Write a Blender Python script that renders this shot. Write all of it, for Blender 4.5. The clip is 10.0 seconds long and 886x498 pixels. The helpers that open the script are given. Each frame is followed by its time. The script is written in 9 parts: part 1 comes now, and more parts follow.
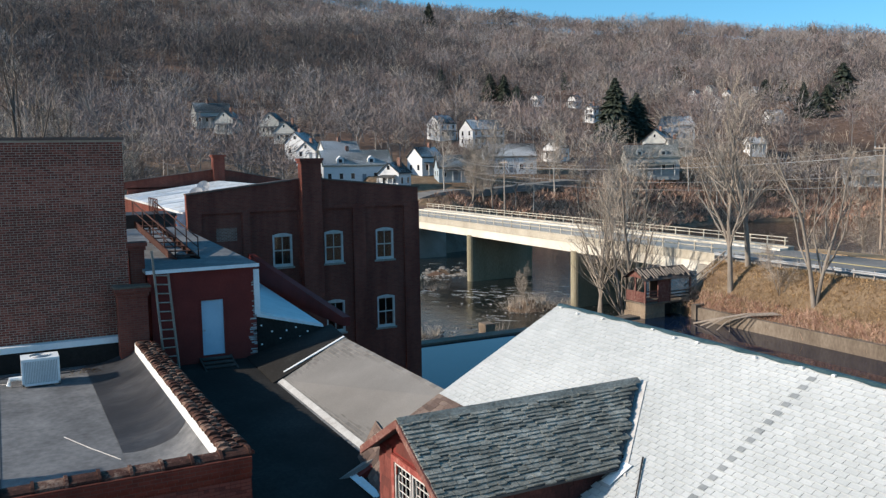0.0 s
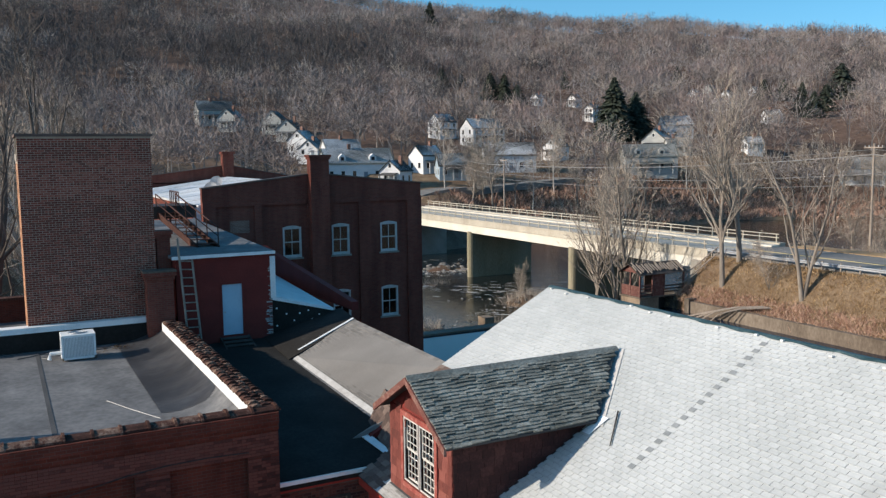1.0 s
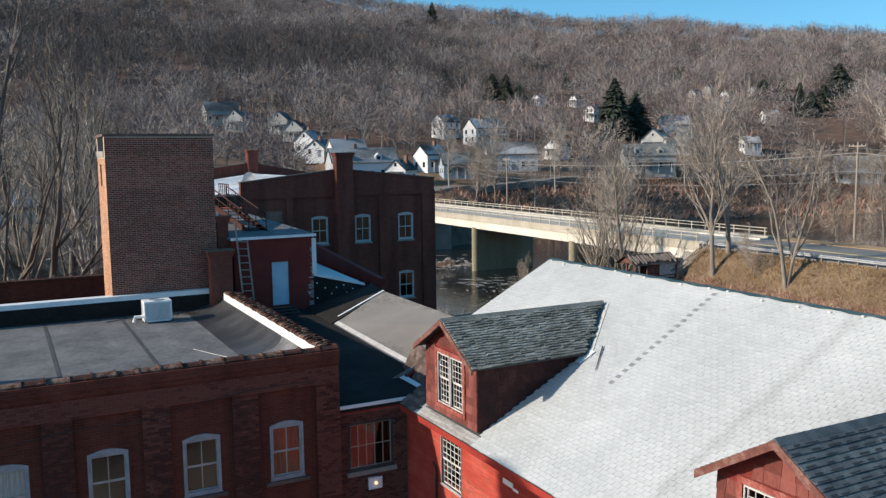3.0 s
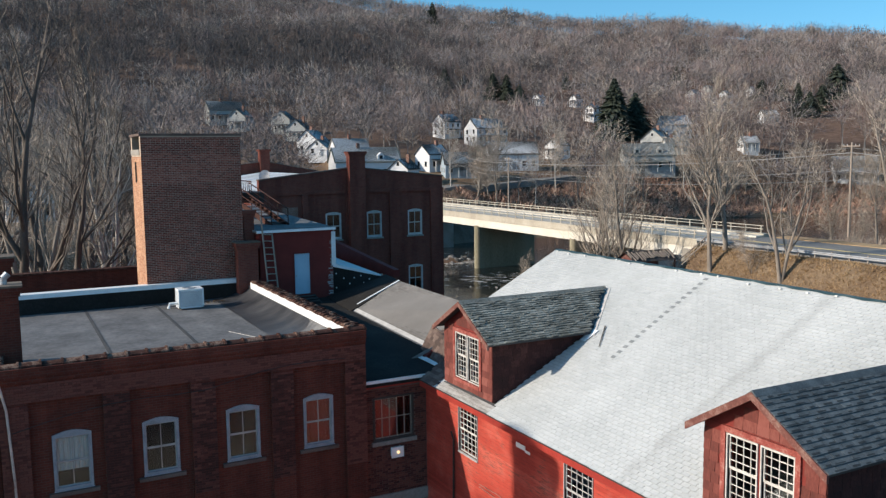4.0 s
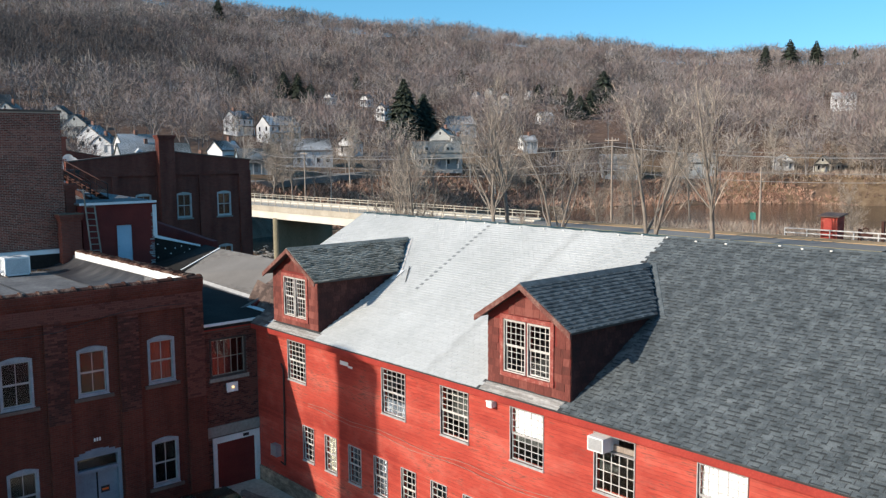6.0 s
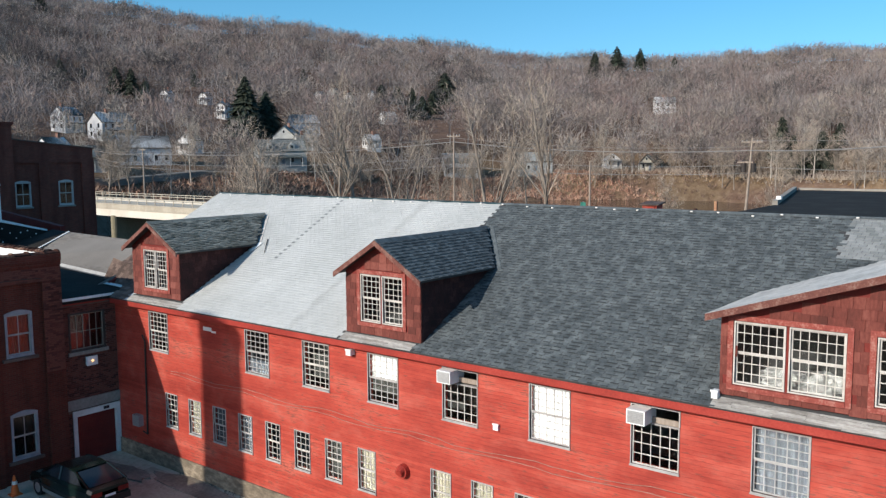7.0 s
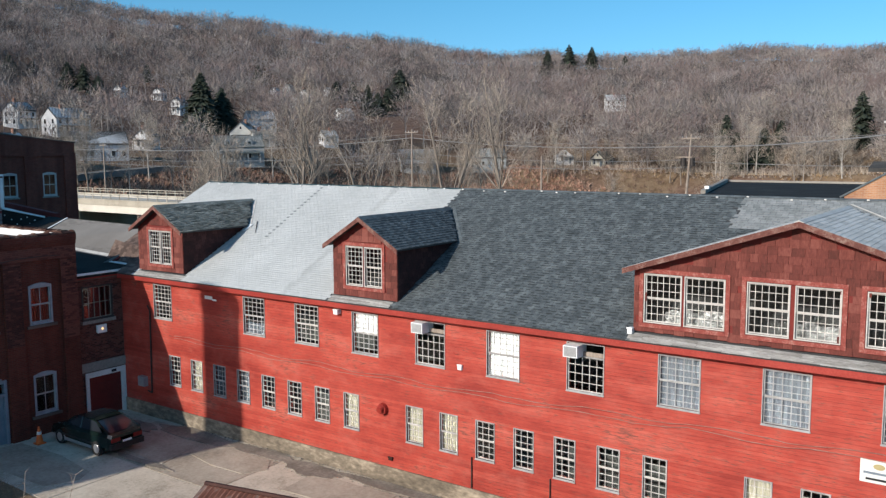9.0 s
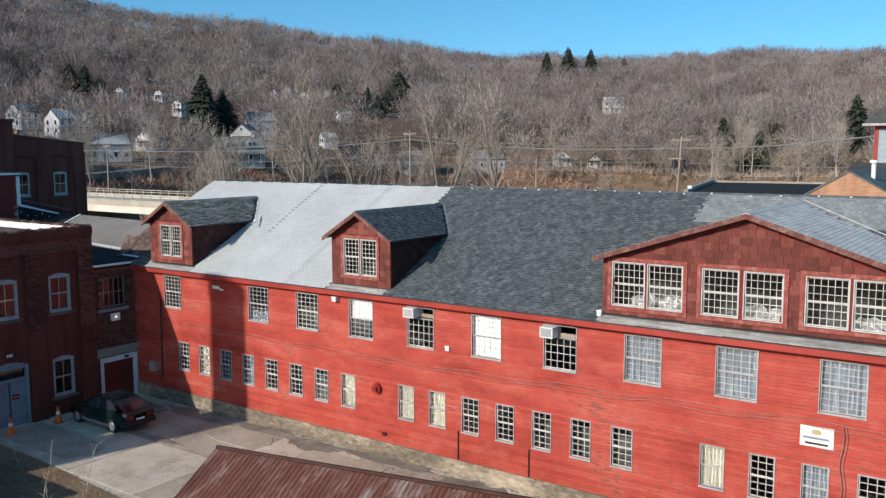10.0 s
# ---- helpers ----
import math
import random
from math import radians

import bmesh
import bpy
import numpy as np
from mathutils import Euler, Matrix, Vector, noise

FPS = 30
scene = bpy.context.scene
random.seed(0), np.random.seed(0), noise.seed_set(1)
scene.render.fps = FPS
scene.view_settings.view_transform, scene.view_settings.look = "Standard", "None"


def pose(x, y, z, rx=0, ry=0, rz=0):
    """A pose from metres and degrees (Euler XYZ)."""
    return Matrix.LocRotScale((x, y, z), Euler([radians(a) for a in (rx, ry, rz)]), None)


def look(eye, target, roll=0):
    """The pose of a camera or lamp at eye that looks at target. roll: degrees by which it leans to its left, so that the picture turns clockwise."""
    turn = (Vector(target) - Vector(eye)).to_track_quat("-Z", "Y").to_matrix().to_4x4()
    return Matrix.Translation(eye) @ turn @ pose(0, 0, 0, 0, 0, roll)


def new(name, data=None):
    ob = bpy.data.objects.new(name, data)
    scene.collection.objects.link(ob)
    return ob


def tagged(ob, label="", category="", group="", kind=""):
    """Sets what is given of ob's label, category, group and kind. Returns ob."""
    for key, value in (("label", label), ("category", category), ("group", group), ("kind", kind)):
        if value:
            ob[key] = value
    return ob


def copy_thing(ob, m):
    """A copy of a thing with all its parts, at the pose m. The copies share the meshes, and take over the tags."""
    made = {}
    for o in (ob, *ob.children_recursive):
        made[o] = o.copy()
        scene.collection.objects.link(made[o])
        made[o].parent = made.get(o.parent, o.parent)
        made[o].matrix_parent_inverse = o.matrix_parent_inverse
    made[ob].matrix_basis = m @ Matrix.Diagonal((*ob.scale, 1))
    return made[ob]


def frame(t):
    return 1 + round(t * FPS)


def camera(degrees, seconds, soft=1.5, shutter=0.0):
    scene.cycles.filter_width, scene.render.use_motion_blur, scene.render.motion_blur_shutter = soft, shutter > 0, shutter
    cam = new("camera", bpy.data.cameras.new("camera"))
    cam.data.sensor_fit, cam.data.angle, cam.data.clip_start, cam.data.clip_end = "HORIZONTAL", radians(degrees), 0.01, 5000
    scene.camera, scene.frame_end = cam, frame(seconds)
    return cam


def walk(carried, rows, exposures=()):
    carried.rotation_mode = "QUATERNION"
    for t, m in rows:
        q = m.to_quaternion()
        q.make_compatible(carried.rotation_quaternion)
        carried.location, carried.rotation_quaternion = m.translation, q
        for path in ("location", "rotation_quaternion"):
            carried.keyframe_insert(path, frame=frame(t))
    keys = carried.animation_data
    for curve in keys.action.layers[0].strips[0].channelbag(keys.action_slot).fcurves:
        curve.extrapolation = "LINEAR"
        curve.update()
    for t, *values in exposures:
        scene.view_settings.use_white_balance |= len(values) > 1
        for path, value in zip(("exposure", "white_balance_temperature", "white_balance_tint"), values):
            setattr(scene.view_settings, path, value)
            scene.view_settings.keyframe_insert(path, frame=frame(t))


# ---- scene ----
cam = camera(54.8, 10.0, 1.35)
PATH = [
    (0, (16.02, -6.654, 13.767), (14.256, -5.736, 13.549), -0.9),
    (0.5, (17.105, -7.248, 13.716), (15.342, -6.33, 13.496), -0.8),
    (1, (18.286, -7.912, 13.678), (16.523, -6.995, 13.457), -0.7),
    (1.5, (19.508, -8.648, 13.569), (17.744, -7.732, 13.349), -0.8),
    (2, (20.613, -9.38, 13.576), (18.849, -8.464, 13.354), -0.8),
    (2.5, (21.889, -10.267, 13.562), (20.124, -9.353, 13.341), -0.8),
    (4, (25.147, -12.92, 13.511), (23.383, -12.005, 13.289), -0.7),
    (4.5, (26.149, -13.764, 13.368), (24.384, -12.85, 13.147), -0.8),
    (5, (27.233, -14.747, 13.101), (25.477, -13.815, 12.88), -0.8),
    (5.5, (28.171, -15.58, 12.79), (26.523, -14.468, 12.567), -0.7),
    (6, (29.13, -16.601, 12.364), (27.637, -15.29, 12.139), -0.5),
    (7.5, (31.539, -19.947, 11.3), (30.374, -18.338, 11.072), -0.3),
    (8, (32.156, -21.092, 11.305), (31.006, -19.473, 11.073), -0.2),
    (8.5, (32.89, -22.231, 11.298), (31.745, -20.608, 11.065), -0.3),
    (9, (33.699, -23.425, 11.3), (32.552, -21.803, 11.067), -0.3),
    (9.5, (34.546, -24.339, 11.242), (33.394, -22.721, 11.011), -0.3),
    (10, (35.597, -25.433, 11.237), (34.45, -23.81, 11.008), -0.2),
]
walk(cam, [(t, look(eye, target, roll)) for t, eye, target, roll in PATH], [(0, 0.82, 7120, 11), (0.6, 0.72, 7120, 11), (4, 0.72, 7120, 11), (6, 0.8, 7120, 11), (7.5, 0.5, 6750, 10), (10, 0.5, 6750, 10)])

# ---- world, sun, exposure ----
SUN_DIR = Vector((-0.24, -1.0, 0.46)).normalized()
world = bpy.data.worlds.new("world")
scene.world = world
world.use_nodes = True
_sky = world.node_tree.nodes.new("ShaderNodeTexSky")
_sky.sky_type = "NISHITA"
_sky.sun_disc = False
_sky.sun_elevation = math.asin(SUN_DIR.z)
_sky.sun_rotation = math.atan2(SUN_DIR.x, SUN_DIR.y)
_sky.altitude = 400
_sky.air_density, _sky.dust_density, _sky.ozone_density = 1.0, 1.2, 0.9
_bg = world.node_tree.nodes["Background"]
_bg.inputs[1].default_value = 0.15
_hs = world.node_tree.nodes.new("ShaderNodeHueSaturation")
_hs.inputs["Hue"].default_value = 0.488
_hs.inputs["Saturation"].default_value = 1.45
_up = world.node_tree.nodes.new("ShaderNodeTexCoord")
_lift = world.node_tree.nodes.new("ShaderNodeVectorMath")
_lift.operation = "ADD"
_lift.inputs[1].default_value = (0, 0, 0.15)
world.node_tree.links.new(_up.outputs["Generated"], _lift.inputs[0])
world.node_tree.links.new(_lift.outputs[0], _sky.inputs["Vector"])
world.node_tree.links.new(_sky.outputs[0], _hs.inputs["Color"])
world.node_tree.links.new(_hs.outputs[0], _bg.inputs[0])
sun = new("sun", bpy.data.lights.new("sun", "SUN"))
sun.data.energy, sun.data.angle, sun.data.color = 3.35, radians(0.55), (1.0, 0.945, 0.875)
sun.matrix_world = look(tuple(SUN_DIR * 100), (0, 0, 0))


# ---- mesh helpers ----
BASE = {}


class Geo:
    """Vertices and faces, gathered through an optional mapping."""

    def __init__(self, to=None):
        self.v, self.f, self.to = [], [], to

    def add(self, verts, faces):
        n = len(self.v)
        self.v += [self.to(*p) for p in verts] if self.to else [tuple(p) for p in verts]
        self.f += [tuple(i + n for i in face) for face in faces]
        return self

    def quad(self, a, b, c, d):
        return self.add((a, b, c, d), ((0, 1, 2, 3),))

    def box(self, x0, x1, y0, y1, z0, z1):
        return self.add([(x, y, z) for z in (z0, z1) for x, y in ((x0, y0), (x1, y0), (x1, y1), (x0, y1))],
                        ((3, 2, 1, 0), (4, 5, 6, 7), (0, 1, 5, 4), (1, 2, 6, 5), (2, 3, 7, 6), (3, 0, 4, 7)))

    def prism(self, poly, axis, a, b):
        """A polygon of (p, q) pushed along an axis from a to b; axis x: (y, z), y: (x, z), z: (x, y)."""
        put = {"x": lambda p, q, s: (s, p, q), "y": lambda p, q, s: (p, s, q), "z": lambda p, q, s: (p, q, s)}[axis]
        n = len(poly)
        verts = [put(p, q, a) for p, q in poly] + [put(p, q, b) for p, q in poly]
        faces = [tuple(range(n))[::-1], tuple(range(n, 2 * n))] + [(i, (i + 1) % n, n + (i + 1) % n, n + i) for i in range(n)]
        return self.add(verts, faces)

    def tube(self, p, q, r0, r1=None, sides=8, caps=True):
        p, q = Vector(p), Vector(q)
        r1 = r0 if r1 is None else r1
        ax = (q - p).normalized()
        u = ax.orthogonal().normalized()
        w = ax.cross(u)
        ring = [(math.cos(2 * math.pi * i / sides), math.sin(2 * math.pi * i / sides)) for i in range(sides)]
        verts = [tuple(p + (u * c + w * s) * r0) for c, s in ring] + [tuple(q + (u * c + w * s) * r1) for c, s in ring]
        faces = [(i, (i + 1) % sides, sides + (i + 1) % sides, sides + i) for i in range(sides)]
        if caps:
            faces += [tuple(range(sides))[::-1], tuple(range(sides, 2 * sides))]
        return self.add(verts, faces)

    def rod(self, points, r, sides=6):
        """One bent rod through the points."""
        pts = [Vector(q) for q in points]
        rings = []
        for i, q in enumerate(pts):
            ax = (pts[min(i + 1, len(pts) - 1)] - pts[max(i - 1, 0)]).normalized()
            ref = Vector((0, 0, 1)) if abs(ax.z) < 0.9 else Vector((1, 0, 0))
            u = ax.cross(ref).normalized()
            w = ax.cross(u)
            rings.append([tuple(q + (u * math.cos(6.2832 * k / sides) + w * math.sin(6.2832 * k / sides)) * r) for k in range(sides)])
        return self.sheet(rings, True)

    def sheet(self, rows, round_=False):
        """Faces between rows of points, closed round or not."""
        n = len(rows[0])
        m = n if round_ else n - 1
        faces = [(j * n + i, j * n + (i + 1) % n, (j + 1) * n + (i + 1) % n, (j + 1) * n + i) for j in range(len(rows) - 1) for i in range(m)]
        return self.add([q for row in rows for q in row], faces)

    def slab(self, a, b, c, d, thick):
        """A board whose upper face is a, b, c, d (anticlockwise from above), thickened against its normal."""
        a, b, c, d = map(Vector, (a, b, c, d))
        n = (b - a).cross(d - a).normalized() * thick
        n = -n if n.z < 0 else n
        return self.add([tuple(p - n) for p in (a, b, c, d)] + [tuple(p) for p in (a, b, c, d)],
                        ((3, 2, 1, 0), (4, 5, 6, 7), (0, 1, 5, 4), (1, 2, 6, 5), (2, 3, 7, 6), (3, 0, 4, 7)))

    def wall(self, u0, u1, v0, v1, thick, holes=()):
        """A wall in (u, depth, v) with depth 0 its outer face and openings right through it."""
        us = sorted({u0, u1, *[h[0] for h in holes], *[h[1] for h in holes]})
        vs = sorted({v0, v1, *[h[2] for h in holes], *[h[3] for h in holes]})
        us, vs = [u for u in us if u0 <= u <= u1], [v for v in vs if v0 <= v <= v1]

        def open_at(i, j):
            if not (0 <= i < len(us) - 1 and 0 <= j < len(vs) - 1):
                return True
            mu, mv = (us[i] + us[i + 1]) / 2, (vs[j] + vs[j + 1]) / 2
            return any(h[0] < mu < h[1] and h[2] < mv < h[3] for h in holes)

        for i in range(len(us) - 1):
            for j in range(len(vs) - 1):
                if open_at(i, j):
                    continue
                a, b, c, d = us[i], us[i + 1], vs[j], vs[j + 1]
                self.quad((a, 0, c), (b, 0, c), (b, 0, d), (a, 0, d))
                self.quad((b, -thick, c), (a, -thick, c), (a, -thick, d), (b, -thick, d))
                if open_at(i - 1, j):
                    self.quad((a, -thick, c), (a, 0, c), (a, 0, d), (a, -thick, d))
                if open_at(i + 1, j):
                    self.quad((b, 0, c), (b, -thick, c), (b, -thick, d), (b, 0, d))
                if open_at(i, j - 1):
                    self.quad((a, -thick, c), (b, -thick, c), (b, 0, c), (a, 0, c))
                if open_at(i, j + 1):
                    self.quad((a, 0, d), (b, 0, d), (b, -thick, d), (a, -thick, d))
        return self


def mesh_of(name, geo, material, base=(0, 0, 0), smooth=False):
    me = bpy.data.meshes.new(name)
    bx, by, bz = base
    me.from_pydata([(x - bx, y - by, z - bz) for x, y, z in geo.v], [], geo.f)
    if material:
        me.materials.append(material)
    if smooth:
        me.polygons.foreach_set("use_smooth", [True] * len(me.polygons))
    bm = bmesh.new()
    bm.from_mesh(me)
    bmesh.ops.recalc_face_normals(bm, faces=bm.faces)
    bm.to_mesh(me)
    bm.free()
    me.update()
    return me


def thing(name, base, label, category, group="", kind=""):
    ob = new(name)
    ob.location = base
    ob.empty_display_size = 0.2
    BASE[ob.name] = tuple(base)
    return tagged(ob, label, category, group, kind)


def part(name, geo, material, parent, label="", kind="", smooth=False):
    base = BASE[parent.name]
    ob = new(name, mesh_of(name, geo, material, base, smooth))
    ob.parent = parent
    BASE[ob.name] = base
    return tagged(ob, label, kind=kind)


def piece(name, me, parent, place, turn=None):
    """A small piece of its own on shared mesh data."""
    ob = new(name, me)
    ob.parent = parent
    m = Matrix.Translation(Vector(place) - Vector(BASE[parent.name]))
    ob.matrix_basis = m @ turn if turn else m
    return ob


def solo(name, geo, material, label, category, kind="", group="", smooth=False, base=(0, 0, 0)):
    ob = new(name, mesh_of(name, geo, material, base, smooth))
    ob.location = base
    BASE[ob.name] = tuple(base)
    return tagged(ob, label, category, group, kind)


def face_south(y):
    """A wall that looks to -y."""
    return lambda u, d, v: (u, y - d, v)


def face_east(x):
    """A wall that looks to +x."""
    return lambda u, d, v: (x + d, u, v)


def smooth01(a, b, t):
    t = np.clip((np.asarray(t, float) - a) / (b - a), 0, 1)
    return t * t * (3 - 2 * t)


# ---- materials ----
def shader(name):
    m = bpy.data.materials.new(name)
    m.use_nodes = True
    nt = m.node_tree
    return m, nt, nt.nodes["Principled BSDF"]


def node(nt, kind, **values):
    n = nt.nodes.new(kind)
    for key, value in values.items():
        n.inputs[key.replace("_", " ")].default_value = value
    return n


def mathn(nt, op, a, b=None):
    n = nt.nodes.new("ShaderNodeMath")
    n.operation = op
    for i, v in enumerate((a, b)):
        if v is None:
            continue
        if isinstance(v, (int, float)):
            n.inputs[i].default_value = v
        else:
            nt.links.new(v, n.inputs[i])
    return n.outputs[0]


def mixc(nt, fac, a, b, mode="MIX"):
    n = nt.nodes.new("ShaderNodeMix")
    n.data_type, n.blend_type = "RGBA", mode
    for i, v in ((0, fac), (6, a), (7, b)):
        if isinstance(v, (int, float)):
            n.inputs[i].default_value = v
        elif isinstance(v, tuple):
            n.inputs[i].default_value = (*v, 1)
        else:
            nt.links.new(v, n.inputs[i])
    return n.outputs[2]


def spot(nt, stretch=(1, 1, 1)):
    """World position, stretched."""
    g = nt.nodes.new("ShaderNodeNewGeometry")
    mp = nt.nodes.new("ShaderNodeMapping")
    mp.inputs["Scale"].default_value = stretch
    nt.links.new(g.outputs["Position"], mp.inputs["Vector"])
    return mp.outputs[0]


def grain(nt, vec, scale, detail=4, rough=0.6, distort=0.0):
    n = node(nt, "ShaderNodeTexNoise", Scale=scale, Detail=detail, Roughness=rough, Distortion=distort)
    nt.links.new(vec, n.inputs["Vector"])
    return n.outputs[0]


def ramp(nt, fac, stops):
    n = nt.nodes.new("ShaderNodeValToRGB")
    el = n.color_ramp.elements
    while len(el) < len(stops):
        el.new(0.5)
    for e, (at, col) in zip(el, stops):
        e.position, e.color = at, (*col, 1)
    nt.links.new(fac, n.inputs[0])
    return n.outputs[0]


def relief(nt, bsdf, height, strength, distance):
    b = node(nt, "ShaderNodeBump", Strength=strength, Distance=distance)
    nt.links.new(height, b.inputs["Height"])
    nt.links.new(b.outputs[0], bsdf.inputs["Normal"])
    return b


def surf(name, dark, mid, light, rough=0.8, big=0.5, fine=14.0, bump=0.2, island=0.0, piece_random=0.0, metal=0.0,
         stretch=(1, 1, 1), spec=0.4, dist=0.02):
    """A plain surface that varies at two scales, and from island to island or piece to piece."""
    m, nt, b = shader(name)
    vec = spot(nt, stretch)
    g1, g2 = grain(nt, vec, big, 5), grain(nt, vec, fine, 4)
    fac = mathn(nt, "ADD", mathn(nt, "MULTIPLY", g1, 0.6), mathn(nt, "MULTIPLY", g2, 0.4))
    if island:
        g = nt.nodes.new("ShaderNodeNewGeometry")
        fac = mathn(nt, "ADD", fac, mathn(nt, "MULTIPLY", mathn(nt, "SUBTRACT", g.outputs["Random Per Island"], 0.5), island))
    if piece_random:
        o = nt.nodes.new("ShaderNodeObjectInfo")
        fac = mathn(nt, "ADD", fac, mathn(nt, "MULTIPLY", mathn(nt, "SUBTRACT", o.outputs["Random"], 0.5), piece_random))
    nt.links.new(ramp(nt, fac, [(0.3, dark), (0.5, mid), (0.7, light)]), b.inputs["Base Color"])
    b.inputs["Roughness"].default_value = rough
    b.inputs["Metallic"].default_value = metal
    b.inputs["Specular IOR Level"].default_value = spec
    relief(nt, b, g2, bump, dist)
    return m


def brick(name, a, b2, mortar, wear=(0.3, 0.2, 0.15), amount=0.25, bump=0.5):
    """Coursed brick on walls along x or y: 0.21 x 0.07 m with its joints."""
    m, nt, b = shader(name)
    g = nt.nodes.new("ShaderNodeNewGeometry")
    sep = nt.nodes.new("ShaderNodeSeparateXYZ")
    nt.links.new(g.outputs["Position"], sep.inputs[0])
    com = nt.nodes.new("ShaderNodeCombineXYZ")
    nt.links.new(mathn(nt, "ADD", sep.outputs[0], sep.outputs[1]), com.inputs[0])
    nt.links.new(sep.outputs[2], com.inputs[1])
    t = nt.nodes.new("ShaderNodeTexBrick")
    for key, value in (("Scale", 1.0), ("Mortar Size", 0.007), ("Mortar Smooth", 0.3), ("Bias", -0.1), ("Brick Width", 0.215), ("Row Height", 0.076)):
        t.inputs[key].default_value = value
    for key, value in (("Color1", a), ("Color2", b2), ("Mortar", mortar)):
        t.inputs[key].default_value = (*value, 1)
    nt.links.new(com.outputs[0], t.inputs["Vector"])
    vec = spot(nt)
    patch = ramp(nt, grain(nt, vec, 0.45, 6, 0.65), [(0.42, (0, 0, 0)), (0.68, (1, 1, 1))])
    col = mixc(nt, mathn(nt, "MULTIPLY", patch, amount), t.outputs[0], wear)
    soot = ramp(nt, grain(nt, spot(nt, (1.5, 1.5, 0.25)), 0.8, 5), [(0.35, (0.55, 0.5, 0.5)), (0.62, (1, 1, 1))])
    nt.links.new(mixc(nt, 0.75, col, soot, "MULTIPLY"), b.inputs["Base Color"])
    b.inputs["Roughness"].default_value = 0.88
    b.inputs["Specular IOR Level"].default_value = 0.25
    h = mathn(nt, "ADD", mathn(nt, "MULTIPLY", t.outputs[1], -1.0), mathn(nt, "MULTIPLY", grain(nt, vec, 40, 3), 0.35))
    relief(nt, b, h, bump, 0.012)
    return m


def clapboard(name):
    """Red-painted boards: courses, rubbed paint, dark streaks where it has gone."""
    m, nt, b = shader(name)
    g = nt.nodes.new("ShaderNodeNewGeometry")
    sep = nt.nodes.new("ShaderNodeSeparateXYZ")
    nt.links.new(g.outputs["Position"], sep.inputs[0])
    course = mathn(nt, "FRACT", mathn(nt, "MULTIPLY", sep.outputs[2], 1 / 0.115))
    row = mathn(nt, "FLOOR", mathn(nt, "MULTIPLY", sep.outputs[2], 1 / 0.115))
    w = node(nt, "ShaderNodeTexWhiteNoise")
    w.noise_dimensions = "1D"
    nt.links.new(row, w.inputs["W"])
    big = grain(nt, spot(nt, (0.5, 0.5, 0.9)), 0.7, 5)
    streak = grain(nt, spot(nt, (1.5, 1.5, 10)), 1.5, 6, 0.72)
    fac = mathn(nt, "ADD", mathn(nt, "MULTIPLY", big, 0.8), mathn(nt, "MULTIPLY", w.outputs[0], 0.09))
    fac = mathn(nt, "ADD", fac, mathn(nt, "MULTIPLY", mathn(nt, "SUBTRACT", streak, 0.5), 0.34))
    paint = ramp(nt, fac, [(0.3, (0.26, 0.028, 0.019)), (0.46, (0.405, 0.055, 0.036)), (0.62, (0.53, 0.115, 0.078))])
    bare = ramp(nt, mathn(nt, "MULTIPLY", streak, mathn(nt, "ADD", big, 0.45)), [(0.545, (0, 0, 0)), (0.62, (1, 1, 1))])
    col = mixc(nt, mathn(nt, "MULTIPLY", bare, 0.7), paint, (0.11, 0.045, 0.035))
    joint = mathn(nt, "LESS_THAN", course, 0.1)
    col = mixc(nt, mathn(nt, "MULTIPLY", joint, 0.38), col, (0.12, 0.012, 0.01))
    fleck = ramp(nt, mathn(nt, "ADD", mathn(nt, "MULTIPLY", grain(nt, spot(nt, (1.1, 1.1, 11)), 2.6, 3, 0.5), 0.8), mathn(nt, "MULTIPLY", big, 0.2)), [(0.582, (0, 0, 0)), (0.625, (1, 1, 1))])
    col = mixc(nt, mathn(nt, "MULTIPLY", fleck, 0.75), col, (0.13, 0.05, 0.038))
    chalk = ramp(nt, grain(nt, spot(nt, (0.6, 0.6, 1.2)), 1.1, 6, 0.65), [(0.5, (0, 0, 0)), (0.72, (1, 1, 1))])
    col = mixc(nt, mathn(nt, "MULTIPLY", chalk, 0.3), col, (0.62, 0.2, 0.15))
    nt.links.new(col, b.inputs["Base Color"])
    b.inputs["Roughness"].default_value = 0.62
    b.inputs["Specular IOR Level"].default_value = 0.3
    relief(nt, b, mathn(nt, "ADD", mathn(nt, "MULTIPLY", course, -1.0), mathn(nt, "MULTIPLY", streak, 0.4)), 0.7, 0.012)
    return m


def glass(name, rough=0.03):
    m, nt, b = shader(name)
    b.inputs["Base Color"].default_value = (0.85, 0.9, 0.9, 1)
    b.inputs["Roughness"].default_value = rough
    b.inputs["Specular IOR Level"].default_value = 0.5 if rough < 0.1 else 0.15
    b.inputs["Transmission Weight"].default_value = 1.0
    b.inputs["IOR"].default_value = 1.48
    relief(nt, b, grain(nt, spot(nt), 3.0, 2), 0.05, 0.02)
    return m


def water(name, col, scale, strength):
    m, nt, b = shader(name)
    b.inputs["Base Color"].default_value = (*col, 1)
    b.inputs["Roughness"].default_value = 0.06
    b.inputs["IOR"].default_value = 1.33
    vec = spot(nt, (1, 1, 1))
    h = mathn(nt, "ADD", grain(nt, vec, scale, 4), mathn(nt, "MULTIPLY", grain(nt, vec, scale * 6, 3), 0.3))
    relief(nt, b, h, strength, 0.15)
    return m


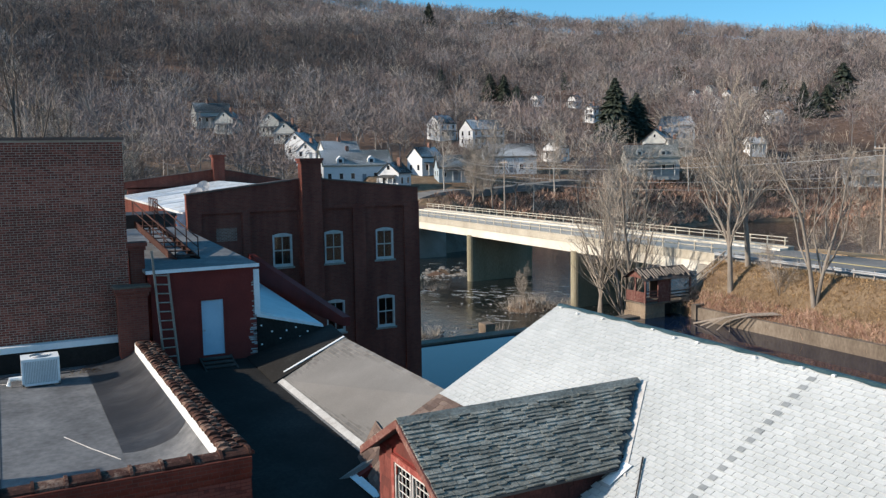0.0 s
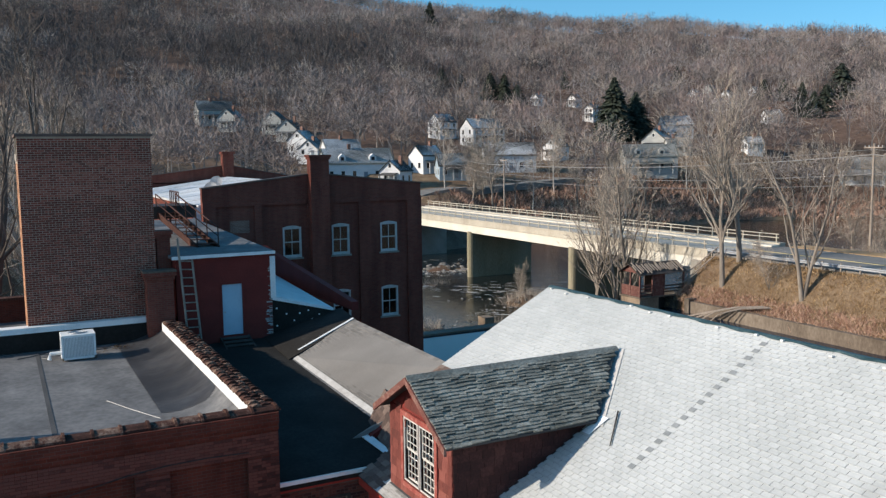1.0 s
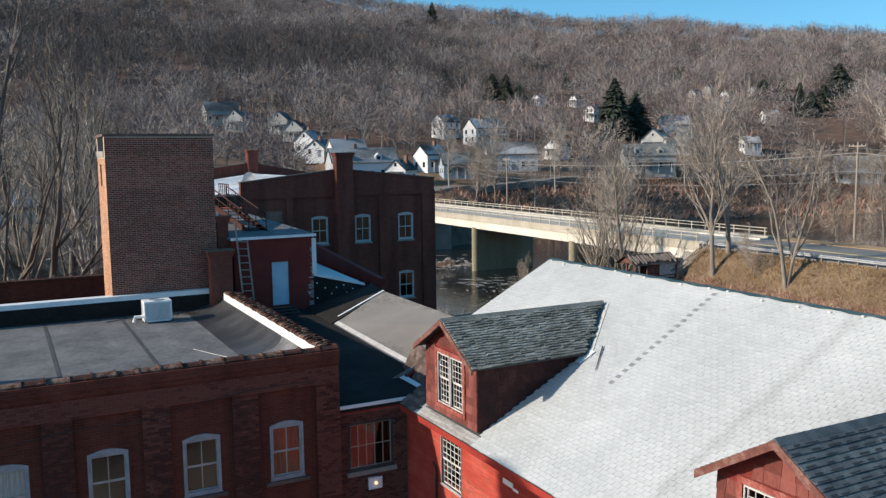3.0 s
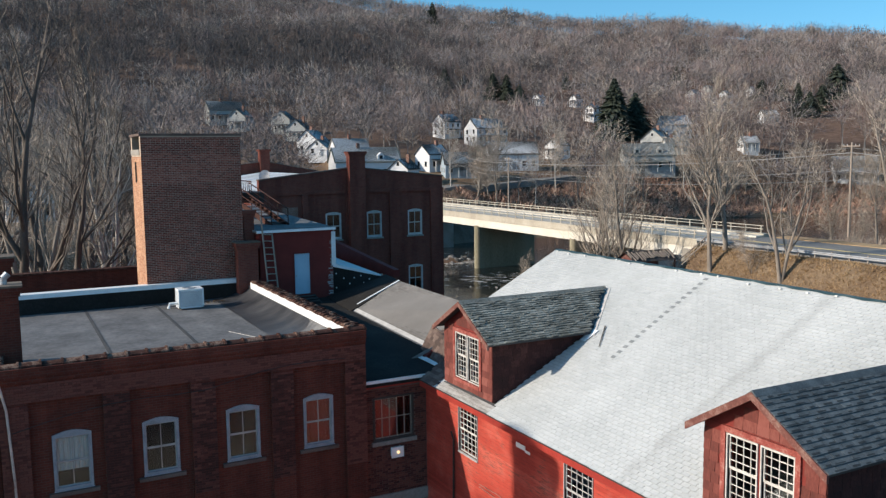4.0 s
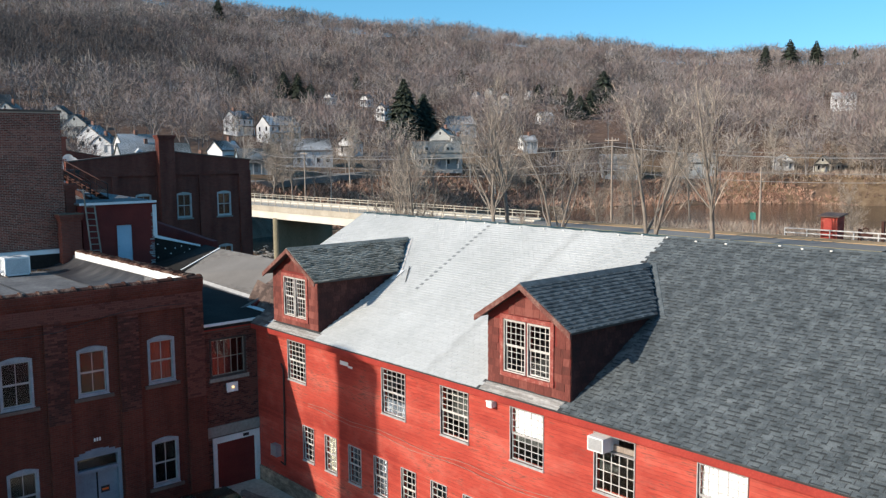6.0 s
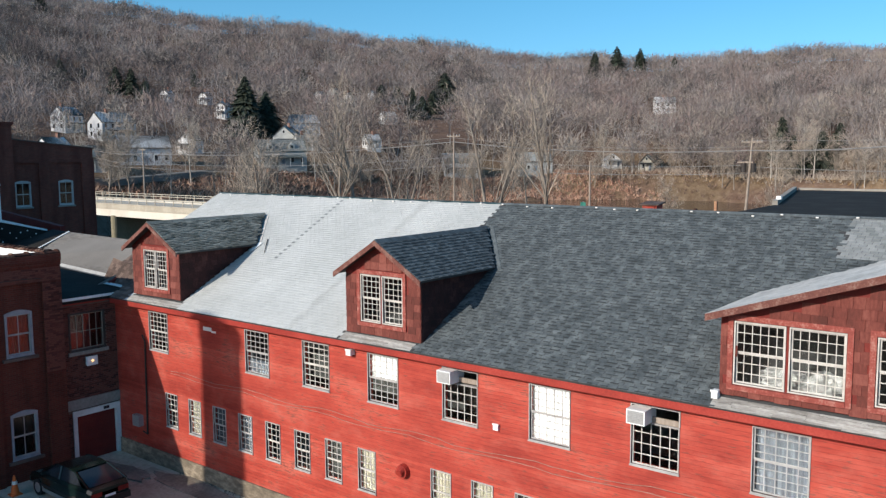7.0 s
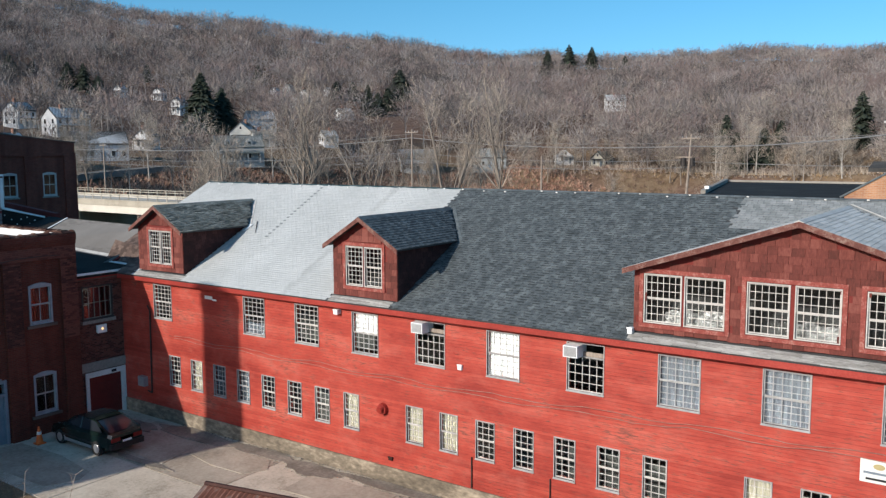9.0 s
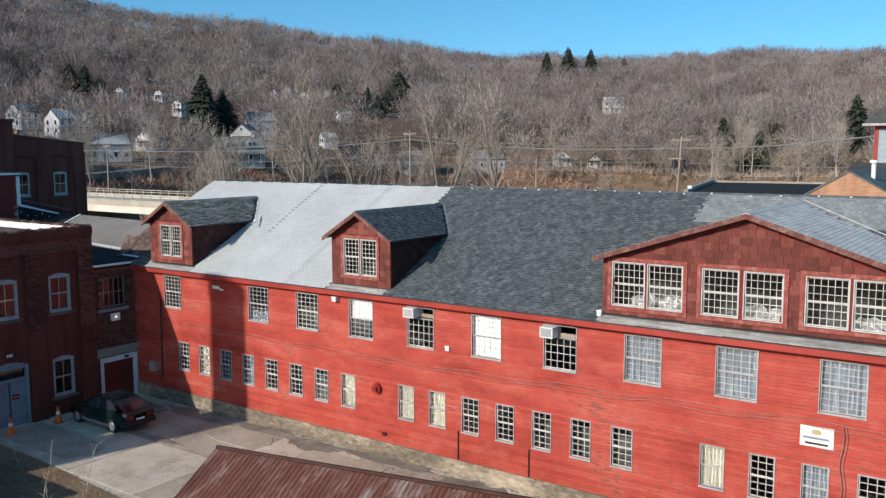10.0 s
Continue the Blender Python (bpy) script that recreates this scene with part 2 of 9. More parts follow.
def stained_silver(name):
    """Silver-coated shingles, dirt washed down one long streak, greyer towards the eaves."""
    m, nt, b = shader(name)
    v = spot(nt)
    g1, g2, g3 = grain(nt, v, 0.35, 5), grain(nt, v, 26, 4), grain(nt, v, 2.2, 5, 0.7)
    geo, info = nt.nodes.new("ShaderNodeNewGeometry"), nt.nodes.new("ShaderNodeObjectInfo")
    fac = mathn(nt, "ADD", mathn(nt, "MULTIPLY", g1, 0.5), mathn(nt, "MULTIPLY", g2, 0.3))
    fac = mathn(nt, "ADD", fac, mathn(nt, "MULTIPLY", g3, 0.2))
    fac = mathn(nt, "ADD", fac, mathn(nt, "MULTIPLY", mathn(nt, "SUBTRACT", geo.outputs["Random Per Island"], 0.5), 0.09))
    fac = mathn(nt, "ADD", fac, mathn(nt, "MULTIPLY", mathn(nt, "SUBTRACT", info.outputs["Random"], 0.5), 0.09))
    col = ramp(nt, fac, [(0.3, (0.38, 0.393, 0.385)), (0.5, (0.485, 0.498, 0.49)), (0.7, (0.57, 0.582, 0.572))])
    sep = nt.nodes.new("ShaderNodeSeparateXYZ")
    nt.links.new(geo.outputs["Position"], sep.inputs[0])
    line = mathn(nt, "SUBTRACT", sep.outputs[0], mathn(nt, "ADD", mathn(nt, "MULTIPLY", sep.outputs[1], STREAK[1]), STREAK[0]))
    line = mathn(nt, "ADD", line, mathn(nt, "MULTIPLY", mathn(nt, "SUBTRACT", g3, 0.5), 0.8))
    near = mathn(nt, "SUBTRACT", 1.0, mathn(nt, "MULTIPLY", mathn(nt, "ABSOLUTE", line), 3.4))
    near.node.use_clamp = True
    dirt = mathn(nt, "MULTIPLY", near, mathn(nt, "MULTIPLY", g3, 0.75))
    row = mathn(nt, "FRACT", mathn(nt, "MULTIPLY", mathn(nt, "ADD", sep.outputs[1], 0.35), 1 / 0.11915))
    grime = mathn(nt, "MULTIPLY", mathn(nt, "LESS_THAN", row, 0.13), mathn(nt, "MULTIPLY", g3, 0.7))
    col = mixc(nt, grime, col, (0.27, 0.28, 0.275))
    nt.links.new(mixc(nt, dirt, col, (0.26, 0.26, 0.25)), b.inputs["Base Color"])
    b.inputs["Roughness"].default_value = 0.6
    b.inputs["Specular IOR Level"].default_value = 0.35
    relief(nt, b, g2, 0.25, 0.01)
    return m


STREAK = (9.75, 0.0)
M_CLAP = clapboard("red_clapboard")
M_REDTRIM = surf("red_trim", (0.19, 0.018, 0.013), (0.31, 0.03, 0.02), (0.41, 0.058, 0.042), 0.6, 0.8, 20, 0.15)
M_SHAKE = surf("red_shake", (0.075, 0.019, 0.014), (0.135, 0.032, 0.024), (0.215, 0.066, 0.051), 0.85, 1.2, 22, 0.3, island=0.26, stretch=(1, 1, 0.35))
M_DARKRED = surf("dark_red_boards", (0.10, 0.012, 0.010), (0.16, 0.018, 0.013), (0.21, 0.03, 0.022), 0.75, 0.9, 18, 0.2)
M_WHITE = surf("white_paint", (0.5, 0.48, 0.44), (0.72, 0.71, 0.68), (0.8, 0.8, 0.78), 0.55, 1.5, 30, 0.1)
M_GREYWOOD = surf("weathered_grey_paint", (0.22, 0.205, 0.195), (0.36, 0.35, 0.345), (0.5, 0.49, 0.48), 0.7, 3, 40, 0.2)
M_BLUEFRAME = surf("blue_grey_paint", (0.15, 0.16, 0.175), (0.27, 0.285, 0.305), (0.4, 0.415, 0.435), 0.6, 2, 30, 0.12)
M_GREYWHITE = surf("chalky_white_paint", (0.34, 0.31, 0.28), (0.5, 0.48, 0.45), (0.62, 0.6, 0.57), 0.65, 3, 30, 0.15)
M_GLASS = glass("window_glass")
M_DUSTY = glass("dusty_glass", 0.12)
M_CURTAIN = surf("white_curtain", (0.55, 0.56, 0.58), (0.7, 0.71, 0.72), (0.8, 0.8, 0.8), 0.9, 6, 30, 0.2, stretch=(3, 3, 0.2))
# indoor gloom painted into the colour of surfaces behind windows and openings
M_ROOMSHADE = surf("painted_room_shade", (0.008, 0.007, 0.006), (0.014, 0.012, 0.011), (0.03, 0.026, 0.022), 0.95, 1, 8, 0.1, spec=0.05)
M_DIMSHADE = surf("painted_dim_room", (0.03, 0.034, 0.033), (0.09, 0.098, 0.095), (0.22, 0.23, 0.22), 0.9, 0.9, 6, 0.1)
M_WSHINGLE = stained_silver("silvered_shingle")
M_DSHINGLE = surf("charcoal_shingle", (0.03, 0.038, 0.042), (0.086, 0.102, 0.109), (0.165, 0.188, 0.195), 0.85, 3.0, 40, 0.5, island=0.1, piece_random=0.0)
M_BANDS = surf("dark_granules", (0.016, 0.02, 0.022), (0.03, 0.036, 0.039), (0.05, 0.058, 0.062), 0.9, 3.0, 40, 0.3)
M_MSHINGLE = surf("mossy_shingle", (0.06, 0.06, 0.048), (0.195, 0.194, 0.168), (0.42, 0.415, 0.365), 0.9, 3.0, 26, 0.8, island=0.09, stretch=(1, 0.6, 1))
M_GSHINGLE = surf("grey_shingle", (0.15, 0.165, 0.165), (0.215, 0.23, 0.232), (0.29, 0.305, 0.305), 0.85, 2.0, 35, 0.3, island=0.2)
M_TANROOF = surf("brown_grey_shingle", (0.125, 0.115, 0.105), (0.175, 0.163, 0.15), (0.225, 0.212, 0.197), 0.9, 0.4, 30, 0.3, island=0.25)
M_PEEL = surf("peeling_silver_roof", (0.13, 0.13, 0.125), (0.5, 0.5, 0.49), (0.66, 0.66, 0.65), 0.7, 1.6, 9, 0.4, island=0.16, stretch=(0.5, 1, 1))
M_STRIP = surf("silver_strip_roof", (0.36, 0.35, 0.33), (0.52, 0.505, 0.475), (0.63, 0.615, 0.585), 0.8, 0.8, 14, 0.3, island=0.16, spec=0.15)
M_SHEER = surf("sheer_curtain", (0.06, 0.072, 0.092), (0.125, 0.145, 0.178), (0.27, 0.295, 0.335), 0.9, 5, 30, 0.2, stretch=(3, 3, 0.15))
M_CREAM = surf("cream_curtain", (0.26, 0.24, 0.19), (0.38, 0.35, 0.28), (0.46, 0.43, 0.36), 0.9, 5, 30, 0.2, stretch=(3, 3, 0.2))
M_MEMBRANE = surf("black_membrane", (0.016, 0.014, 0.013), (0.026, 0.024, 0.022), (0.046, 0.043, 0.04), 0.85, 0.5, 10, 0.12, spec=0.1)
M_GREYROOF = surf("grey_membrane", (0.07, 0.07, 0.072), (0.135, 0.135, 0.137), (0.22, 0.219, 0.217), 0.75, 0.8, 6, 0.3, spec=0.2)
M_METALWHITE = surf("white_metal", (0.6, 0.62, 0.63), (0.76, 0.78, 0.78), (0.82, 0.83, 0.83), 0.4, 1.5, 20, 0.05)
M_BRICK = brick("dark_brick", (0.105, 0.026, 0.017), (0.15, 0.037, 0.023), (0.11, 0.06, 0.045), (0.25, 0.06, 0.034))
M_BRICKFAR = brick("tower_brick", (0.20, 0.085, 0.058), (0.26, 0.12, 0.085), (0.42, 0.36, 0.31), (0.3, 0.14, 0.1))
M_BRICKLIT = brick("orange_brick", (0.42, 0.19, 0.10), (0.5, 0.26, 0.14), (0.45, 0.38, 0.3), (0.5, 0.3, 0.18))
M_TILE = surf("clay_coping", (0.03, 0.016, 0.013), (0.08, 0.036, 0.027), (0.27, 0.185, 0.14), 0.9, 4.5, 22, 0.6, piece_random=0.2, spec=0.12)
M_CONC = surf("weathered_concrete", (0.16, 0.145, 0.12), (0.28, 0.26, 0.23), (0.38, 0.36, 0.32), 0.9, 0.3, 9, 0.3)
M_BRIDGE = surf("bridge_concrete", (0.47, 0.43, 0.355), (0.61, 0.57, 0.49), (0.72, 0.68, 0.6), 0.85, 0.25, 8, 0.2)
M_STEEL = surf("galvanised_steel", (0.3, 0.31, 0.32), (0.42, 0.43, 0.44), (0.52, 0.53, 0.53), 0.5, 1, 20, 0.1, metal=0.6)
M_BARK = surf("grey_bark", (0.12, 0.098, 0.08), (0.21, 0.178, 0.148), (0.32, 0.28, 0.24), 0.95, 0.8, 9, 0.4, stretch=(3, 3, 0.6))
M_TWIG = surf("bare_twigs", (0.25, 0.203, 0.16), (0.38, 0.316, 0.256), (0.52, 0.444, 0.37), 0.95, 0.2, 4, 0.1, island=0.35)
# dusky serves scattered dark trees and the painted shade of the dip
WOODS = [surf("far_woods_" + w, *c, 0.95, 0.012, 0.11, 0.0, island=0.06) for w, c in (
    ("grey", ((0.155, 0.136, 0.131), (0.23, 0.204, 0.197), (0.31, 0.28, 0.27))), ("brown", ((0.12, 0.094, 0.091), (0.19, 0.151, 0.14), (0.26, 0.213, 0.195))),
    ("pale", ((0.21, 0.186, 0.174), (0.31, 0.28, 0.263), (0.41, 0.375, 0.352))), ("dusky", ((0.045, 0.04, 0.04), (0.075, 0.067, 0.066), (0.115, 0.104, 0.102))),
    ("reddish", ((0.125, 0.09, 0.087), (0.2, 0.147, 0.14), (0.28, 0.213, 0.2))), ("tan", ((0.19, 0.16, 0.135), (0.29, 0.25, 0.214), (0.39, 0.343, 0.3))))]
M_NEEDLE = surf("dark_needles", (0.015, 0.021, 0.014), (0.028, 0.038, 0.025), (0.05, 0.064, 0.042), 0.9, 0.4, 3, 0.1, island=0.5)
M_WATER = water("river_water", (0.012, 0.014, 0.013), 0.6, 0.5)
M_POND = water("pond_water", (0.004, 0.012, 0.03), 0.25, 0.06)
M_FELT = surf("roof_felt", (0.03, 0.032, 0.035), (0.05, 0.052, 0.055), (0.08, 0.08, 0.08), 0.9, 0.6, 20, 0.2)
M_BRSHINGLE = surf("brown_shingle", (0.06, 0.04, 0.033), (0.12, 0.08, 0.065), (0.19, 0.14, 0.115), 0.9, 0.6, 25, 0.3, island=0.35)
M_SHAKESHADE = surf("shaded_red_shakes", (0.022, 0.007, 0.006), (0.048, 0.012, 0.01), (0.1, 0.034, 0.027), 0.85, 1.4, 18, 0.3, island=0.16)
M_BARGE = surf("worn_bargeboard", (0.08, 0.026, 0.02), (0.145, 0.052, 0.041), (0.28, 0.19, 0.155), 0.8, 4, 25, 0.25)
M_COPPER = surf("green_ridge_metal", (0.015, 0.04, 0.045), (0.035, 0.075, 0.082), (0.1, 0.15, 0.155), 0.5, 2.0, 18, 0.3, metal=0.3)
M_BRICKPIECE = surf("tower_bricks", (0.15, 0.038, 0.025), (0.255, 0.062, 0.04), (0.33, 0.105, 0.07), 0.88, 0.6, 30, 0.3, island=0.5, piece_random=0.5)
M_BRICKDARK = surf("sooty_bricks", (0.05, 0.017, 0.013), (0.095, 0.03, 0.022), (0.15, 0.05, 0.036), 0.9, 0.5, 30, 0.3, island=0.55, piece_random=0.55)
M_MORTAR = surf("pale_mortar", (0.3, 0.225, 0.17), (0.43, 0.34, 0.265), (0.53, 0.435, 0.35), 0.95, 1.5, 30, 0.3)
M_MORTARDARK = surf("dirty_mortar", (0.08, 0.055, 0.045), (0.13, 0.09, 0.075), (0.2, 0.15, 0.125), 0.95, 0.8, 30, 0.3)
M_BLUEDOOR = surf("pale_blue_paint", (0.30, 0.45, 0.56), (0.36, 0.52, 0.63), (0.42, 0.57, 0.67), 0.5, 1.5, 25, 0.06)
M_GREYDOOR = surf("slate_blue_paint", (0.12, 0.155, 0.19), (0.17, 0.21, 0.25), (0.22, 0.265, 0.3), 0.6, 1.5, 20, 0.1)
M_OLDWOOD = surf("grey_old_wood", (0.16, 0.12, 0.09), (0.28, 0.23, 0.19), (0.4, 0.35, 0.3), 0.85, 2, 25, 0.3, stretch=(4, 4, 0.5))
M_IRON = surf("rusty_iron", (0.025, 0.011, 0.009), (0.055, 0.02, 0.015), (0.1, 0.04, 0.028), 0.75, 2, 25, 0.2, metal=0.3)
M_BLACK = surf("black_plastic", (0.008, 0.008, 0.009), (0.014, 0.014, 0.015), (0.03, 0.03, 0.03), 0.5, 2, 20, 0.05)
M_PIPE = surf("black_iron_pipe", (0.015, 0.013, 0.012), (0.03, 0.025, 0.023), (0.06, 0.045, 0.04), 0.6, 2, 25, 0.1)
M_RUST = surf("rusty_corrugated_iron", (0.06, 0.02, 0.014), (0.15, 0.055, 0.035), (0.34, 0.3, 0.26), 0.8, 0.9, 7, 0.3, stretch=(1.6, 0.35, 0.35))
M_ORANGE = surf("orange_cone", (0.6, 0.09, 0.015), (0.75, 0.13, 0.02), (0.8, 0.18, 0.04), 0.5, 4, 20, 0.05)
M_CARPAINT = surf("dark_green_car_paint", (0.004, 0.010, 0.009), (0.006, 0.014, 0.012), (0.009, 0.018, 0.016), 0.16, 1, 20, 0.0, spec=0.6)
M_RUBBER = surf("tyre_rubber", (0.012, 0.012, 0.012), (0.02, 0.02, 0.02), (0.035, 0.033, 0.03), 0.85, 4, 30, 0.1)
M_TAILLIGHT = surf("red_tail_light", (0.12, 0.008, 0.007), (0.18, 0.012, 0.01), (0.22, 0.02, 0.015), 0.2, 4, 20, 0.0)
M_REFLECTOR = surf("bright_alloy", (0.4, 0.4, 0.42), (0.55, 0.55, 0.57), (0.62, 0.62, 0.64), 0.35, 3, 20, 0.05, metal=0.8)
M_STONE = surf("river_stone", (0.06, 0.055, 0.05), (0.13, 0.12, 0.11), (0.3, 0.285, 0.27), 0.85, 0.3, 4, 0.3, island=0.5)
M_BRUSH = surf("russet_brush", (0.26, 0.135, 0.095), (0.43, 0.25, 0.178), (0.57, 0.39, 0.29), 0.95, 0.06, 1.5, 0.0, island=0.5)
M_DRYGRASS = surf("dry_grass", (0.19, 0.11, 0.05), (0.34, 0.22, 0.115), (0.47, 0.335, 0.19), 0.95, 0.2, 3, 0.0, island=0.5)
M_YELLOW = surf("road_yellow", (0.3, 0.25, 0.13), (0.4, 0.33, 0.16), (0.48, 0.4, 0.2), 0.7, 3, 20, 0.05)
M_CASING = surf("faded_red_casing", (0.15, 0.028, 0.022), (0.26, 0.055, 0.042), (0.42, 0.22, 0.18), 0.75, 5, 25, 0.2)
M_APRON = surf("weathered_apron_shingle", (0.16, 0.15, 0.135), (0.33, 0.32, 0.3), (0.55, 0.54, 0.52), 0.85, 2.5, 14, 0.4, island=0.14, stretch=(0.5, 2, 1))
M_FOUND = surf("stained_foundation", (0.04, 0.034, 0.025), (0.19, 0.155, 0.115), (0.52, 0.43, 0.32), 0.92, 0.45, 6, 0.6, stretch=(0.6, 1, 1.3))
M_ROAD = surf("salt_bleached_asphalt", (0.13, 0.125, 0.12), (0.2, 0.195, 0.185), (0.28, 0.27, 0.255), 0.95, 0.2, 12, 0.15, stretch=(0.3, 1, 1), spec=0.08)
M_TANCONC = surf("tan_stained_concrete", (0.15, 0.105, 0.07), (0.26, 0.19, 0.13), (0.36, 0.285, 0.21), 0.92, 0.5, 7, 0.35, stretch=(1, 1, 0.4))
M_RETAIN = surf("brown_stained_concrete", (0.075, 0.055, 0.04), (0.15, 0.118, 0.09), (0.26, 0.215, 0.17), 0.92, 0.3, 6, 0.35, stretch=(1, 1, 0.5))
M_COVE = surf("dark_cove_membrane", (0.022, 0.023, 0.026), (0.04, 0.041, 0.045), (0.085, 0.086, 0.09), 0.42, 0.8, 7, 0.25, stretch=(1, 0.4, 0.4))
M_SPOUT = surf("pale_rusty_pipe", (0.3, 0.17, 0.12), (0.52, 0.4, 0.34), (0.68, 0.58, 0.52), 0.6, 2, 14, 0.2)
M_DARKWOOD = surf("dark_weathered_wood", (0.03, 0.024, 0.02), (0.055, 0.044, 0.038), (0.1, 0.08, 0.07), 0.85, 2, 25, 0.2)
M_BRICKRED = brick("red_brown_brick", (0.18, 0.045, 0.031), (0.245, 0.064, 0.043), (0.165, 0.1, 0.076), (0.26, 0.085, 0.058))
M_LAWN = surf("dead_lawn", (0.1, 0.065, 0.036), (0.2, 0.137, 0.08), (0.33, 0.24, 0.15), 0.95, 0.5, 6, 0.5)
M_DIRT = surf("damp_grime", (0.1, 0.084, 0.067), (0.2, 0.172, 0.14), (0.36, 0.315, 0.26), 0.95, 1.0, 9, 0.5)
M_PAPER = surf("grey_plastic_wrap", (0.14, 0.14, 0.145), (0.27, 0.27, 0.275), (0.45, 0.45, 0.455), 0.4, 3, 9, 0.5)


# ---- lie of the land ----
RIVER = [(-80, -160), (-64, -40), (-62, 10), (-70, 38), (-88, 62), (-97, 105), (-103, 165), (-84, 203), (-58, 158), (-30, 172), (30, 146), (120, 150), (420, 190), (900, 220)]
RIVER_HALF = [24, 22, 20, 26, 38, 44, 52, 58, 66, 80, 54, 46, 24, 20]
WATER_Z, POND_Z, YARD_Z, ROAD_Z = -5.5, -2.0, -0.85, 3.2
BARS = [(-65.5, 33.5, 4.5, 3.4, 2.1), (-72.5, 51.5, 4.0, 5.0, 2.0), (-107, 57, 3.5, 6.0, 1.5)]
CREST = [(-20, 5.85), (8, 5.85), (13, 6.05), (20, 5.95), (25, 5.9), (31, 6.2), (36, 6.75), (46, 8.05), (56, 8.85), (62, 9.5), (66, 10.1), (72, 11.0), (80, 11.6), (90, 11.6), (110, 10)]
HILL_FAR = 880.0


def river_gap(x, y):
    """How far a place lies outside the river's edge."""
    x, y = np.asarray(x, float), np.asarray(y, float)
    best = np.full(np.broadcast(x, y).shape, 1e9)
    for (ax, ay), (bx, by), ra, rb in zip(RIVER, RIVER[1:], RIVER_HALF, RIVER_HALF[1:]):
        dx, dy = bx - ax, by - ay
        s = np.clip(((x - ax) * dx + (y - ay) * dy) / (dx * dx + dy * dy), 0, 1)
        best = np.minimum(best, np.hypot(x - ax - s * dx, y - ay - s * dy) - (ra + s * (rb - ra)))
    return best


def lumps(x, y, s):
    """Gentle rolling, from sines of many headings."""
    out = 0
    for k in range(7):
        a = k * 2.399 + 0.7
        f = (1 + 0.45 * k) / s
        out = out + np.sin((x * math.cos(a) + y * math.sin(a)) * f * 6.283 + k * 1.7) / (1 + 0.6 * k)
    return out / 3


def land(x, y):
    x, y = np.asarray(x, float), np.asarray(y, float)
    d = np.hypot(x - 20, y + 10)
    az = np.degrees(np.arctan2(-(x - 20), y + 10))
    crest = np.interp(az, [c[0] for c in CREST], [c[1] for c in CREST])
    top = 13 + HILL_FAR * np.tan(np.radians(crest)) - 13
    share = np.interp(d, [0, 175, 250, 330, 420, 560, 700, HILL_FAR, 1000, 2600], [0, 0.0, 0.06, 0.13, 0.25, 0.46, 0.7, 1.0, 1.06, 0.8])
    low = smooth01(-178, -158, x) * smooth01(170, 195, y) * smooth01(60, 20, river_gap(x, y))
    z = 2.0 + share * (1 - 0.85 * low) * (top - 2.0) + lumps(x, y, 160.0) * np.interp(d, [150, 400, 700], [0.2, 3.0, 5.0])
    # the mill's own terrace, on this side of the pond
    near = smooth01(34, 26, y) * smooth01(-75, -50, x)
    z = z * (1 - near) + YARD_Z * near
    # the pond behind the mill, held by its wall, and the bank up to the road
    pond = smooth01(-50, -47, x) * smooth01(9, 7, x) * smooth01(17, 19, y) * smooth01(51.9, 51.3, y)
    z = z * (1 - pond) - 4.4 * pond
    bank = smooth01(-52, -44, x) * smooth01(51.2, 51.6, y) * smooth01(140, 60, x) * smooth01(75, 70, y)
    slope = -0.95 + (ROAD_Z - 0.25 + 0.95) * smooth01(51.6, 56.8, y)
    z = z * (1 - bank) + (slope + lumps(x, y, 7.0) * 0.12) * bank
    # the causeway beyond the bridge's far end
    far_end = smooth01(-122, -132, x) * smooth01(50, 55, y) * smooth01(78, 73, y) * smooth01(-240, -200, x)
    z = z * (1 - far_end) + (ROAD_Z - 0.25) * far_end
    # the river
    gap = river_gap(x, y)
    bed = -7.0 + lumps(x, y, 23.0) * 1.7 + lumps(x, y, 6.0) * 0.45
    for cx, cy, rx, ry, rise in BARS:
        bed = bed + rise * np.exp(-(((x - cx) / rx) ** 2 + ((y - cy) / ry) ** 2))
    # the far bank above the bridge falls more gently
    ease = smooth01(-100, -118, x) * smooth01(78, 95, y) * smooth01(270, 235, y)
    keep = np.clip((gap + 2.0 + 10.0 * ease) / (11.0 + 32.0 * ease), 0, 1)
    keep = keep * keep * (3 - 2 * keep)
    out = bed * (1 - keep) + z * keep
    flat = smooth01(0.5, 0.9, np.maximum(near * smooth01(-44, -38, x), np.maximum(pond, bank * smooth01(-50, -46, x))))
    return np.where(flat > 0.5, z, out)


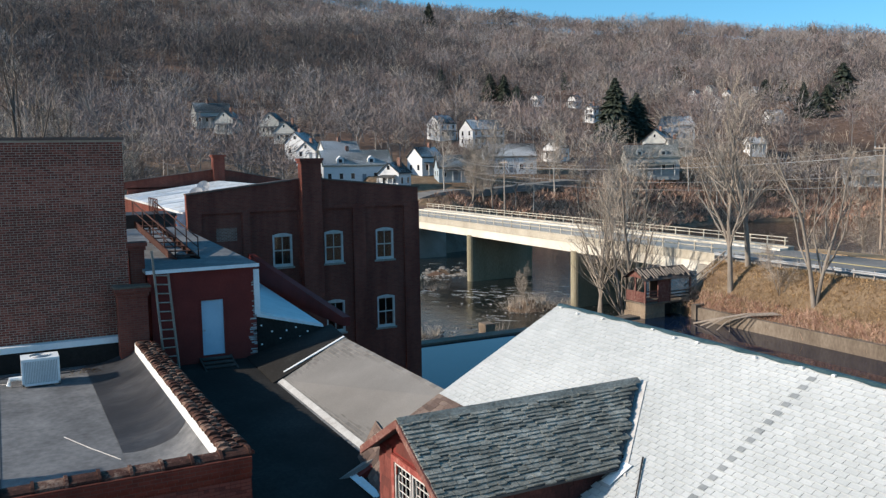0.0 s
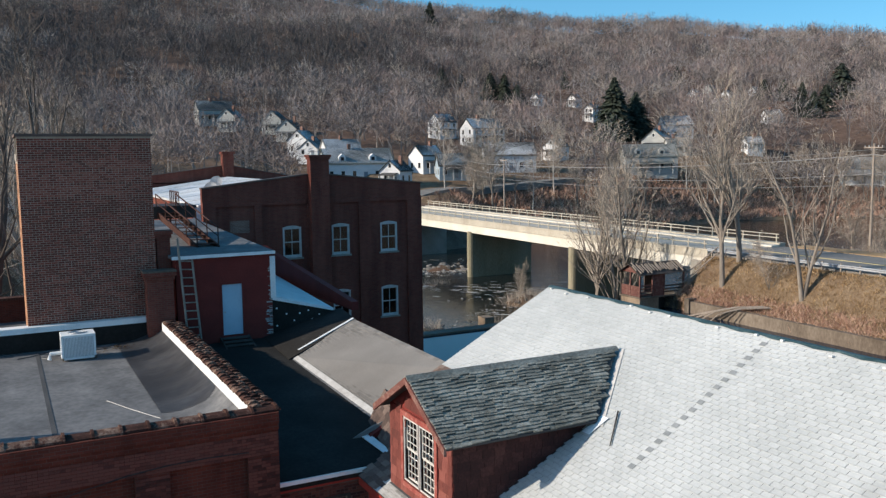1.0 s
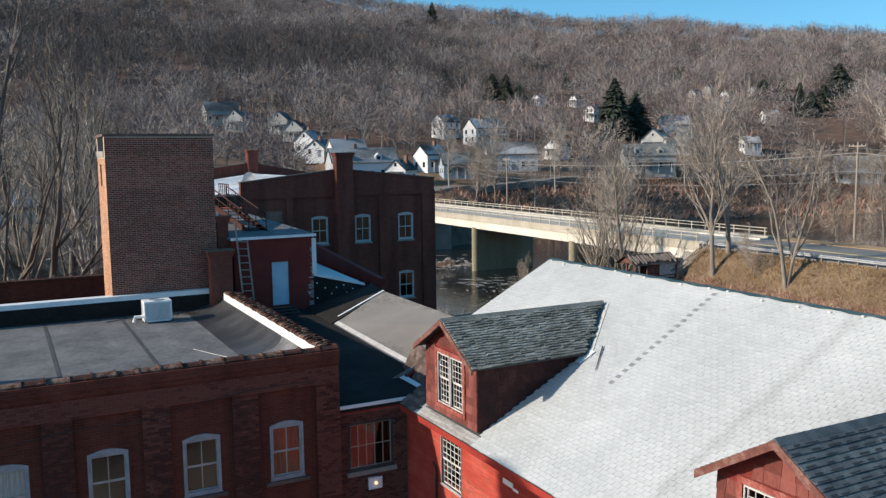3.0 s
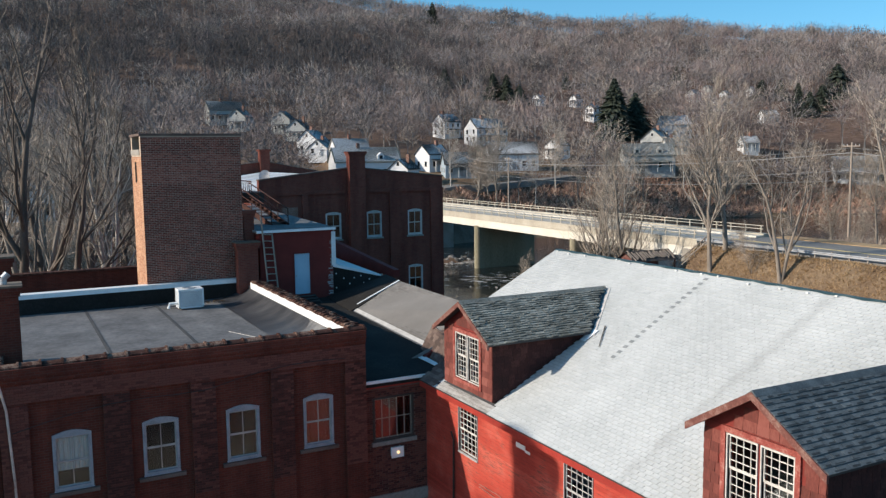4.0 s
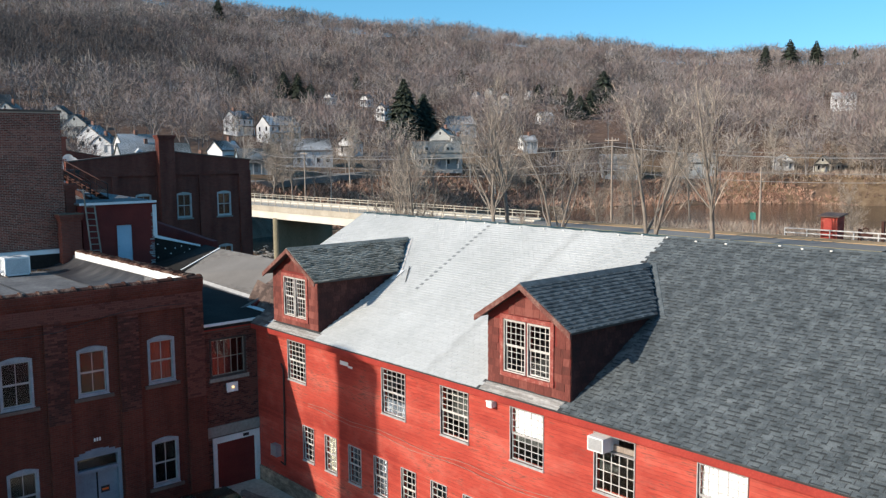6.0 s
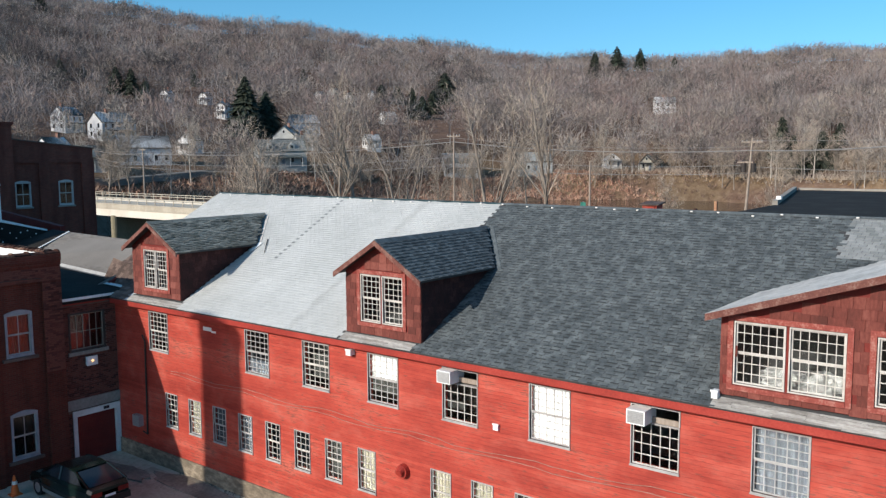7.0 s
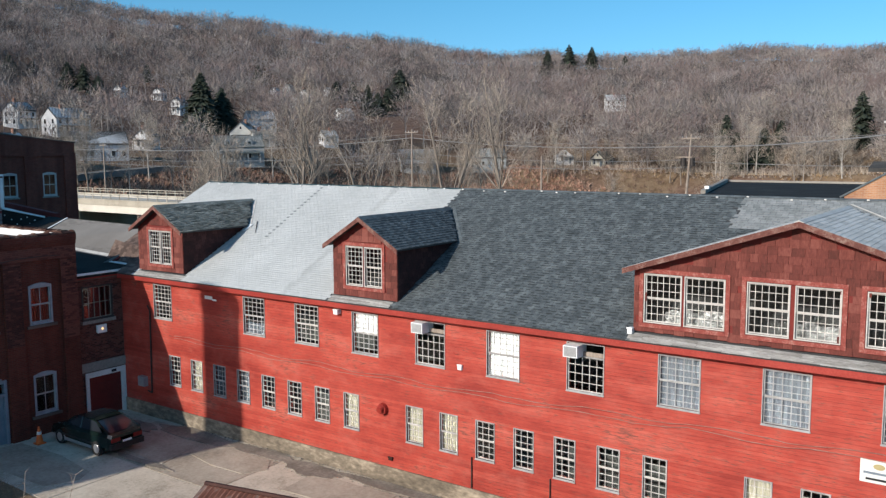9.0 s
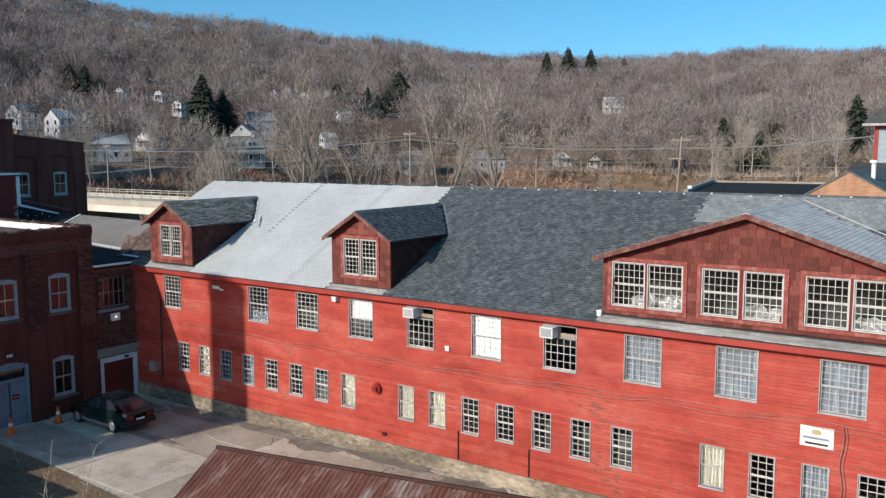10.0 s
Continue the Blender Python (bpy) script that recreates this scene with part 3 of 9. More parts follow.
def ground_material():
    """Leaf litter, dead grass and bare earth; brush on the banks, brown slopes on the hill."""
    m, nt, b = shader("winter_ground")
    v = spot(nt)
    big, mid, fine = grain(nt, v, 0.03, 5), grain(nt, v, 0.4, 6, 0.7), grain(nt, v, 5.0, 5, 0.7)
    fac = mathn(nt, "ADD", mathn(nt, "MULTIPLY", mid, 0.55), mathn(nt, "MULTIPLY", fine, 0.45))
    grass = ramp(nt, fac, [(0.32, (0.095, 0.06, 0.036)), (0.5, (0.2, 0.138, 0.088)), (0.68, (0.32, 0.245, 0.165))])
    litter = ramp(nt, fac, [(0.32, (0.075, 0.047, 0.034)), (0.5, (0.15, 0.095, 0.07)), (0.68, (0.23, 0.165, 0.13))])
    pick = ramp(nt, big, [(0.45, (0, 0, 0)), (0.58, (1, 1, 1))])
    geo = nt.nodes.new("ShaderNodeNewGeometry")
    sep = nt.nodes.new("ShaderNodeSeparateXYZ")
    nt.links.new(geo.outputs["Position"], sep.inputs[0])
    high = mathn(nt, "MULTIPLY", mathn(nt, "SUBTRACT", sep.outputs[2], 7.0), 0.12)
    high.node.use_clamp = True
    nt.links.new(mixc(nt, mathn(nt, "MAXIMUM", pick, high), grass, litter), b.inputs["Base Color"])
    b.inputs["Roughness"].default_value = 0.95
    b.inputs["Specular IOR Level"].default_value = 0.1
    relief(nt, b, mathn(nt, "ADD", mid, fine), 0.8, 0.25)
    return m


M_GROUND = ground_material()


def build_ground():
    xs = np.concatenate([np.linspace(-2600, -420, 40)[:-1], np.linspace(-420, -150, 50)[:-1], np.linspace(-150, 60, 150)[:-1], np.linspace(60, 300, 30)[:-1], np.linspace(300, 2600, 30)])
    ys = np.concatenate([np.linspace(-900, -60, 24)[:-1], np.linspace(-60, 15, 40)[:-1], np.linspace(15, 80, 110)[:-1], np.linspace(80, 260, 70)[:-1], np.linspace(260, 900, 60)[:-1], np.linspace(900, 2600, 20)])
    gx, gy = np.meshgrid(xs, ys)
    gz = land(gx, gy)
    verts = np.stack([gx, gy, gz], -1).reshape(-1, 3).tolist()
    nx, ny = len(xs), len(ys)
    faces = [(j * nx + i, j * nx + i + 1, (j + 1) * nx + i + 1, (j + 1) * nx + i) for j in range(ny - 1) for i in range(nx - 1)]
    g = Geo()
    g.v, g.f = verts, faces
    solo("ground", g, M_GROUND, "brown winter ground with dead grass and leaf litter", "ground", "structure", smooth=True)
    solo("water", Geo().quad((-700, -400, WATER_Z), (-44, -400, WATER_Z), (-44, 400, WATER_Z), (-700, 400, WATER_Z)).quad((-44, 75, WATER_Z), (1200, 75, WATER_Z), (1200, 400, WATER_Z), (-44, 400, WATER_Z)),
         M_WATER, "dark shallow river water with ripples", "river", "structure")
    solo("water_pond", Geo().quad((-47, 16, POND_Z), (9, 16, POND_Z), (9, 51.6, POND_Z), (-47, 51.6, POND_Z)), M_POND, "still blue mill pond water", "pond", "structure")
    # the pond's retaining walls
    solo("retaining_wall", Geo().box(-43.6, 9, 51.1, 51.8, -5, -0.85).box(-43.9, -43.3, 50.9, 52.0, -5, -0.6), M_RETAIN, "stained concrete retaining wall along the mill pond", "wall", "structure")
    solo("weir", Geo().box(-48.2, -46.8, 15, 47.3, -7, -1.85), M_RETAIN, "dark wet concrete weir that holds the mill pond", "weir", "structure")


build_ground()


# ---- windows ----
def window(parent, to, u0, u1, v0, v1, cols, rows, frame_mat, name="window", trim=0.07, sill=True, sash=True, bar=0.022, deep=0.09, behind=None, arch=False, label="", cover=(0, 1), sash_mat=None, pane_mat=None):
    """A wooden window set in an opening: casing, sashes with glazing bars, glass, sill, and what hangs behind the glass."""
    g = Geo(to)
    g.box(u0 - trim, u0, -deep, 0.03, v0 - trim, v1 + trim).box(u1, u1 + trim, -deep, 0.03, v0 - trim, v1 + trim)
    g.box(u0, u1, -deep, 0.03, v1, v1 + trim).box(u0, u1, -deep, 0.03, v0 - trim, v0)
    if arch:
        n = 8
        pts = [(u0 - trim, v1 + trim)] + [(u0 - trim + (u1 - u0 + 2 * trim) * i / n, v1 + trim + arch * math.sin(math.pi * i / n)) for i in range(1, n)] + [(u1 + trim, v1 + trim)]
        for (pa, qa), (pb, qb) in zip(pts, pts[1:]):
            g.add([(pa, -deep, v1 + trim), (pb, -deep, v1 + trim), (pb, -deep, qb), (pa, -deep, qa), (pa, 0.04, v1 + trim), (pb, 0.04, v1 + trim), (pb, 0.04, qb), (pa, 0.04, qa)],
                  ((4, 5, 6, 7), (7, 6, 2, 3), (0, 1, 5, 4)))
    w = part(name, g, frame_mat, parent, label)
    s = Geo(to)
    e = 0.035
    vm = (v0 + v1) / 2
    for a, b, d in ((v0, vm, -0.05), (vm, v1, -0.025)) if sash else ((v0, v1, -0.035),):
        s.box(u0, u0 + e, d - 0.03, d, a, b).box(u1 - e, u1, d - 0.03, d, a, b)
        s.box(u0 + e, u1 - e, d - 0.03, d, a, a + e).box(u0 + e, u1 - e, d - 0.03, d, b - e, b)
        r = rows // 2 if sash else rows
        for i in range(1, cols):
            c = u0 + (u1 - u0) * i / cols
            s.box(c - bar / 2, c + bar / 2, d - 0.026, d - 0.004, a + e, b - e)
        for j in range(1, r):
            c = a + (b - a) * j / r
            s.box(u0 + e, u1 - e, d - 0.024, d - 0.006, c - bar / 2, c + bar / 2)
    part("sash", s, sash_mat or frame_mat, w)
    pane = Geo(to)
    if sash:
        pane.box(u0 + 0.01, u1 - 0.01, -0.068, -0.064, v0 + 0.01, vm).box(u0 + 0.01, u1 - 0.01, -0.043, -0.039, vm, v1 - 0.01)
    else:
        pane.box(u0 + 0.01, u1 - 0.01, -0.053, -0.049, v0 + 0.01, v1 - 0.01)
    ob = part("pane", pane, pane_mat or M_GLASS, w)
    ob.visible_shadow = False
    if sill:
        part("sill", Geo(to).box(u0 - trim - 0.015, u1 + trim + 0.015, -0.02, 0.055, v0 - trim - 0.03, v0 - trim), frame_mat, w)
    if behind:
        a, b = v0 + (v1 - v0) * cover[0], v0 + (v1 - v0) * cover[1]
        c, n = Geo(to), 24
        us = [u0 + (u1 - u0) * i / n for i in range(n + 1)]
        ds = [-0.16 + 0.02 * math.sin(i * 2.3) for i in range(n + 1)]
        for i in range(n):
            c.quad((us[i], ds[i], a), (us[i + 1], ds[i + 1], a), (us[i + 1], ds[i + 1], b), (us[i], ds[i], b))
        part("curtain", c, behind, w, smooth=True)
    return w


# ---- shingled roof ----
def shingle_field(o, right, up, width, length, exposure, wide, thick, mask=None, jitter=0.02, gap=0.008, seed=1, lift=0.004):
    """Joined courses of shingles on a slope: o is the lower left corner, right and up its directions."""
    rng = random.Random(seed)
    o, right, up = Vector(o), Vector(right).normalized(), Vector(up).normalized()
    n = right.cross(up).normalized()
    g = Geo()
    rows = int(length / exposure)
    for j in range(rows):
        v = j * exposure
        u = -rng.random() * wide
        while u < width:
            w = wide * (0.75 + 0.5 * rng.random()) if jitter > 0.03 else wide
            a, b = max(u, 0) + gap / 2, min(u + w, width) - gap / 2
            u += w
            if b - a < 0.02 or (mask and not mask((a + b) / 2, v)):
                continue
            dv = (rng.random() - 0.5) * jitter
            t = thick * (0.8 + 0.4 * rng.random())
            h = min(v + exposure * 1.12, length)
            p = [o + right * a + up * (v + dv), o + right * b + up * (v + dv), o + right * b + up * h, o + right * a + up * h]
            lo, hi = n * lift, n * (lift + t)
            g.add([tuple(p[0] + lo), tuple(p[1] + lo), tuple(p[0] + hi), tuple(p[1] + hi), tuple(p[2] + lo * 1.5), tuple(p[3] + lo * 1.5)],
                  ((0, 1, 3, 2), (2, 3, 4, 5), (0, 2, 5), (1, 4, 3)))
    return g


def shadow_band(o, right, up, width, length, exposure, mask=None, seed=1, lift=0.022):
    """The dark granule bands of laminated shingles: broken dashes along each course."""
    rng = random.Random(seed)
    o, right, up = Vector(o), Vector(right).normalized(), Vector(up).normalized()
    n = right.cross(up).normalized() * lift
    g = Geo()
    for j in range(int(length / exposure)):
        u = rng.uniform(0, 0.3)
        while u < width - 0.1:
            w = rng.uniform(0.1, 0.34)
            v = j * exposure + 0.01
            if not mask or (mask(u, v) and mask(u + w, v)):
                h = rng.uniform(0.026, 0.05)
                g.quad(*[tuple(o + right * a + up * b + n) for a, b in ((u, v), (u + w, v), (u + w, v + h), (u, v + h))])
            u += w + rng.uniform(0.08, 0.3)
    return g


def shingle_mesh(name, right, up, exposure, wide, thick, material):
    right, up = Vector(right).normalized(), Vector(up).normalized()
    n = right.cross(up).normalized()
    a, b = right * (-wide / 2), right * (wide / 2)
    h = up * exposure * 1.12
    lo, hi = n * 0.004, n * (0.004 + thick)
    g = Geo().add([tuple(p) for p in (a + lo, b + lo, a + hi, b + hi, b + h + lo * 1.5, a + h + lo * 1.5)], ((0, 1, 3, 2), (2, 3, 4, 5), (0, 2, 5), (1, 4, 3)))
    return mesh_of(name, g, material)


# ---- the red mill ----
EAVE_Y, EAVE_Z, RIDGE_Y, RIDGE_Z = -0.35, 5.73, 7.04, 9.6
PITCH = (RIDGE_Z - EAVE_Z) / (RIDGE_Y - EAVE_Y)
RED_X0, RED_X1 = -3.3, 48.0
S_RED = face_south(0)


def roof_z(y):
    return EAVE_Z + (y - EAVE_Y) * PITCH


UPPER = [(1.24 + 2.945 * k, 1.24 + 2.945 * k + 1.21) for k in range(16) if k != 1]
LOWER = [(2.18 + 1.481 * k, 2.18 + 1.481 * k + 0.71) for k in range(31) if k not in (8, 16, 24)]
red_mill = thing("mill_building", (20, 7, YARD_Z), "long red clapboard mill with shingled gable roof", "building")


def build_red_mill():
    holes = [(a, b, 3.84, 5.34) for a, b in UPPER] + [(a, b, 0.9, 2.21) for a, b in LOWER]
    part("wall", Geo(S_RED).wall(-1.2, RED_X1, -0.23, 5.62, 0.2, holes), M_CLAP, red_mill, "faded red painted clapboard wall")
    g = Geo()
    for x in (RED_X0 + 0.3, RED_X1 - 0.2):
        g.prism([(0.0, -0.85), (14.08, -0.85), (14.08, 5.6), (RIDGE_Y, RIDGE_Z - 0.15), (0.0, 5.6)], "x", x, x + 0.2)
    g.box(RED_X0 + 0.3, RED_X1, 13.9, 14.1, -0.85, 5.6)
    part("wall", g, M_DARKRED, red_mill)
    part("floor_inside", Geo().box(RED_X0 + 0.6, RED_X1 - 0.3, 0.25, 13.8, 3.0, 3.2).box(RED_X0 + 0.6, RED_X1 - 0.3, 0.25, 13.8, 5.5, 5.6), M_ROOMSHADE, red_mill)
    # added backing, its dim tone stands in for unlit rooms
    part("partition", Geo().box(RED_X0 + 0.6, RED_X1 - 0.3, 2.6, 2.7, -0.8, 5.5), M_DIMSHADE, red_mill, "backing wall painted dim for the unlit rooms")
    part("foundation", Geo(S_RED).box(-1.2, RED_X1, -0.3, 0.06, -1.4, -0.23), M_FOUND, red_mill, "stained stone and concrete foundation")
    part("fascia", Geo(S_RED).box(-1.0, RED_X1, 0.0, 0.30, 5.48, 5.6).box(-1.0, RED_X1, 0.28, 0.34, 5.5, 5.68), M_REDTRIM, red_mill, "red painted eaves board")
    r = Geo()
    r.slab((-1.0, EAVE_Y, EAVE_Z), (RED_X1, EAVE_Y, EAVE_Z), (RED_X1, RIDGE_Y, RIDGE_Z), (-1.0, RIDGE_Y, RIDGE_Z), 0.12)
    r.slab((RED_X0, 1.5, roof_z(1.5)), (-1.0, 1.1, roof_z(1.1)), (-1.0, RIDGE_Y, RIDGE_Z), (RED_X0, RIDGE_Y, RIDGE_Z), 0.12)
    r.slab((RED_X0, RIDGE_Y, RIDGE_Z), (RED_X1, RIDGE_Y, RIDGE_Z), (RED_X1, 2 * RIDGE_Y - EAVE_Y, EAVE_Z), (RED_X0, 2 * RIDGE_Y - EAVE_Y, EAVE_Z), 0.12)
    part("roof", r, M_FELT, red_mill, "gable roof, part silvered, part charcoal shingles")
    for k, (a, b) in enumerate(UPPER):
        x = round((a - 1.24) / 2.945)
        cur = {4: (M_CURTAIN, (0.5, 1)), 6: (M_CURTAIN, (0, 1)), 8: (M_SHEER, (0, 1)), 9: (M_SHEER, (0, 1)), 10: (M_SHEER, (0, 1)), 2: (M_SHEER, (0.0, 0.3))}.get(x, (None, (0, 1)))
        if x in (5, 7):
            window(red_mill, S_RED, a, b, 3.84, 4.93, 5, 4, M_GREYWOOD, trim=0.022, sash=False, bar=0.02, sash_mat=M_GREYWHITE)
            part("head_frame", Geo(S_RED).box(a - 0.032, a, -0.09, 0.03, 4.97, 5.34).box(b, b + 0.032, -0.09, 0.03, 4.97, 5.34).box(a - 0.032, b + 0.032, -0.09, 0.03, 5.34, 5.372), M_GREYWOOD, red_mill)
        else:
            window(red_mill, S_RED, a, b, 3.84, 5.34, 5, 8, M_GREYWOOD, trim=0.022, bar=0.02, sash_mat=M_GREYWOOD if cur[0] else M_GREYWHITE, behind=cur[0], cover=cur[1])
    for k, (a, b) in enumerate(LOWER):
        cur = {1: M_CREAM, 2: M_SHEER, 3: M_SHEER, 7: M_CREAM, 8: M_CREAM, 9: M_CREAM, 15: M_CREAM, 17: M_SHEER}.get(k)
        window(red_mill, S_RED, a, b, 0.9, 2.21, 3, 6, M_GREYWOOD, trim=0.022, bar=0.02, sash_mat=M_GREYWOOD if cur else M_GREYWHITE, behind=cur)


build_red_mill()


def dormer(x0, x1, apex_z, eave_z, over, roof_mat, pairs, sill_z, head_z, base_z, cols, rows, tiles):
    """A gabled dormer on the red roof, its front in the wall's plane."""
    xm = (x0 + x1) / 2
    d = thing("dormer", (xm, 0.0, base_z), "gabled dormer faced with worn red shakes", "dormer", "roof dormers")
    slope = (apex_z - eave_z) / (xm - x0 + over)
    ez = eave_z + over * slope
    front = face_south(-0.02)
    holes = [(a, b, sill_z, head_z) for a, b in pairs]
    g = Geo(front).wall(x0, x1, base_z, ez - 0.06, 0.15, holes)
    g.prism([(x0, ez - 0.06), (x1, ez - 0.06), (xm, apex_z - 0.12)], "y", -0.02, -0.17)
    wall = part("front_wall", g, M_DARKRED, d, "worn red shingle front")

    def bare(u, v):
        x, z = x0 + u, base_z + v + 0.1
        edge = apex_z - 0.34 - abs(x - xm) * slope
        return z < edge and not any(p[0] - 0.12 < x < p[1] + 0.12 and sill_z - 0.2 < z < head_z + 0.2 for p in pairs)

    part("shake", shingle_field((x0, -0.02, base_z), (1, 0, 0), (0, 0, 1), x1 - x0, apex_z - base_z, 0.225, 0.3, 0.02, bare, 0.032, 0.008, int(x0 * 10)), M_SHAKE, d, kind="stuff")
    yb = (eave_z - 0.1 - EAVE_Z) / PITCH + EAVE_Y
    # cheeks take a darker copy of the front's red, side shade painted in
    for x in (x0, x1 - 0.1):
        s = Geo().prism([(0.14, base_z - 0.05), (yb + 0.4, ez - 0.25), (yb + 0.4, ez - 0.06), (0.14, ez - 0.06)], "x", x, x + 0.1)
        part("cheek", s, M_SHAKESHADE, d, "red boarded cheek darkened as the shaded side")
    part("shake", shingle_field((x1, -0.02, base_z), (0, 1, 0), (0, 0, 1), yb + 0.3, ez - 0.1 - base_z, 0.2, 0.26, 0.018, lambda u, v: base_z + v > roof_z(u) - 0.12, 0.032, 0.008, int(x1 * 10)), M_SHAKESHADE, d, "red cheek shingles darkened for the shaded side", kind="stuff")
    ya, ye = (apex_z - EAVE_Z) / PITCH + EAVE_Y - 0.25, (eave_z - EAVE_Z) / PITCH + EAVE_Y - 0.2
    f = -0.32
    r = Geo()
    r.slab((xm, f, apex_z), (x0 - over, f, eave_z), (x0 - over, ye, eave_z), (xm, ya, apex_z), 0.07)
    r.slab((x1 + over, f, eave_z), (xm, f, apex_z), (xm, ya, apex_z), (x1 + over, ye, eave_z), 0.07)
    roof = part("roof", r, M_FELT, d)
    run = math.hypot(xm - x0 + over, apex_z - eave_z)
    ca, sa = (xm - x0 + over) / run, (apex_z - eave_z) / run
    expo, wide, thick, jit = tiles

    def inside(u, v):
        y = f + u
        return y < ye + (ya - ye) * v / run

    part("shingles", shingle_field((x1 + over, f, eave_z), (0, 1, 0), (-ca, 0, sa), ya - f, run, expo, wide, thick, inside, jit, 0.01, int(x0) + 3), roof_mat, roof, kind="stuff")
    part("shingles", shingle_field((x0 - over, ya, eave_z), (0, -1, 0), (ca, 0, sa), ya - f, run, expo, wide, thick, lambda u, v: inside(ya - f - u, v), jit, 0.01, int(x0) + 4), roof_mat, roof, kind="stuff")
    if roof_mat == M_DSHINGLE:
        part("granule_band", shadow_band((x1 + over, f, eave_z), (0, 1, 0), (-ca, 0, sa), ya - f, run, expo, inside, 19, 0.026), M_BANDS, roof, kind="stuff")
    part("ridge_cap", Geo().prism([(xm - 0.13, apex_z - 0.13 * slope + 0.02), (xm + 0.13, apex_z - 0.13 * slope + 0.02), (xm, apex_z + 0.045)], "y", f - 0.01, ya), roof_mat, roof)
    for sx in (-1, 1):
        e = xm + sx * (xm - x0 + over)
        t = Geo().prism([(xm, apex_z + 0.01), (e, eave_z + 0.01), (e, eave_z - 0.15), (xm, apex_z - 0.15)], "y", f - 0.03, f + 0.03)
        part("bargeboard", t, M_BARGE, d, "chipped bargeboard")
    for a, b in pairs:
        window(d, front, a, b, sill_z, head_z, cols, rows, M_GREYWHITE, trim=0.03, sill=False, bar=0.016)
    groups = [pairs] if len(pairs) < 4 else [pairs[i:i + 2] for i in range(0, len(pairs), 2)]
    for grp in groups:
        lo, hi = grp[0][0] - 0.045, grp[-1][1] + 0.045
        c = Geo(front).box(lo - 0.12, lo, -0.02, 0.05, sill_z - 0.16, head_z + 0.17).box(hi, hi + 0.12, -0.02, 0.05, sill_z - 0.16, head_z + 0.17)
        c.box(lo, hi, -0.02, 0.05, head_z + 0.05, head_z + 0.17).box(lo, hi, -0.02, 0.07, sill_z - 0.16, sill_z - 0.05)
        part("casing", c, M_CASING, d, "weathered red window casing")
    # added backing, attic darkness painted on
    part("partition", Geo().box(x0 + 0.12, x1 - 0.12, 2.9, 3.0, 6.15, eave_z - 0.1), M_ROOMSHADE, d, "attic backing painted near-black")
    return d, (xm, slope, f, ya, ye)


dormer(0.32, 3.42, 8.88, 7.83, 0.26, M_MSHINGLE, [(1.16, 1.84), (1.95, 2.63)], 6.33, 7.75, 5.98, 4, 8, (0.105, 0.2, 0.032, 0.07))
dormer(12.15, 15.17, 8.88, 7.81, 0.24, M_DSHINGLE, [(12.82, 13.57), (13.7, 14.46)], 6.36, 7.76, 5.94, 4, 8, (0.14, 0.3, 0.02, 0.012))
dormer(24.0, 33.1, 9.39, 7.82, 0.26, M_STRIP, [(24.34, 25.4), (25.53, 26.62), (27.26, 28.32), (28.5, 29.58), (30.22, 31.32), (31.46, 32.5)], 6.28, 7.66, 5.98, 6, 6, (0.15, 0.6, 0.012, 0.02))


# ---- shingles of the red mill's roof ----
UPV = Vector((0, RIDGE_Y - EAVE_Y, RIDGE_Z - EAVE_Z)).normalized()
SLOPE_LEN = math.hypot(RIDGE_Y - EAVE_Y, RIDGE_Z - EAVE_Z)
FOOT = [(0.32, 3.42, 3.35), (12.15, 15.17, 3.35), (24.0, 33.1, 3.4)]


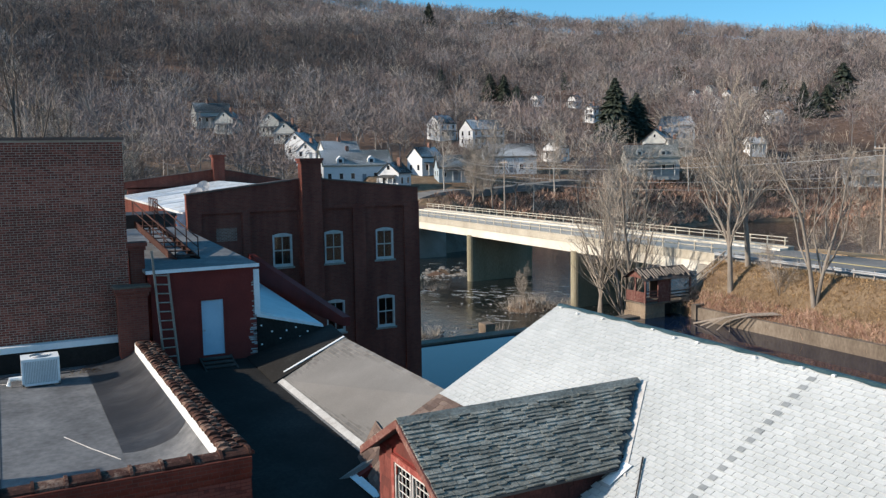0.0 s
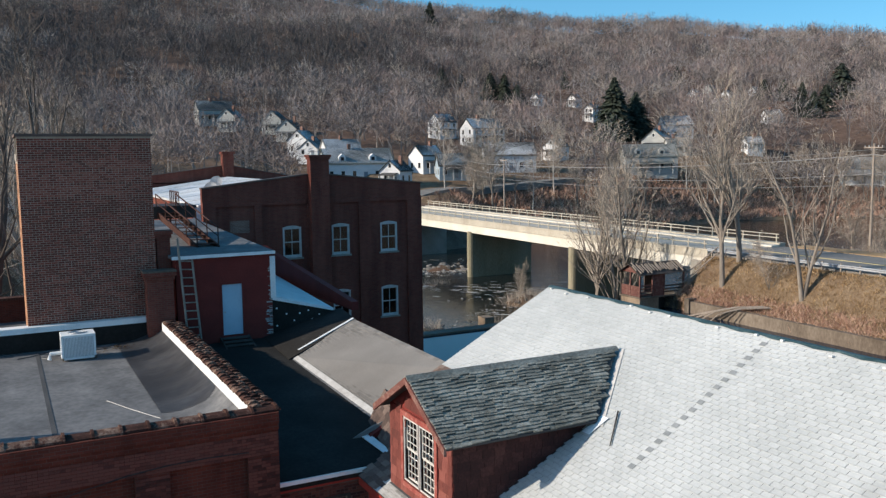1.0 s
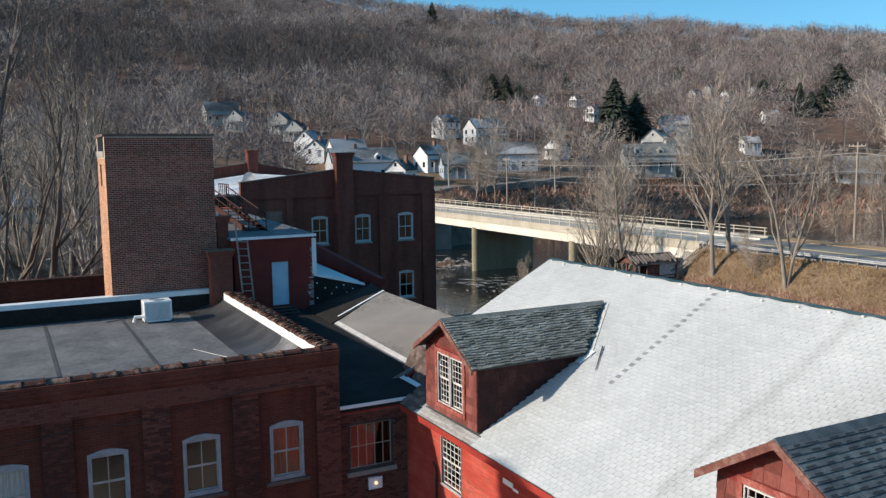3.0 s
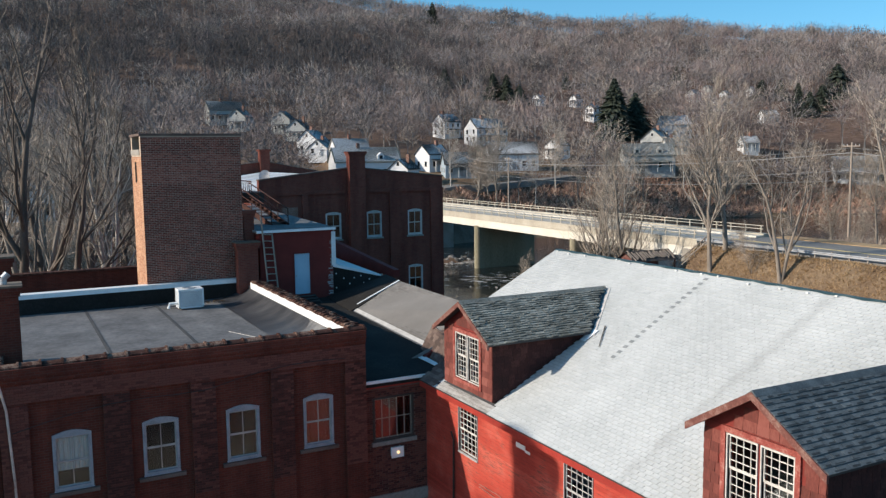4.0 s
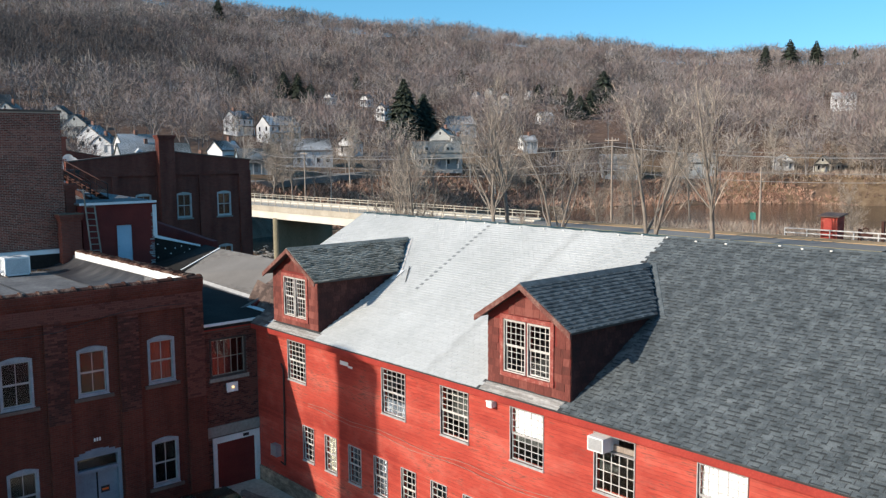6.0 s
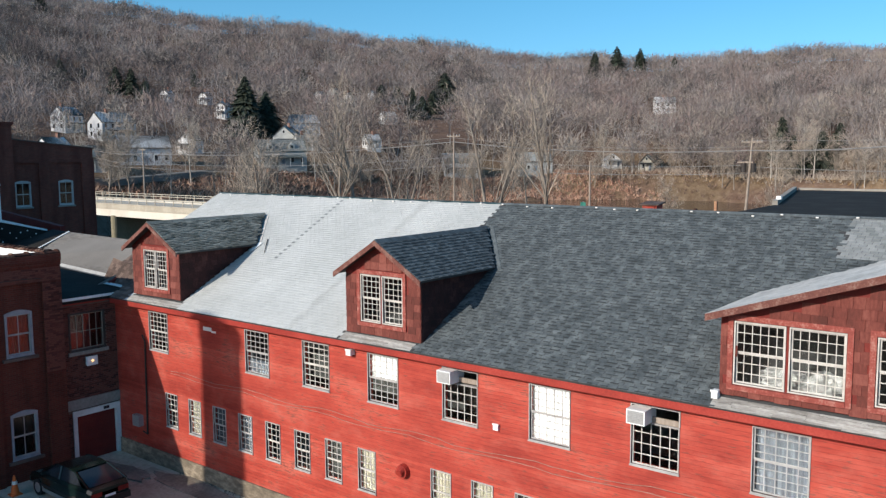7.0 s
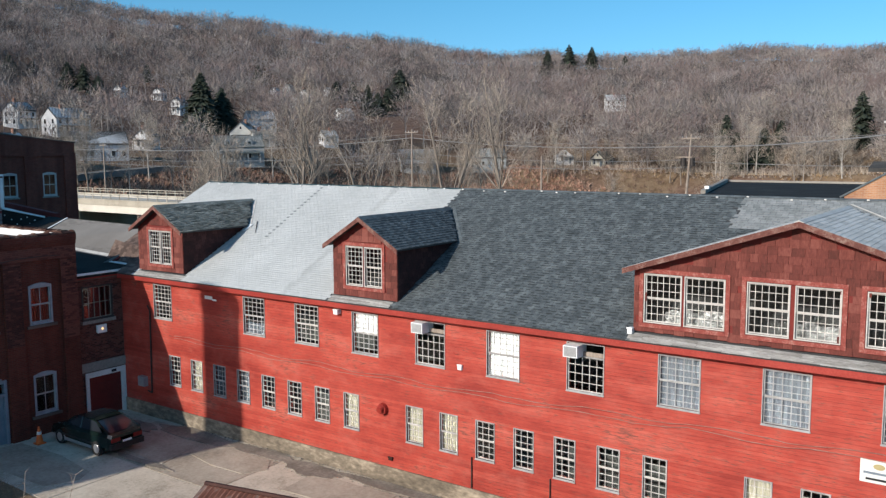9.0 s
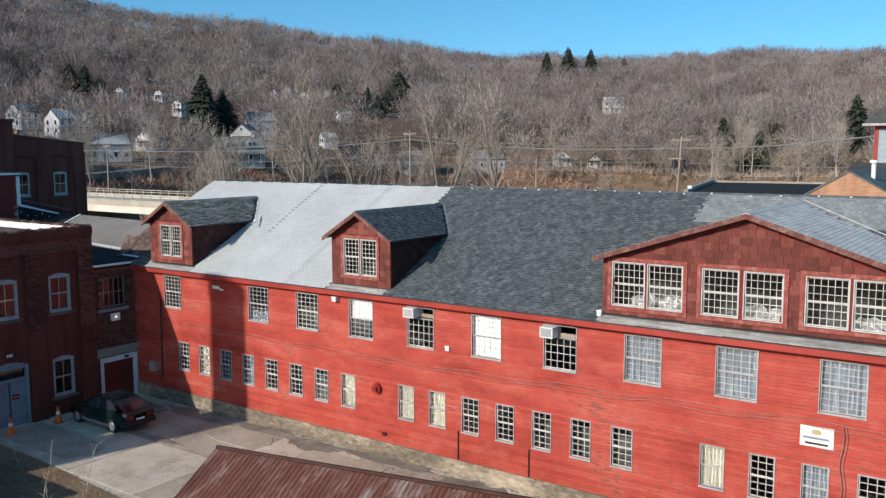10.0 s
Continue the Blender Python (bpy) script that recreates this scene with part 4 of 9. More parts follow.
def red_roof_shingles():
    roof = red_mill.children[[c.name.split(".")[0] for c in red_mill.children].index("roof")]
    cy = UPV.y

    def y_of(v):
        return EAVE_Y + v * cy

    def free(x, y):
        return not any(a < x < b and 0.0 < y < c for a, b, c in FOOT)

    def apron(x, y):
        return y < 0.0 and (0.2 < x < 3.6 or 12.1 < x < 15.0 or 23.9 < x < 33.4)

    def silver(x, y):
        edge = 13.32 if y > 0.0 else 12.1
        return (0.1 if y < 3.2 else RED_X0) < x < edge and free(x, y) and not apron(x, y)

    # the stretch by the second bay, one by one
    ex, wd = 0.1345, 0.24
    me = shingle_mesh("shingle", (1, 0, 0), UPV, ex, wd - 0.01, 0.011, M_WSHINGLE)
    x_lo, n_col, n_row = 6.0, 16, 18
    rng = random.Random(5)
    for j in range(n_row):
        for i in range(n_col):
            p = Vector((x_lo + (i + 0.5 + 0.5 * (j % 2)) * wd, EAVE_Y, EAVE_Z)) + UPV * (j * ex + rng.uniform(-0.006, 0.006))
            piece("shingle", me, roof, p)
    rng = random.Random(6)
    g = Geo()
    right, n = Vector((1, 0, 0)), Vector((1, 0, 0)).cross(UPV)
    o = Vector((0, EAVE_Y, EAVE_Z))
    for j in range(int(SLOPE_LEN / ex)):
        for i in range(-32, 50):
            x = (i + 0.5 * (j % 2)) * wd + x_lo - 17 * wd
            if j < n_row and x_lo + 0.5 * (j % 2) * wd - 0.01 <= x < x_lo + (n_col + 0.5 * (j % 2)) * wd - 0.01:
                continue
            v = j * ex + rng.uniform(-0.006, 0.006)
            xe, x = x + wd, max(x, RED_X0)
            if xe - x < 0.05 or not silver((x + xe) / 2, y_of(v + ex / 2)):
                continue
            h = min(v + ex * 1.12, SLOPE_LEN)
            lo, hi = n * 0.004, n * rng.uniform(0.013, 0.018)
            p = [o + right * (x + 0.005) + UPV * v, o + right * (xe - 0.005) + UPV * v, o + right * (xe - 0.005) + UPV * h, o + right * (x + 0.005) + UPV * h]
            g.add([tuple(q) for q in (p[0] + lo, p[1] + lo, p[0] + hi, p[1] + hi, p[2] + lo * 1.5, p[3] + lo * 1.5)], ((0, 1, 3, 2), (2, 3, 4, 5), (0, 2, 5), (1, 4, 3)))
    part("shingles", g, M_WSHINGLE, roof, "silver-white shingles", kind="stuff")

    def dark(u, v):
        x, y = 12.0 + u, y_of(v)
        return x > (13.32 if y > 3.0 else 15.0) and free(x, y) and not apron(x, y) and not (x > 25.1 + 0.12 * math.sin(9 * y) and y > 5.2) and x < 33.3

    part("shingles", shingle_field((12.0, EAVE_Y, EAVE_Z), (1, 0, 0), UPV, 21.4, SLOPE_LEN, 0.14, 0.27, 0.014, dark, 0.012, 0.022, 11), M_DSHINGLE, roof, "charcoal shingles", kind="stuff")
    part("granule_band", shadow_band((12.0, EAVE_Y, EAVE_Z), (1, 0, 0), UPV, 21.4, SLOPE_LEN, 0.14, dark, 17), M_BANDS, roof, "dark granule bands", kind="stuff")
    part("shingles", shingle_field((25.0, EAVE_Y, EAVE_Z), (1, 0, 0), UPV, 8.3, SLOPE_LEN, 0.145, 0.2, 0.012, lambda u, v: y_of(v) >= 5.15 and u > 0.1, 0.012, 0.01, 12), M_GSHINGLE, roof, "paler grey shingles", kind="stuff")
    part("shingles", shingle_field((33.3, EAVE_Y, EAVE_Z), (1, 0, 0), UPV, 14.6, SLOPE_LEN, 0.16, 0.45, 0.02, None, 0.06, 0.012, 13), M_PEEL, roof, "peeling silver-painted shingles", kind="stuff")
    part("shingles", shingle_field((RED_X0, EAVE_Y, EAVE_Z), (1, 0, 0), UPV, 3.4, SLOPE_LEN, 0.15, 0.3, 0.014, lambda u, v: free(RED_X0 + u, y_of(v)) and y_of(v) < 3.2 and (RED_X0 + u > -1.0 or y_of(v) > 1.1 - 0.17 * (RED_X0 + u + 1.0)), 0.02, 0.01, 14), M_BRSHINGLE, roof, "brown shingles", kind="stuff")
    # the steep brown saddle down to the link's black roof
    a, b = Vector((-4.1, 1.2, 5.98)), Vector((-0.95, 0.62, 5.9))
    c, d = Vector((-0.95, 1.3, roof_z(1.3) + 0.02)), Vector((-4.1, 1.75, 6.9))
    part("saddle", Geo().slab(tuple(a), tuple(b), tuple(c), tuple(d), 0.1), M_BRSHINGLE, roof, "brown shingled saddle beside the link roof")
    along = (b - a).normalized()
    rise = (d - a) - along * (d - a).dot(along)
    part("shingles", shingle_field(tuple(a), tuple(along), tuple(rise), (b - a).length, 1.0, 0.14, 0.3, 0.014, None, 0.02, 0.01, 15), M_BRSHINGLE, roof, kind="stuff")
    for x0, x1 in ((0.2, 3.6), (12.1, 15.0), (23.9, 33.4)):
        part("apron", shingle_field((x0, EAVE_Y, EAVE_Z), (1, 0, 0), UPV, x1 - x0, 0.42, 0.07, 1.3, 0.012, None, 0.035, 0.006, int(x0) + 20), M_APRON, roof, "weathered pale shingles below a dormer", kind="stuff")
    # dark tabs that show a cut line
    for i in range(17):
        x, y = 5.24 + 0.013 * i, 6.75 - 0.238 * i
        c = Vector((x, y, roof_z(y))) + n * 0.022
        t = Geo().slab(tuple(c - right * 0.08 - UPV * 0.06), tuple(c + right * 0.08 - UPV * 0.06), tuple(c + right * 0.08 + UPV * 0.06), tuple(c - right * 0.08 + UPV * 0.06), 0.006)
        part("bare_tab", t, M_GSHINGLE, roof)
    # the ridge
    def ridge(xa, xb, w0, h0, wob):
        rows = []
        n_ = int((xb - xa) / 0.28)
        for i in range(n_ + 1):
            x = xa + (xb - xa) * i / n_
            w = w0 * (1 + wob * math.sin(i * 1.7))
            h = RIDGE_Z + h0 * (1 + 0.5 * wob * math.sin(i * 2.3))
            rows.append([(x, RIDGE_Y - w, RIDGE_Z - w * PITCH + 0.03), (x, RIDGE_Y - 0.05, h - 0.01), (x, RIDGE_Y + 0.05, h - 0.01), (x, RIDGE_Y + w, RIDGE_Z - w * PITCH + 0.03)])
        return Geo().sheet(rows)

    part("ridge_cap", ridge(RED_X0, 13.2, 0.1, 0.03, 0.25), M_COPPER, roof, "green tarp-like ridge strip")
    part("ridge_cap", ridge(13.2, 47.5, 0.13, 0.03, 0.1), M_DSHINGLE, roof)
    rng = random.Random(9)
    nb = Geo()
    for i in range(34):
        x = -3.0 + i * 1.1 + rng.uniform(-0.4, 0.4)
        y = RIDGE_Y - rng.uniform(0.1, 0.24)
        z = roof_z(y) + 0.05
        nb.box(x - 0.035, x + 0.035, y - 0.03, y + 0.03, z - 0.02, z + 0.015)
    part("nail_patch", nb, M_WHITE, roof, kind="stuff")
    p0, p1 = Vector((3.83, 3.92, roof_z(3.92))) + n * 0.05, Vector((4.55, 3.12, roof_z(3.12))) + n * 0.04
    part("vent_rod", Geo().tube(tuple(p0), tuple(p1), 0.02, 0.012), M_PIPE, roof, "thin dark pipe lying on the roof")
    b = Vector((3.55, 3.15, roof_z(3.15)))
    part("flashing", Geo().slab(tuple(b + n * 0.05), tuple(b + right * 0.25 + n * 0.05), tuple(b + right * 0.25 + UPV * 0.6 + n * 0.05), tuple(b + UPV * 0.6 + n * 0.05), 0.01), M_METALWHITE, roof)
    for (xa, ya), (xb, yb) in (((1.87, 5.55), (3.72, 3.45)), ((13.66, 5.62), (15.43, 3.5)), ((28.55, 6.7), (33.4, 3.7))):
        a, c = Vector((xa, ya, roof_z(ya))) + n * 0.03, Vector((xb, yb, roof_z(yb))) + n * 0.03
        part("valley", Geo().slab(tuple(a), tuple(c), tuple(c + right * (0.16 if xa < 20 else 0.07)), tuple(a + right * (0.16 if xa < 20 else 0.07)), 0.01), M_GREYWHITE if xa < 5 or xa > 20 else M_DSHINGLE, roof)


red_roof_shingles()


# ---- fittings on the red wall ----
def air_conditioner(x, z):
    t = thing("air_conditioner", (x + 0.28, 0, z), "white window air conditioner in an upper window", "air conditioner", "air conditioners")
    part("casing", Geo(S_RED).box(x + 0.04, x + 0.52, -0.25, 0.4, z, z + 0.36), M_METALWHITE, t)
    g = Geo(S_RED).box(x + 0.07, x + 0.49, 0.395, 0.405, z + 0.03, z + 0.33)
    for i in range(7):
        g.box(x + 0.08, x + 0.48, 0.405, 0.415, z + 0.05 + i * 0.04, z + 0.068 + i * 0.04)
    part("grille", g, M_STEEL, t, "grey louvred grille")
    part("filler_board", Geo(S_RED).box(x - 0.02, x + 1.2, -0.06, -0.02, z + 0.0, z + 0.14), M_OLDWOOD, t)


air_conditioner(16.0, 5.0)
air_conditioner(21.85, 4.96)


def box_thing(name, label, category, to, u0, u1, d, v0, v1, material, group=""):
    g = Geo(to).box(u0, u1, 0, d, v0, v1).box(u0 - 0.02, u1 + 0.02, d - 0.015, d + 0.012, v1 - 0.03, v1 + 0.015)
    g.box(u0 + 0.02, u1 - 0.02, d, d + 0.01, v0 + 0.03, v1 - 0.05)
    return solo(name, g, material, label, category, group=group)


box_thing("floodlight", "white floodlight below the red eaves", "lamp", S_RED, 12.25, 12.45, 0.2, 5.2, 5.38, M_METALWHITE)
box_thing("junction_box", "pale junction box on the red wall", "box", S_RED, 17.76, 17.92, 0.08, 3.87, 4.04, M_METALWHITE)
box_thing("floodlight", "white floodlight at the dormer's foot", "lamp", S_RED, 23.88, 24.02, 0.2, 5.88, 6.06, M_METALWHITE)
meter = thing("electric_meter", (0.3, 0, 0.4), "grey electric meter box with conduit on red wall", "meter box")
part("box", Geo(S_RED).box(0.05, 0.5, 0.0, 0.22, 0.55, 1.0), M_STEEL, meter)
part("conduit", Geo(S_RED).tube((0.85, 0.06, 0.3), (0.95, 0.06, 4.1), 0.035).tube((0.85, 0.06, 0.3), (0.55, 0.06, 0.35), 0.03).tube((0.95, 0.06, 4.1), (0.8, 0.08, 4.35), 0.03), M_PIPE, meter)
vent = thing("wall_vent", (14.45, 0, 1.9), "round red wall vent with cowl", "vent")
part("cowl", Geo(S_RED).tube((14.45, 0, 1.92), (14.45, 0.16, 1.92), 0.22, 0.2, 14).tube((14.45, 0.1, 1.98), (14.45, 0.28, 1.9), 0.16, 0.12, 12), M_REDTRIM, vent)
box_thing("wall_hook", "small dark iron bracket on the wall", "bracket", S_RED, 14.68, 14.86, 0.06, 0.04, 0.16, M_IRON)
patch = solo("paint_patch", Geo(S_RED).box(4.72, 5.2, 0.0, 0.014, 5.02, 5.16).box(5.2, 5.45, 0.0, 0.012, 4.98, 5.05), M_WHITE, "flaked white patch on the red wall", "patch")
sign = thing("sign", (30.67, 0, 2.78), "white name sign with a yellow mark on wall", "sign")
part("board", Geo(S_RED).box(30.22, 31.12, 0.0, 0.03, 2.78, 3.38), M_WHITE, sign)
part("mark", Geo(S_RED).add([(30.66 + 0.14 * math.cos(a * 0.5236), 0.036, 3.22 + 0.08 * math.sin(a * 0.5236)) for a in range(12)], [tuple(range(12))]), M_YELLOW, sign)
for i, (a, b, z) in enumerate(((30.3, 31.0, 3.04), (30.36, 30.98, 2.88))):
    part("bar", Geo(S_RED).box(a, b, 0.03, 0.036, z - 0.03, z + 0.03), M_BLACK if i else M_GREYDOOR, sign)


def wall_wires():
    rng = random.Random(4)
    for k, (z0, z1) in enumerate(((3.16, 3.55), (3.02, 3.4))):
        pts = []
        for i in range(60):
            x = 2.6 + i * 0.55
            pts.append((x, -0.05 - 0.02 * (i % 2), z0 + (z1 - z0) * smooth01(14, 33, x).item() + 0.05 * math.sin(i * 0.9 + k) + rng.uniform(-0.02, 0.02)))
        solo("cable", Geo().rod(pts, 0.01, 5), M_CABLE, "sagging service cable stapled along the red wall", "cable", group="wall cables")
    pts = [(31.35 + 0.05 * math.sin(i * 1.3), -0.06, 3.5 - i * 0.3) for i in range(14)]
    solo("cable", Geo().rod(pts, 0.014, 5).rod([(x + 0.09, y, z) for x, y, z in pts], 0.01, 5), M_CABLE, "pale cables hanging down the red wall", "cable", group="wall cables")
    for x, a, b in ((18.3, -0.2, 0.9), (21.3, -0.2, 0.8)):
        solo("downpipe", Geo().tube((x, -0.04, a), (x, -0.04, b), 0.02), M_PIPE, "thin dark pipe on the red wall", "pipe", group="wall pipes")


M_CABLE = surf("cable_sheath", (0.2, 0.08, 0.06), (0.3, 0.15, 0.12), (0.42, 0.28, 0.24), 0.7, 2, 20, 0.1)
wall_wires()


def dormer_stores():
    """Pale bags and rolls piled up behind the wide dormer's windows."""
    rng = random.Random(8)
    for cx in (26.0, 28.7, 31.8, 29.3, 25.2):
        g = Geo()
        n, m = 22, 9
        rx, rz = rng.uniform(0.6, 0.85), rng.uniform(0.3, 0.42)
        for j in range(m):
            for i in range(n):
                a0, a1 = 6.283 * i / n, 6.283 * (i + 1) / n
                b0, b1 = 1.571 * j / m, 1.571 * (j + 1) / m

                def pt(a, b):
                    k = 1 + 0.1 * math.sin(3 * a + cx) + 0.07 * math.sin(9 * b + 2 * a) + 0.06 * math.sin(11 * a + 5 * b)
                    return (cx + rx * k * math.cos(a) * math.cos(b), 0.85 + 0.4 * k * math.sin(a) * math.cos(b), 6.14 + rz * k * math.sin(b))

                g.quad(pt(a0, b0), pt(a1, b0), pt(a1, b1), pt(a0, b1))
        solo("plastic_bag", g, M_PAPER, "pale plastic-wrapped bundle stored inside the dormer", "bundle", group="stored bundles")
    solo("floor_attic", Geo().box(24.2, 32.9, 0.2, 6.0, 6.06, 6.14), M_ROOMSHADE, "attic floor painted near-black behind the dormer windows", "floor", "structure")


dormer_stores()


# ---- bricks laid one by one ----
def brick_skin(parent, to, u0, u1, v0, v1, material, holes=(), own=0, own_from=None, proud=0.012, seed=1, j=0.011):
    """A running-bond skin on a wall; the first few hundred of the chosen courses are pieces of their own."""
    rng = random.Random(seed)
    bw, bh = 0.203, 0.064
    g, made = Geo(to), 0
    shared = None
    for r in range(int((v1 - v0) / (bh + j))):
        v = v0 + r * (bh + j)
        u = u0 - (0.5 * (bw + j) if r % 2 else 0)
        header = r % 6 == 5
        w = bw / 2 - j / 2 if header else bw
        while u < u1 - 0.02:
            a, b = max(u, u0), min(u + w, u1)
            u += w + j
            if b - a < 0.03 or any(h[0] < (a + b) / 2 < h[1] and h[2] < v + bh / 2 < h[3] for h in holes):
                continue
            d = proud * rng.uniform(0.6, 1.3)
            if own and made < own and own_from is not None and v >= own_from and b - a > 0.2:
                if shared is None:
                    sg = Geo(lambda uu, dd, vv: tuple(np.subtract(to(uu, dd, vv), to(0, 0, 0))))
                    sg.box(-bw / 2, bw / 2, 0, proud, -bh / 2, bh / 2)
                    shared = mesh_of("brick", sg, material)
                piece("brick", shared, parent, to((a + b) / 2, d - proud, v + bh / 2))
                made += 1
                continue
            g.add([(a, 0, v), (b, 0, v), (b, 0, v + bh), (a, 0, v + bh), (a, d, v), (b, d, v), (b, d, v + bh), (a, d, v + bh)],
                  ((4, 5, 6, 7), (0, 1, 5, 4), (1, 2, 6, 5), (2, 3, 7, 6), (3, 0, 4, 7)))
    return part("bricks", g, material, parent, kind="stuff")


# ---- the brick mill with the flat roof ----
A_X, A_Y1, A_Y0, A_TOP = -1.0, -2.38, -13.3, 7.72
E_A = face_east(A_X)
brick_mill = thing("brick_building", (-8, -8, YARD_Z), "two-storey dark brick mill with flat membrane roof", "building")


def chimney(name, x0, x1, y0, y1, z0, z1, material, label, cap=True):
    c = thing(name, ((x0 + x1) / 2, (y0 + y1) / 2, z0), label, "chimney", "brick chimneys")
    part("shaft", Geo().box(x0, x1, y0, y1, z0, z1 - 0.28), material, c)
    part("corbel", Geo().box(x0 - 0.05, x1 + 0.05, y0 - 0.05, y1 + 0.05, z1 - 0.28, z1 - 0.14).box(x0 - 0.1, x1 + 0.1, y0 - 0.1, y1 + 0.1, z1 - 0.14, z1), material, c)
    if cap:
        part("cap", Geo().box(x0 - 0.12, x1 + 0.12, y0 - 0.12, y1 + 0.12, z1, z1 + 0.06), M_RETAIN, c, "weathered mortar cap")
    return c


def coping_mesh(axis, long=0.58, half=0.215):
    """A saddle-backed clay coping tile with a raised collar at its end."""
    def prof(w, h):
        return [(-w, -0.05), (-w, 0.0), (-w * 0.55, h * 0.8), (0, h), (w * 0.55, h * 0.8), (w, 0.0), (w, -0.05)]
    g = Geo()
    e = long / 2
    g.prism(prof(half, half * 0.26), axis, -e, e - 0.06)
    g.prism(prof(half * 1.12, half * 0.26 + 0.045), axis, e - 0.06, e)
    return mesh_of("coping_tile", g, M_TILE)


def build_brick_mill():
    wins = [(-12.0, -10.95, 4.0, 5.62), (-9.54, -8.49, 4.0, 5.62), (-7.05, -6.0, 4.0, 5.62), (-4.55, -3.53, 4.0, 5.62),
            (-4.55, -3.53, 0.08, 1.78), (-9.5, -8.5, 0.08, 1.78), (-12.0, -10.95, 0.08, 1.78)]
    door = (-7.35, -5.7, YARD_Z, 1.85)
    wall = part("wall", Geo(E_A).wall(A_Y0, A_Y1, YARD_Z, A_TOP, 0.4, wins + [door]), M_BRICK, brick_mill, "sooty dark red brick facade")
    pil = [(y, y + 0.74) for y in (-13.3, -10.6, -8.1, -5.62, -3.12)]
    for a, b in pil:
        part("pilaster", Geo(E_A).box(a, b, 0.0, 0.12, YARD_Z, 6.72), M_BRICK, brick_mill)
        brick_skin(brick_mill, face_east(A_X + 0.12), a, b, 3.2, 6.72, M_BRICKDARK, seed=int(a * 10), own=60 if a > -9 else 0, own_from=5.4, proud=0.008)
    part("frieze", Geo(E_A).box(A_Y0, A_Y1, 0.0, 0.12, 6.72, A_TOP), M_BRICK, brick_mill, "corbelled brick frieze")
    brick_skin(brick_mill, face_east(A_X + 0.12), A_Y0, A_Y1, 6.72, 7.3, M_BRICKDARK, seed=3, proud=0.008)
    part("cornice", Geo(E_A).box(A_Y0, A_Y1, 0.12, 0.17, 7.3, 7.46).box(A_Y0, A_Y1, 0.12, 0.22, 7.46, A_TOP), M_BRICK, brick_mill)
    part("wall", Geo().box(-14.9, -1.4, A_Y1 - 0.4, A_Y1, YARD_Z, A_TOP), M_BRICK, brick_mill)
    part("wall", Geo().box(-14.9, -14.5, A_Y0, A_Y1 - 0.4, YARD_Z, 7.7), M_BRICK, brick_mill)
    roof = part("roof", Geo().box(-14.5, -1.4, A_Y0, A_Y1 - 0.4, 6.7, 6.95), M_GREYROOF, brick_mill, "grey rubber membrane roof")
    # membrane swept up the parapets
    n = 10
    prof = [(-4.42 + 1.6 * math.sin(1.5708 * i / n), 6.965 + 0.6 * (1 - math.cos(1.5708 * i / n))) for i in range(n + 1)]

    def fold(x, y, k):
        return 0.022 * math.sin(x * 5.1 + y * 2.2) * smooth01(-4.4, -3.4, y).item() + 0.012 * math.sin(x * 11.3 - y * 4.0) * k

    ends = [-4.64 + 0.25 * math.sin(3.14 * i / n) - 0.9 * (i / n) ** 2 for i in range(n + 1)]
    # cove in two tones, dark along its length and grey at the east end
    for name, mat, words, lo, hi, m in (("membrane_cove", M_COVE, "darker stretch of membrane swept up to the parapet", [-14.4] * (n + 1), ends, 44), ("membrane_cove", M_GREYROOF, "paler grey end of the membrane cove", [e + 0.01 for e in ends], [-1.42] * (n + 1), 14)):
        rows = [[(lo[i] + (hi[i] - lo[i]) * k / m, prof[i][0], prof[i][1] + fold(lo[i] + (hi[i] - lo[i]) * k / m, prof[i][0], i > 1)) for i in range(n + 1)] for k in range(m + 1)]
        part(name, Geo().sheet(rows), mat, roof, words, smooth=True)
    part("membrane_upstand", Geo().box(-14.3, -1.4, -2.84, -2.79, 6.95, 7.52), M_GREYROOF, roof)
    part("white_flashing", Geo().box(-13.3, -1.35, -2.93, -2.78, 7.46, 7.76), M_METALWHITE, roof, "white painted parapet flashing")
    part("membrane_upstand", Geo().box(-14.52, -14.44, A_Y0, -2.8, 6.95, 7.62), M_MEMBRANE, roof, "black membrane upstand")
    part("white_flashing", Geo().box(-14.95, -14.42, -13.2, -2.8, 7.62, 7.82), M_METALWHITE, roof, "white metal parapet cap")
    for y in (-9.9, -7.02):
        part("seam", Geo().box(-14.3, -1.6, y - 0.06, y + 0.06, 6.95, 6.962), M_FELT, roof)
    part("scuff", Geo().rod([(-6.65, -5.55, 6.955), (-5.46, -5.07, 6.955), (-4.23, -4.51, 6.955)], 0.011, 5), M_GREYWHITE, roof, "pale scuff line on the membrane")
    rng = random.Random(14)
    for i in range(26):
        x, y = rng.uniform(-14.35, -13.2), rng.uniform(-9.5, -3.6)
        ang, ln = rng.gauss(1.5, 0.5), rng.uniform(0.4, 1.3)
        pts = [(x + ln * t * math.cos(ang + 0.3 * t), y + ln * t * math.sin(ang + 0.3 * t), 6.945) for t in (0, 0.33, 0.66, 1)]
        part("membrane_fold", Geo().rod(pts, rng.uniform(0.018, 0.04), 6), M_COVE, roof)
    rng = random.Random(12)
    lv = Geo()
    for i in range(120):
        x, y, s = -13.9 + rng.random() * 0.8, -5.0 + rng.random() * 2.0, rng.uniform(0.04, 0.1)
        lv.add([(x, y, 6.97), (x + s, y + s * 0.4, 6.98 + s * 0.3), (x + s * 0.5, y + s, 6.975)], ((0, 1, 2),))
    part("leaf_litter", lv, M_DRYGRASS, roof, kind="stuff")
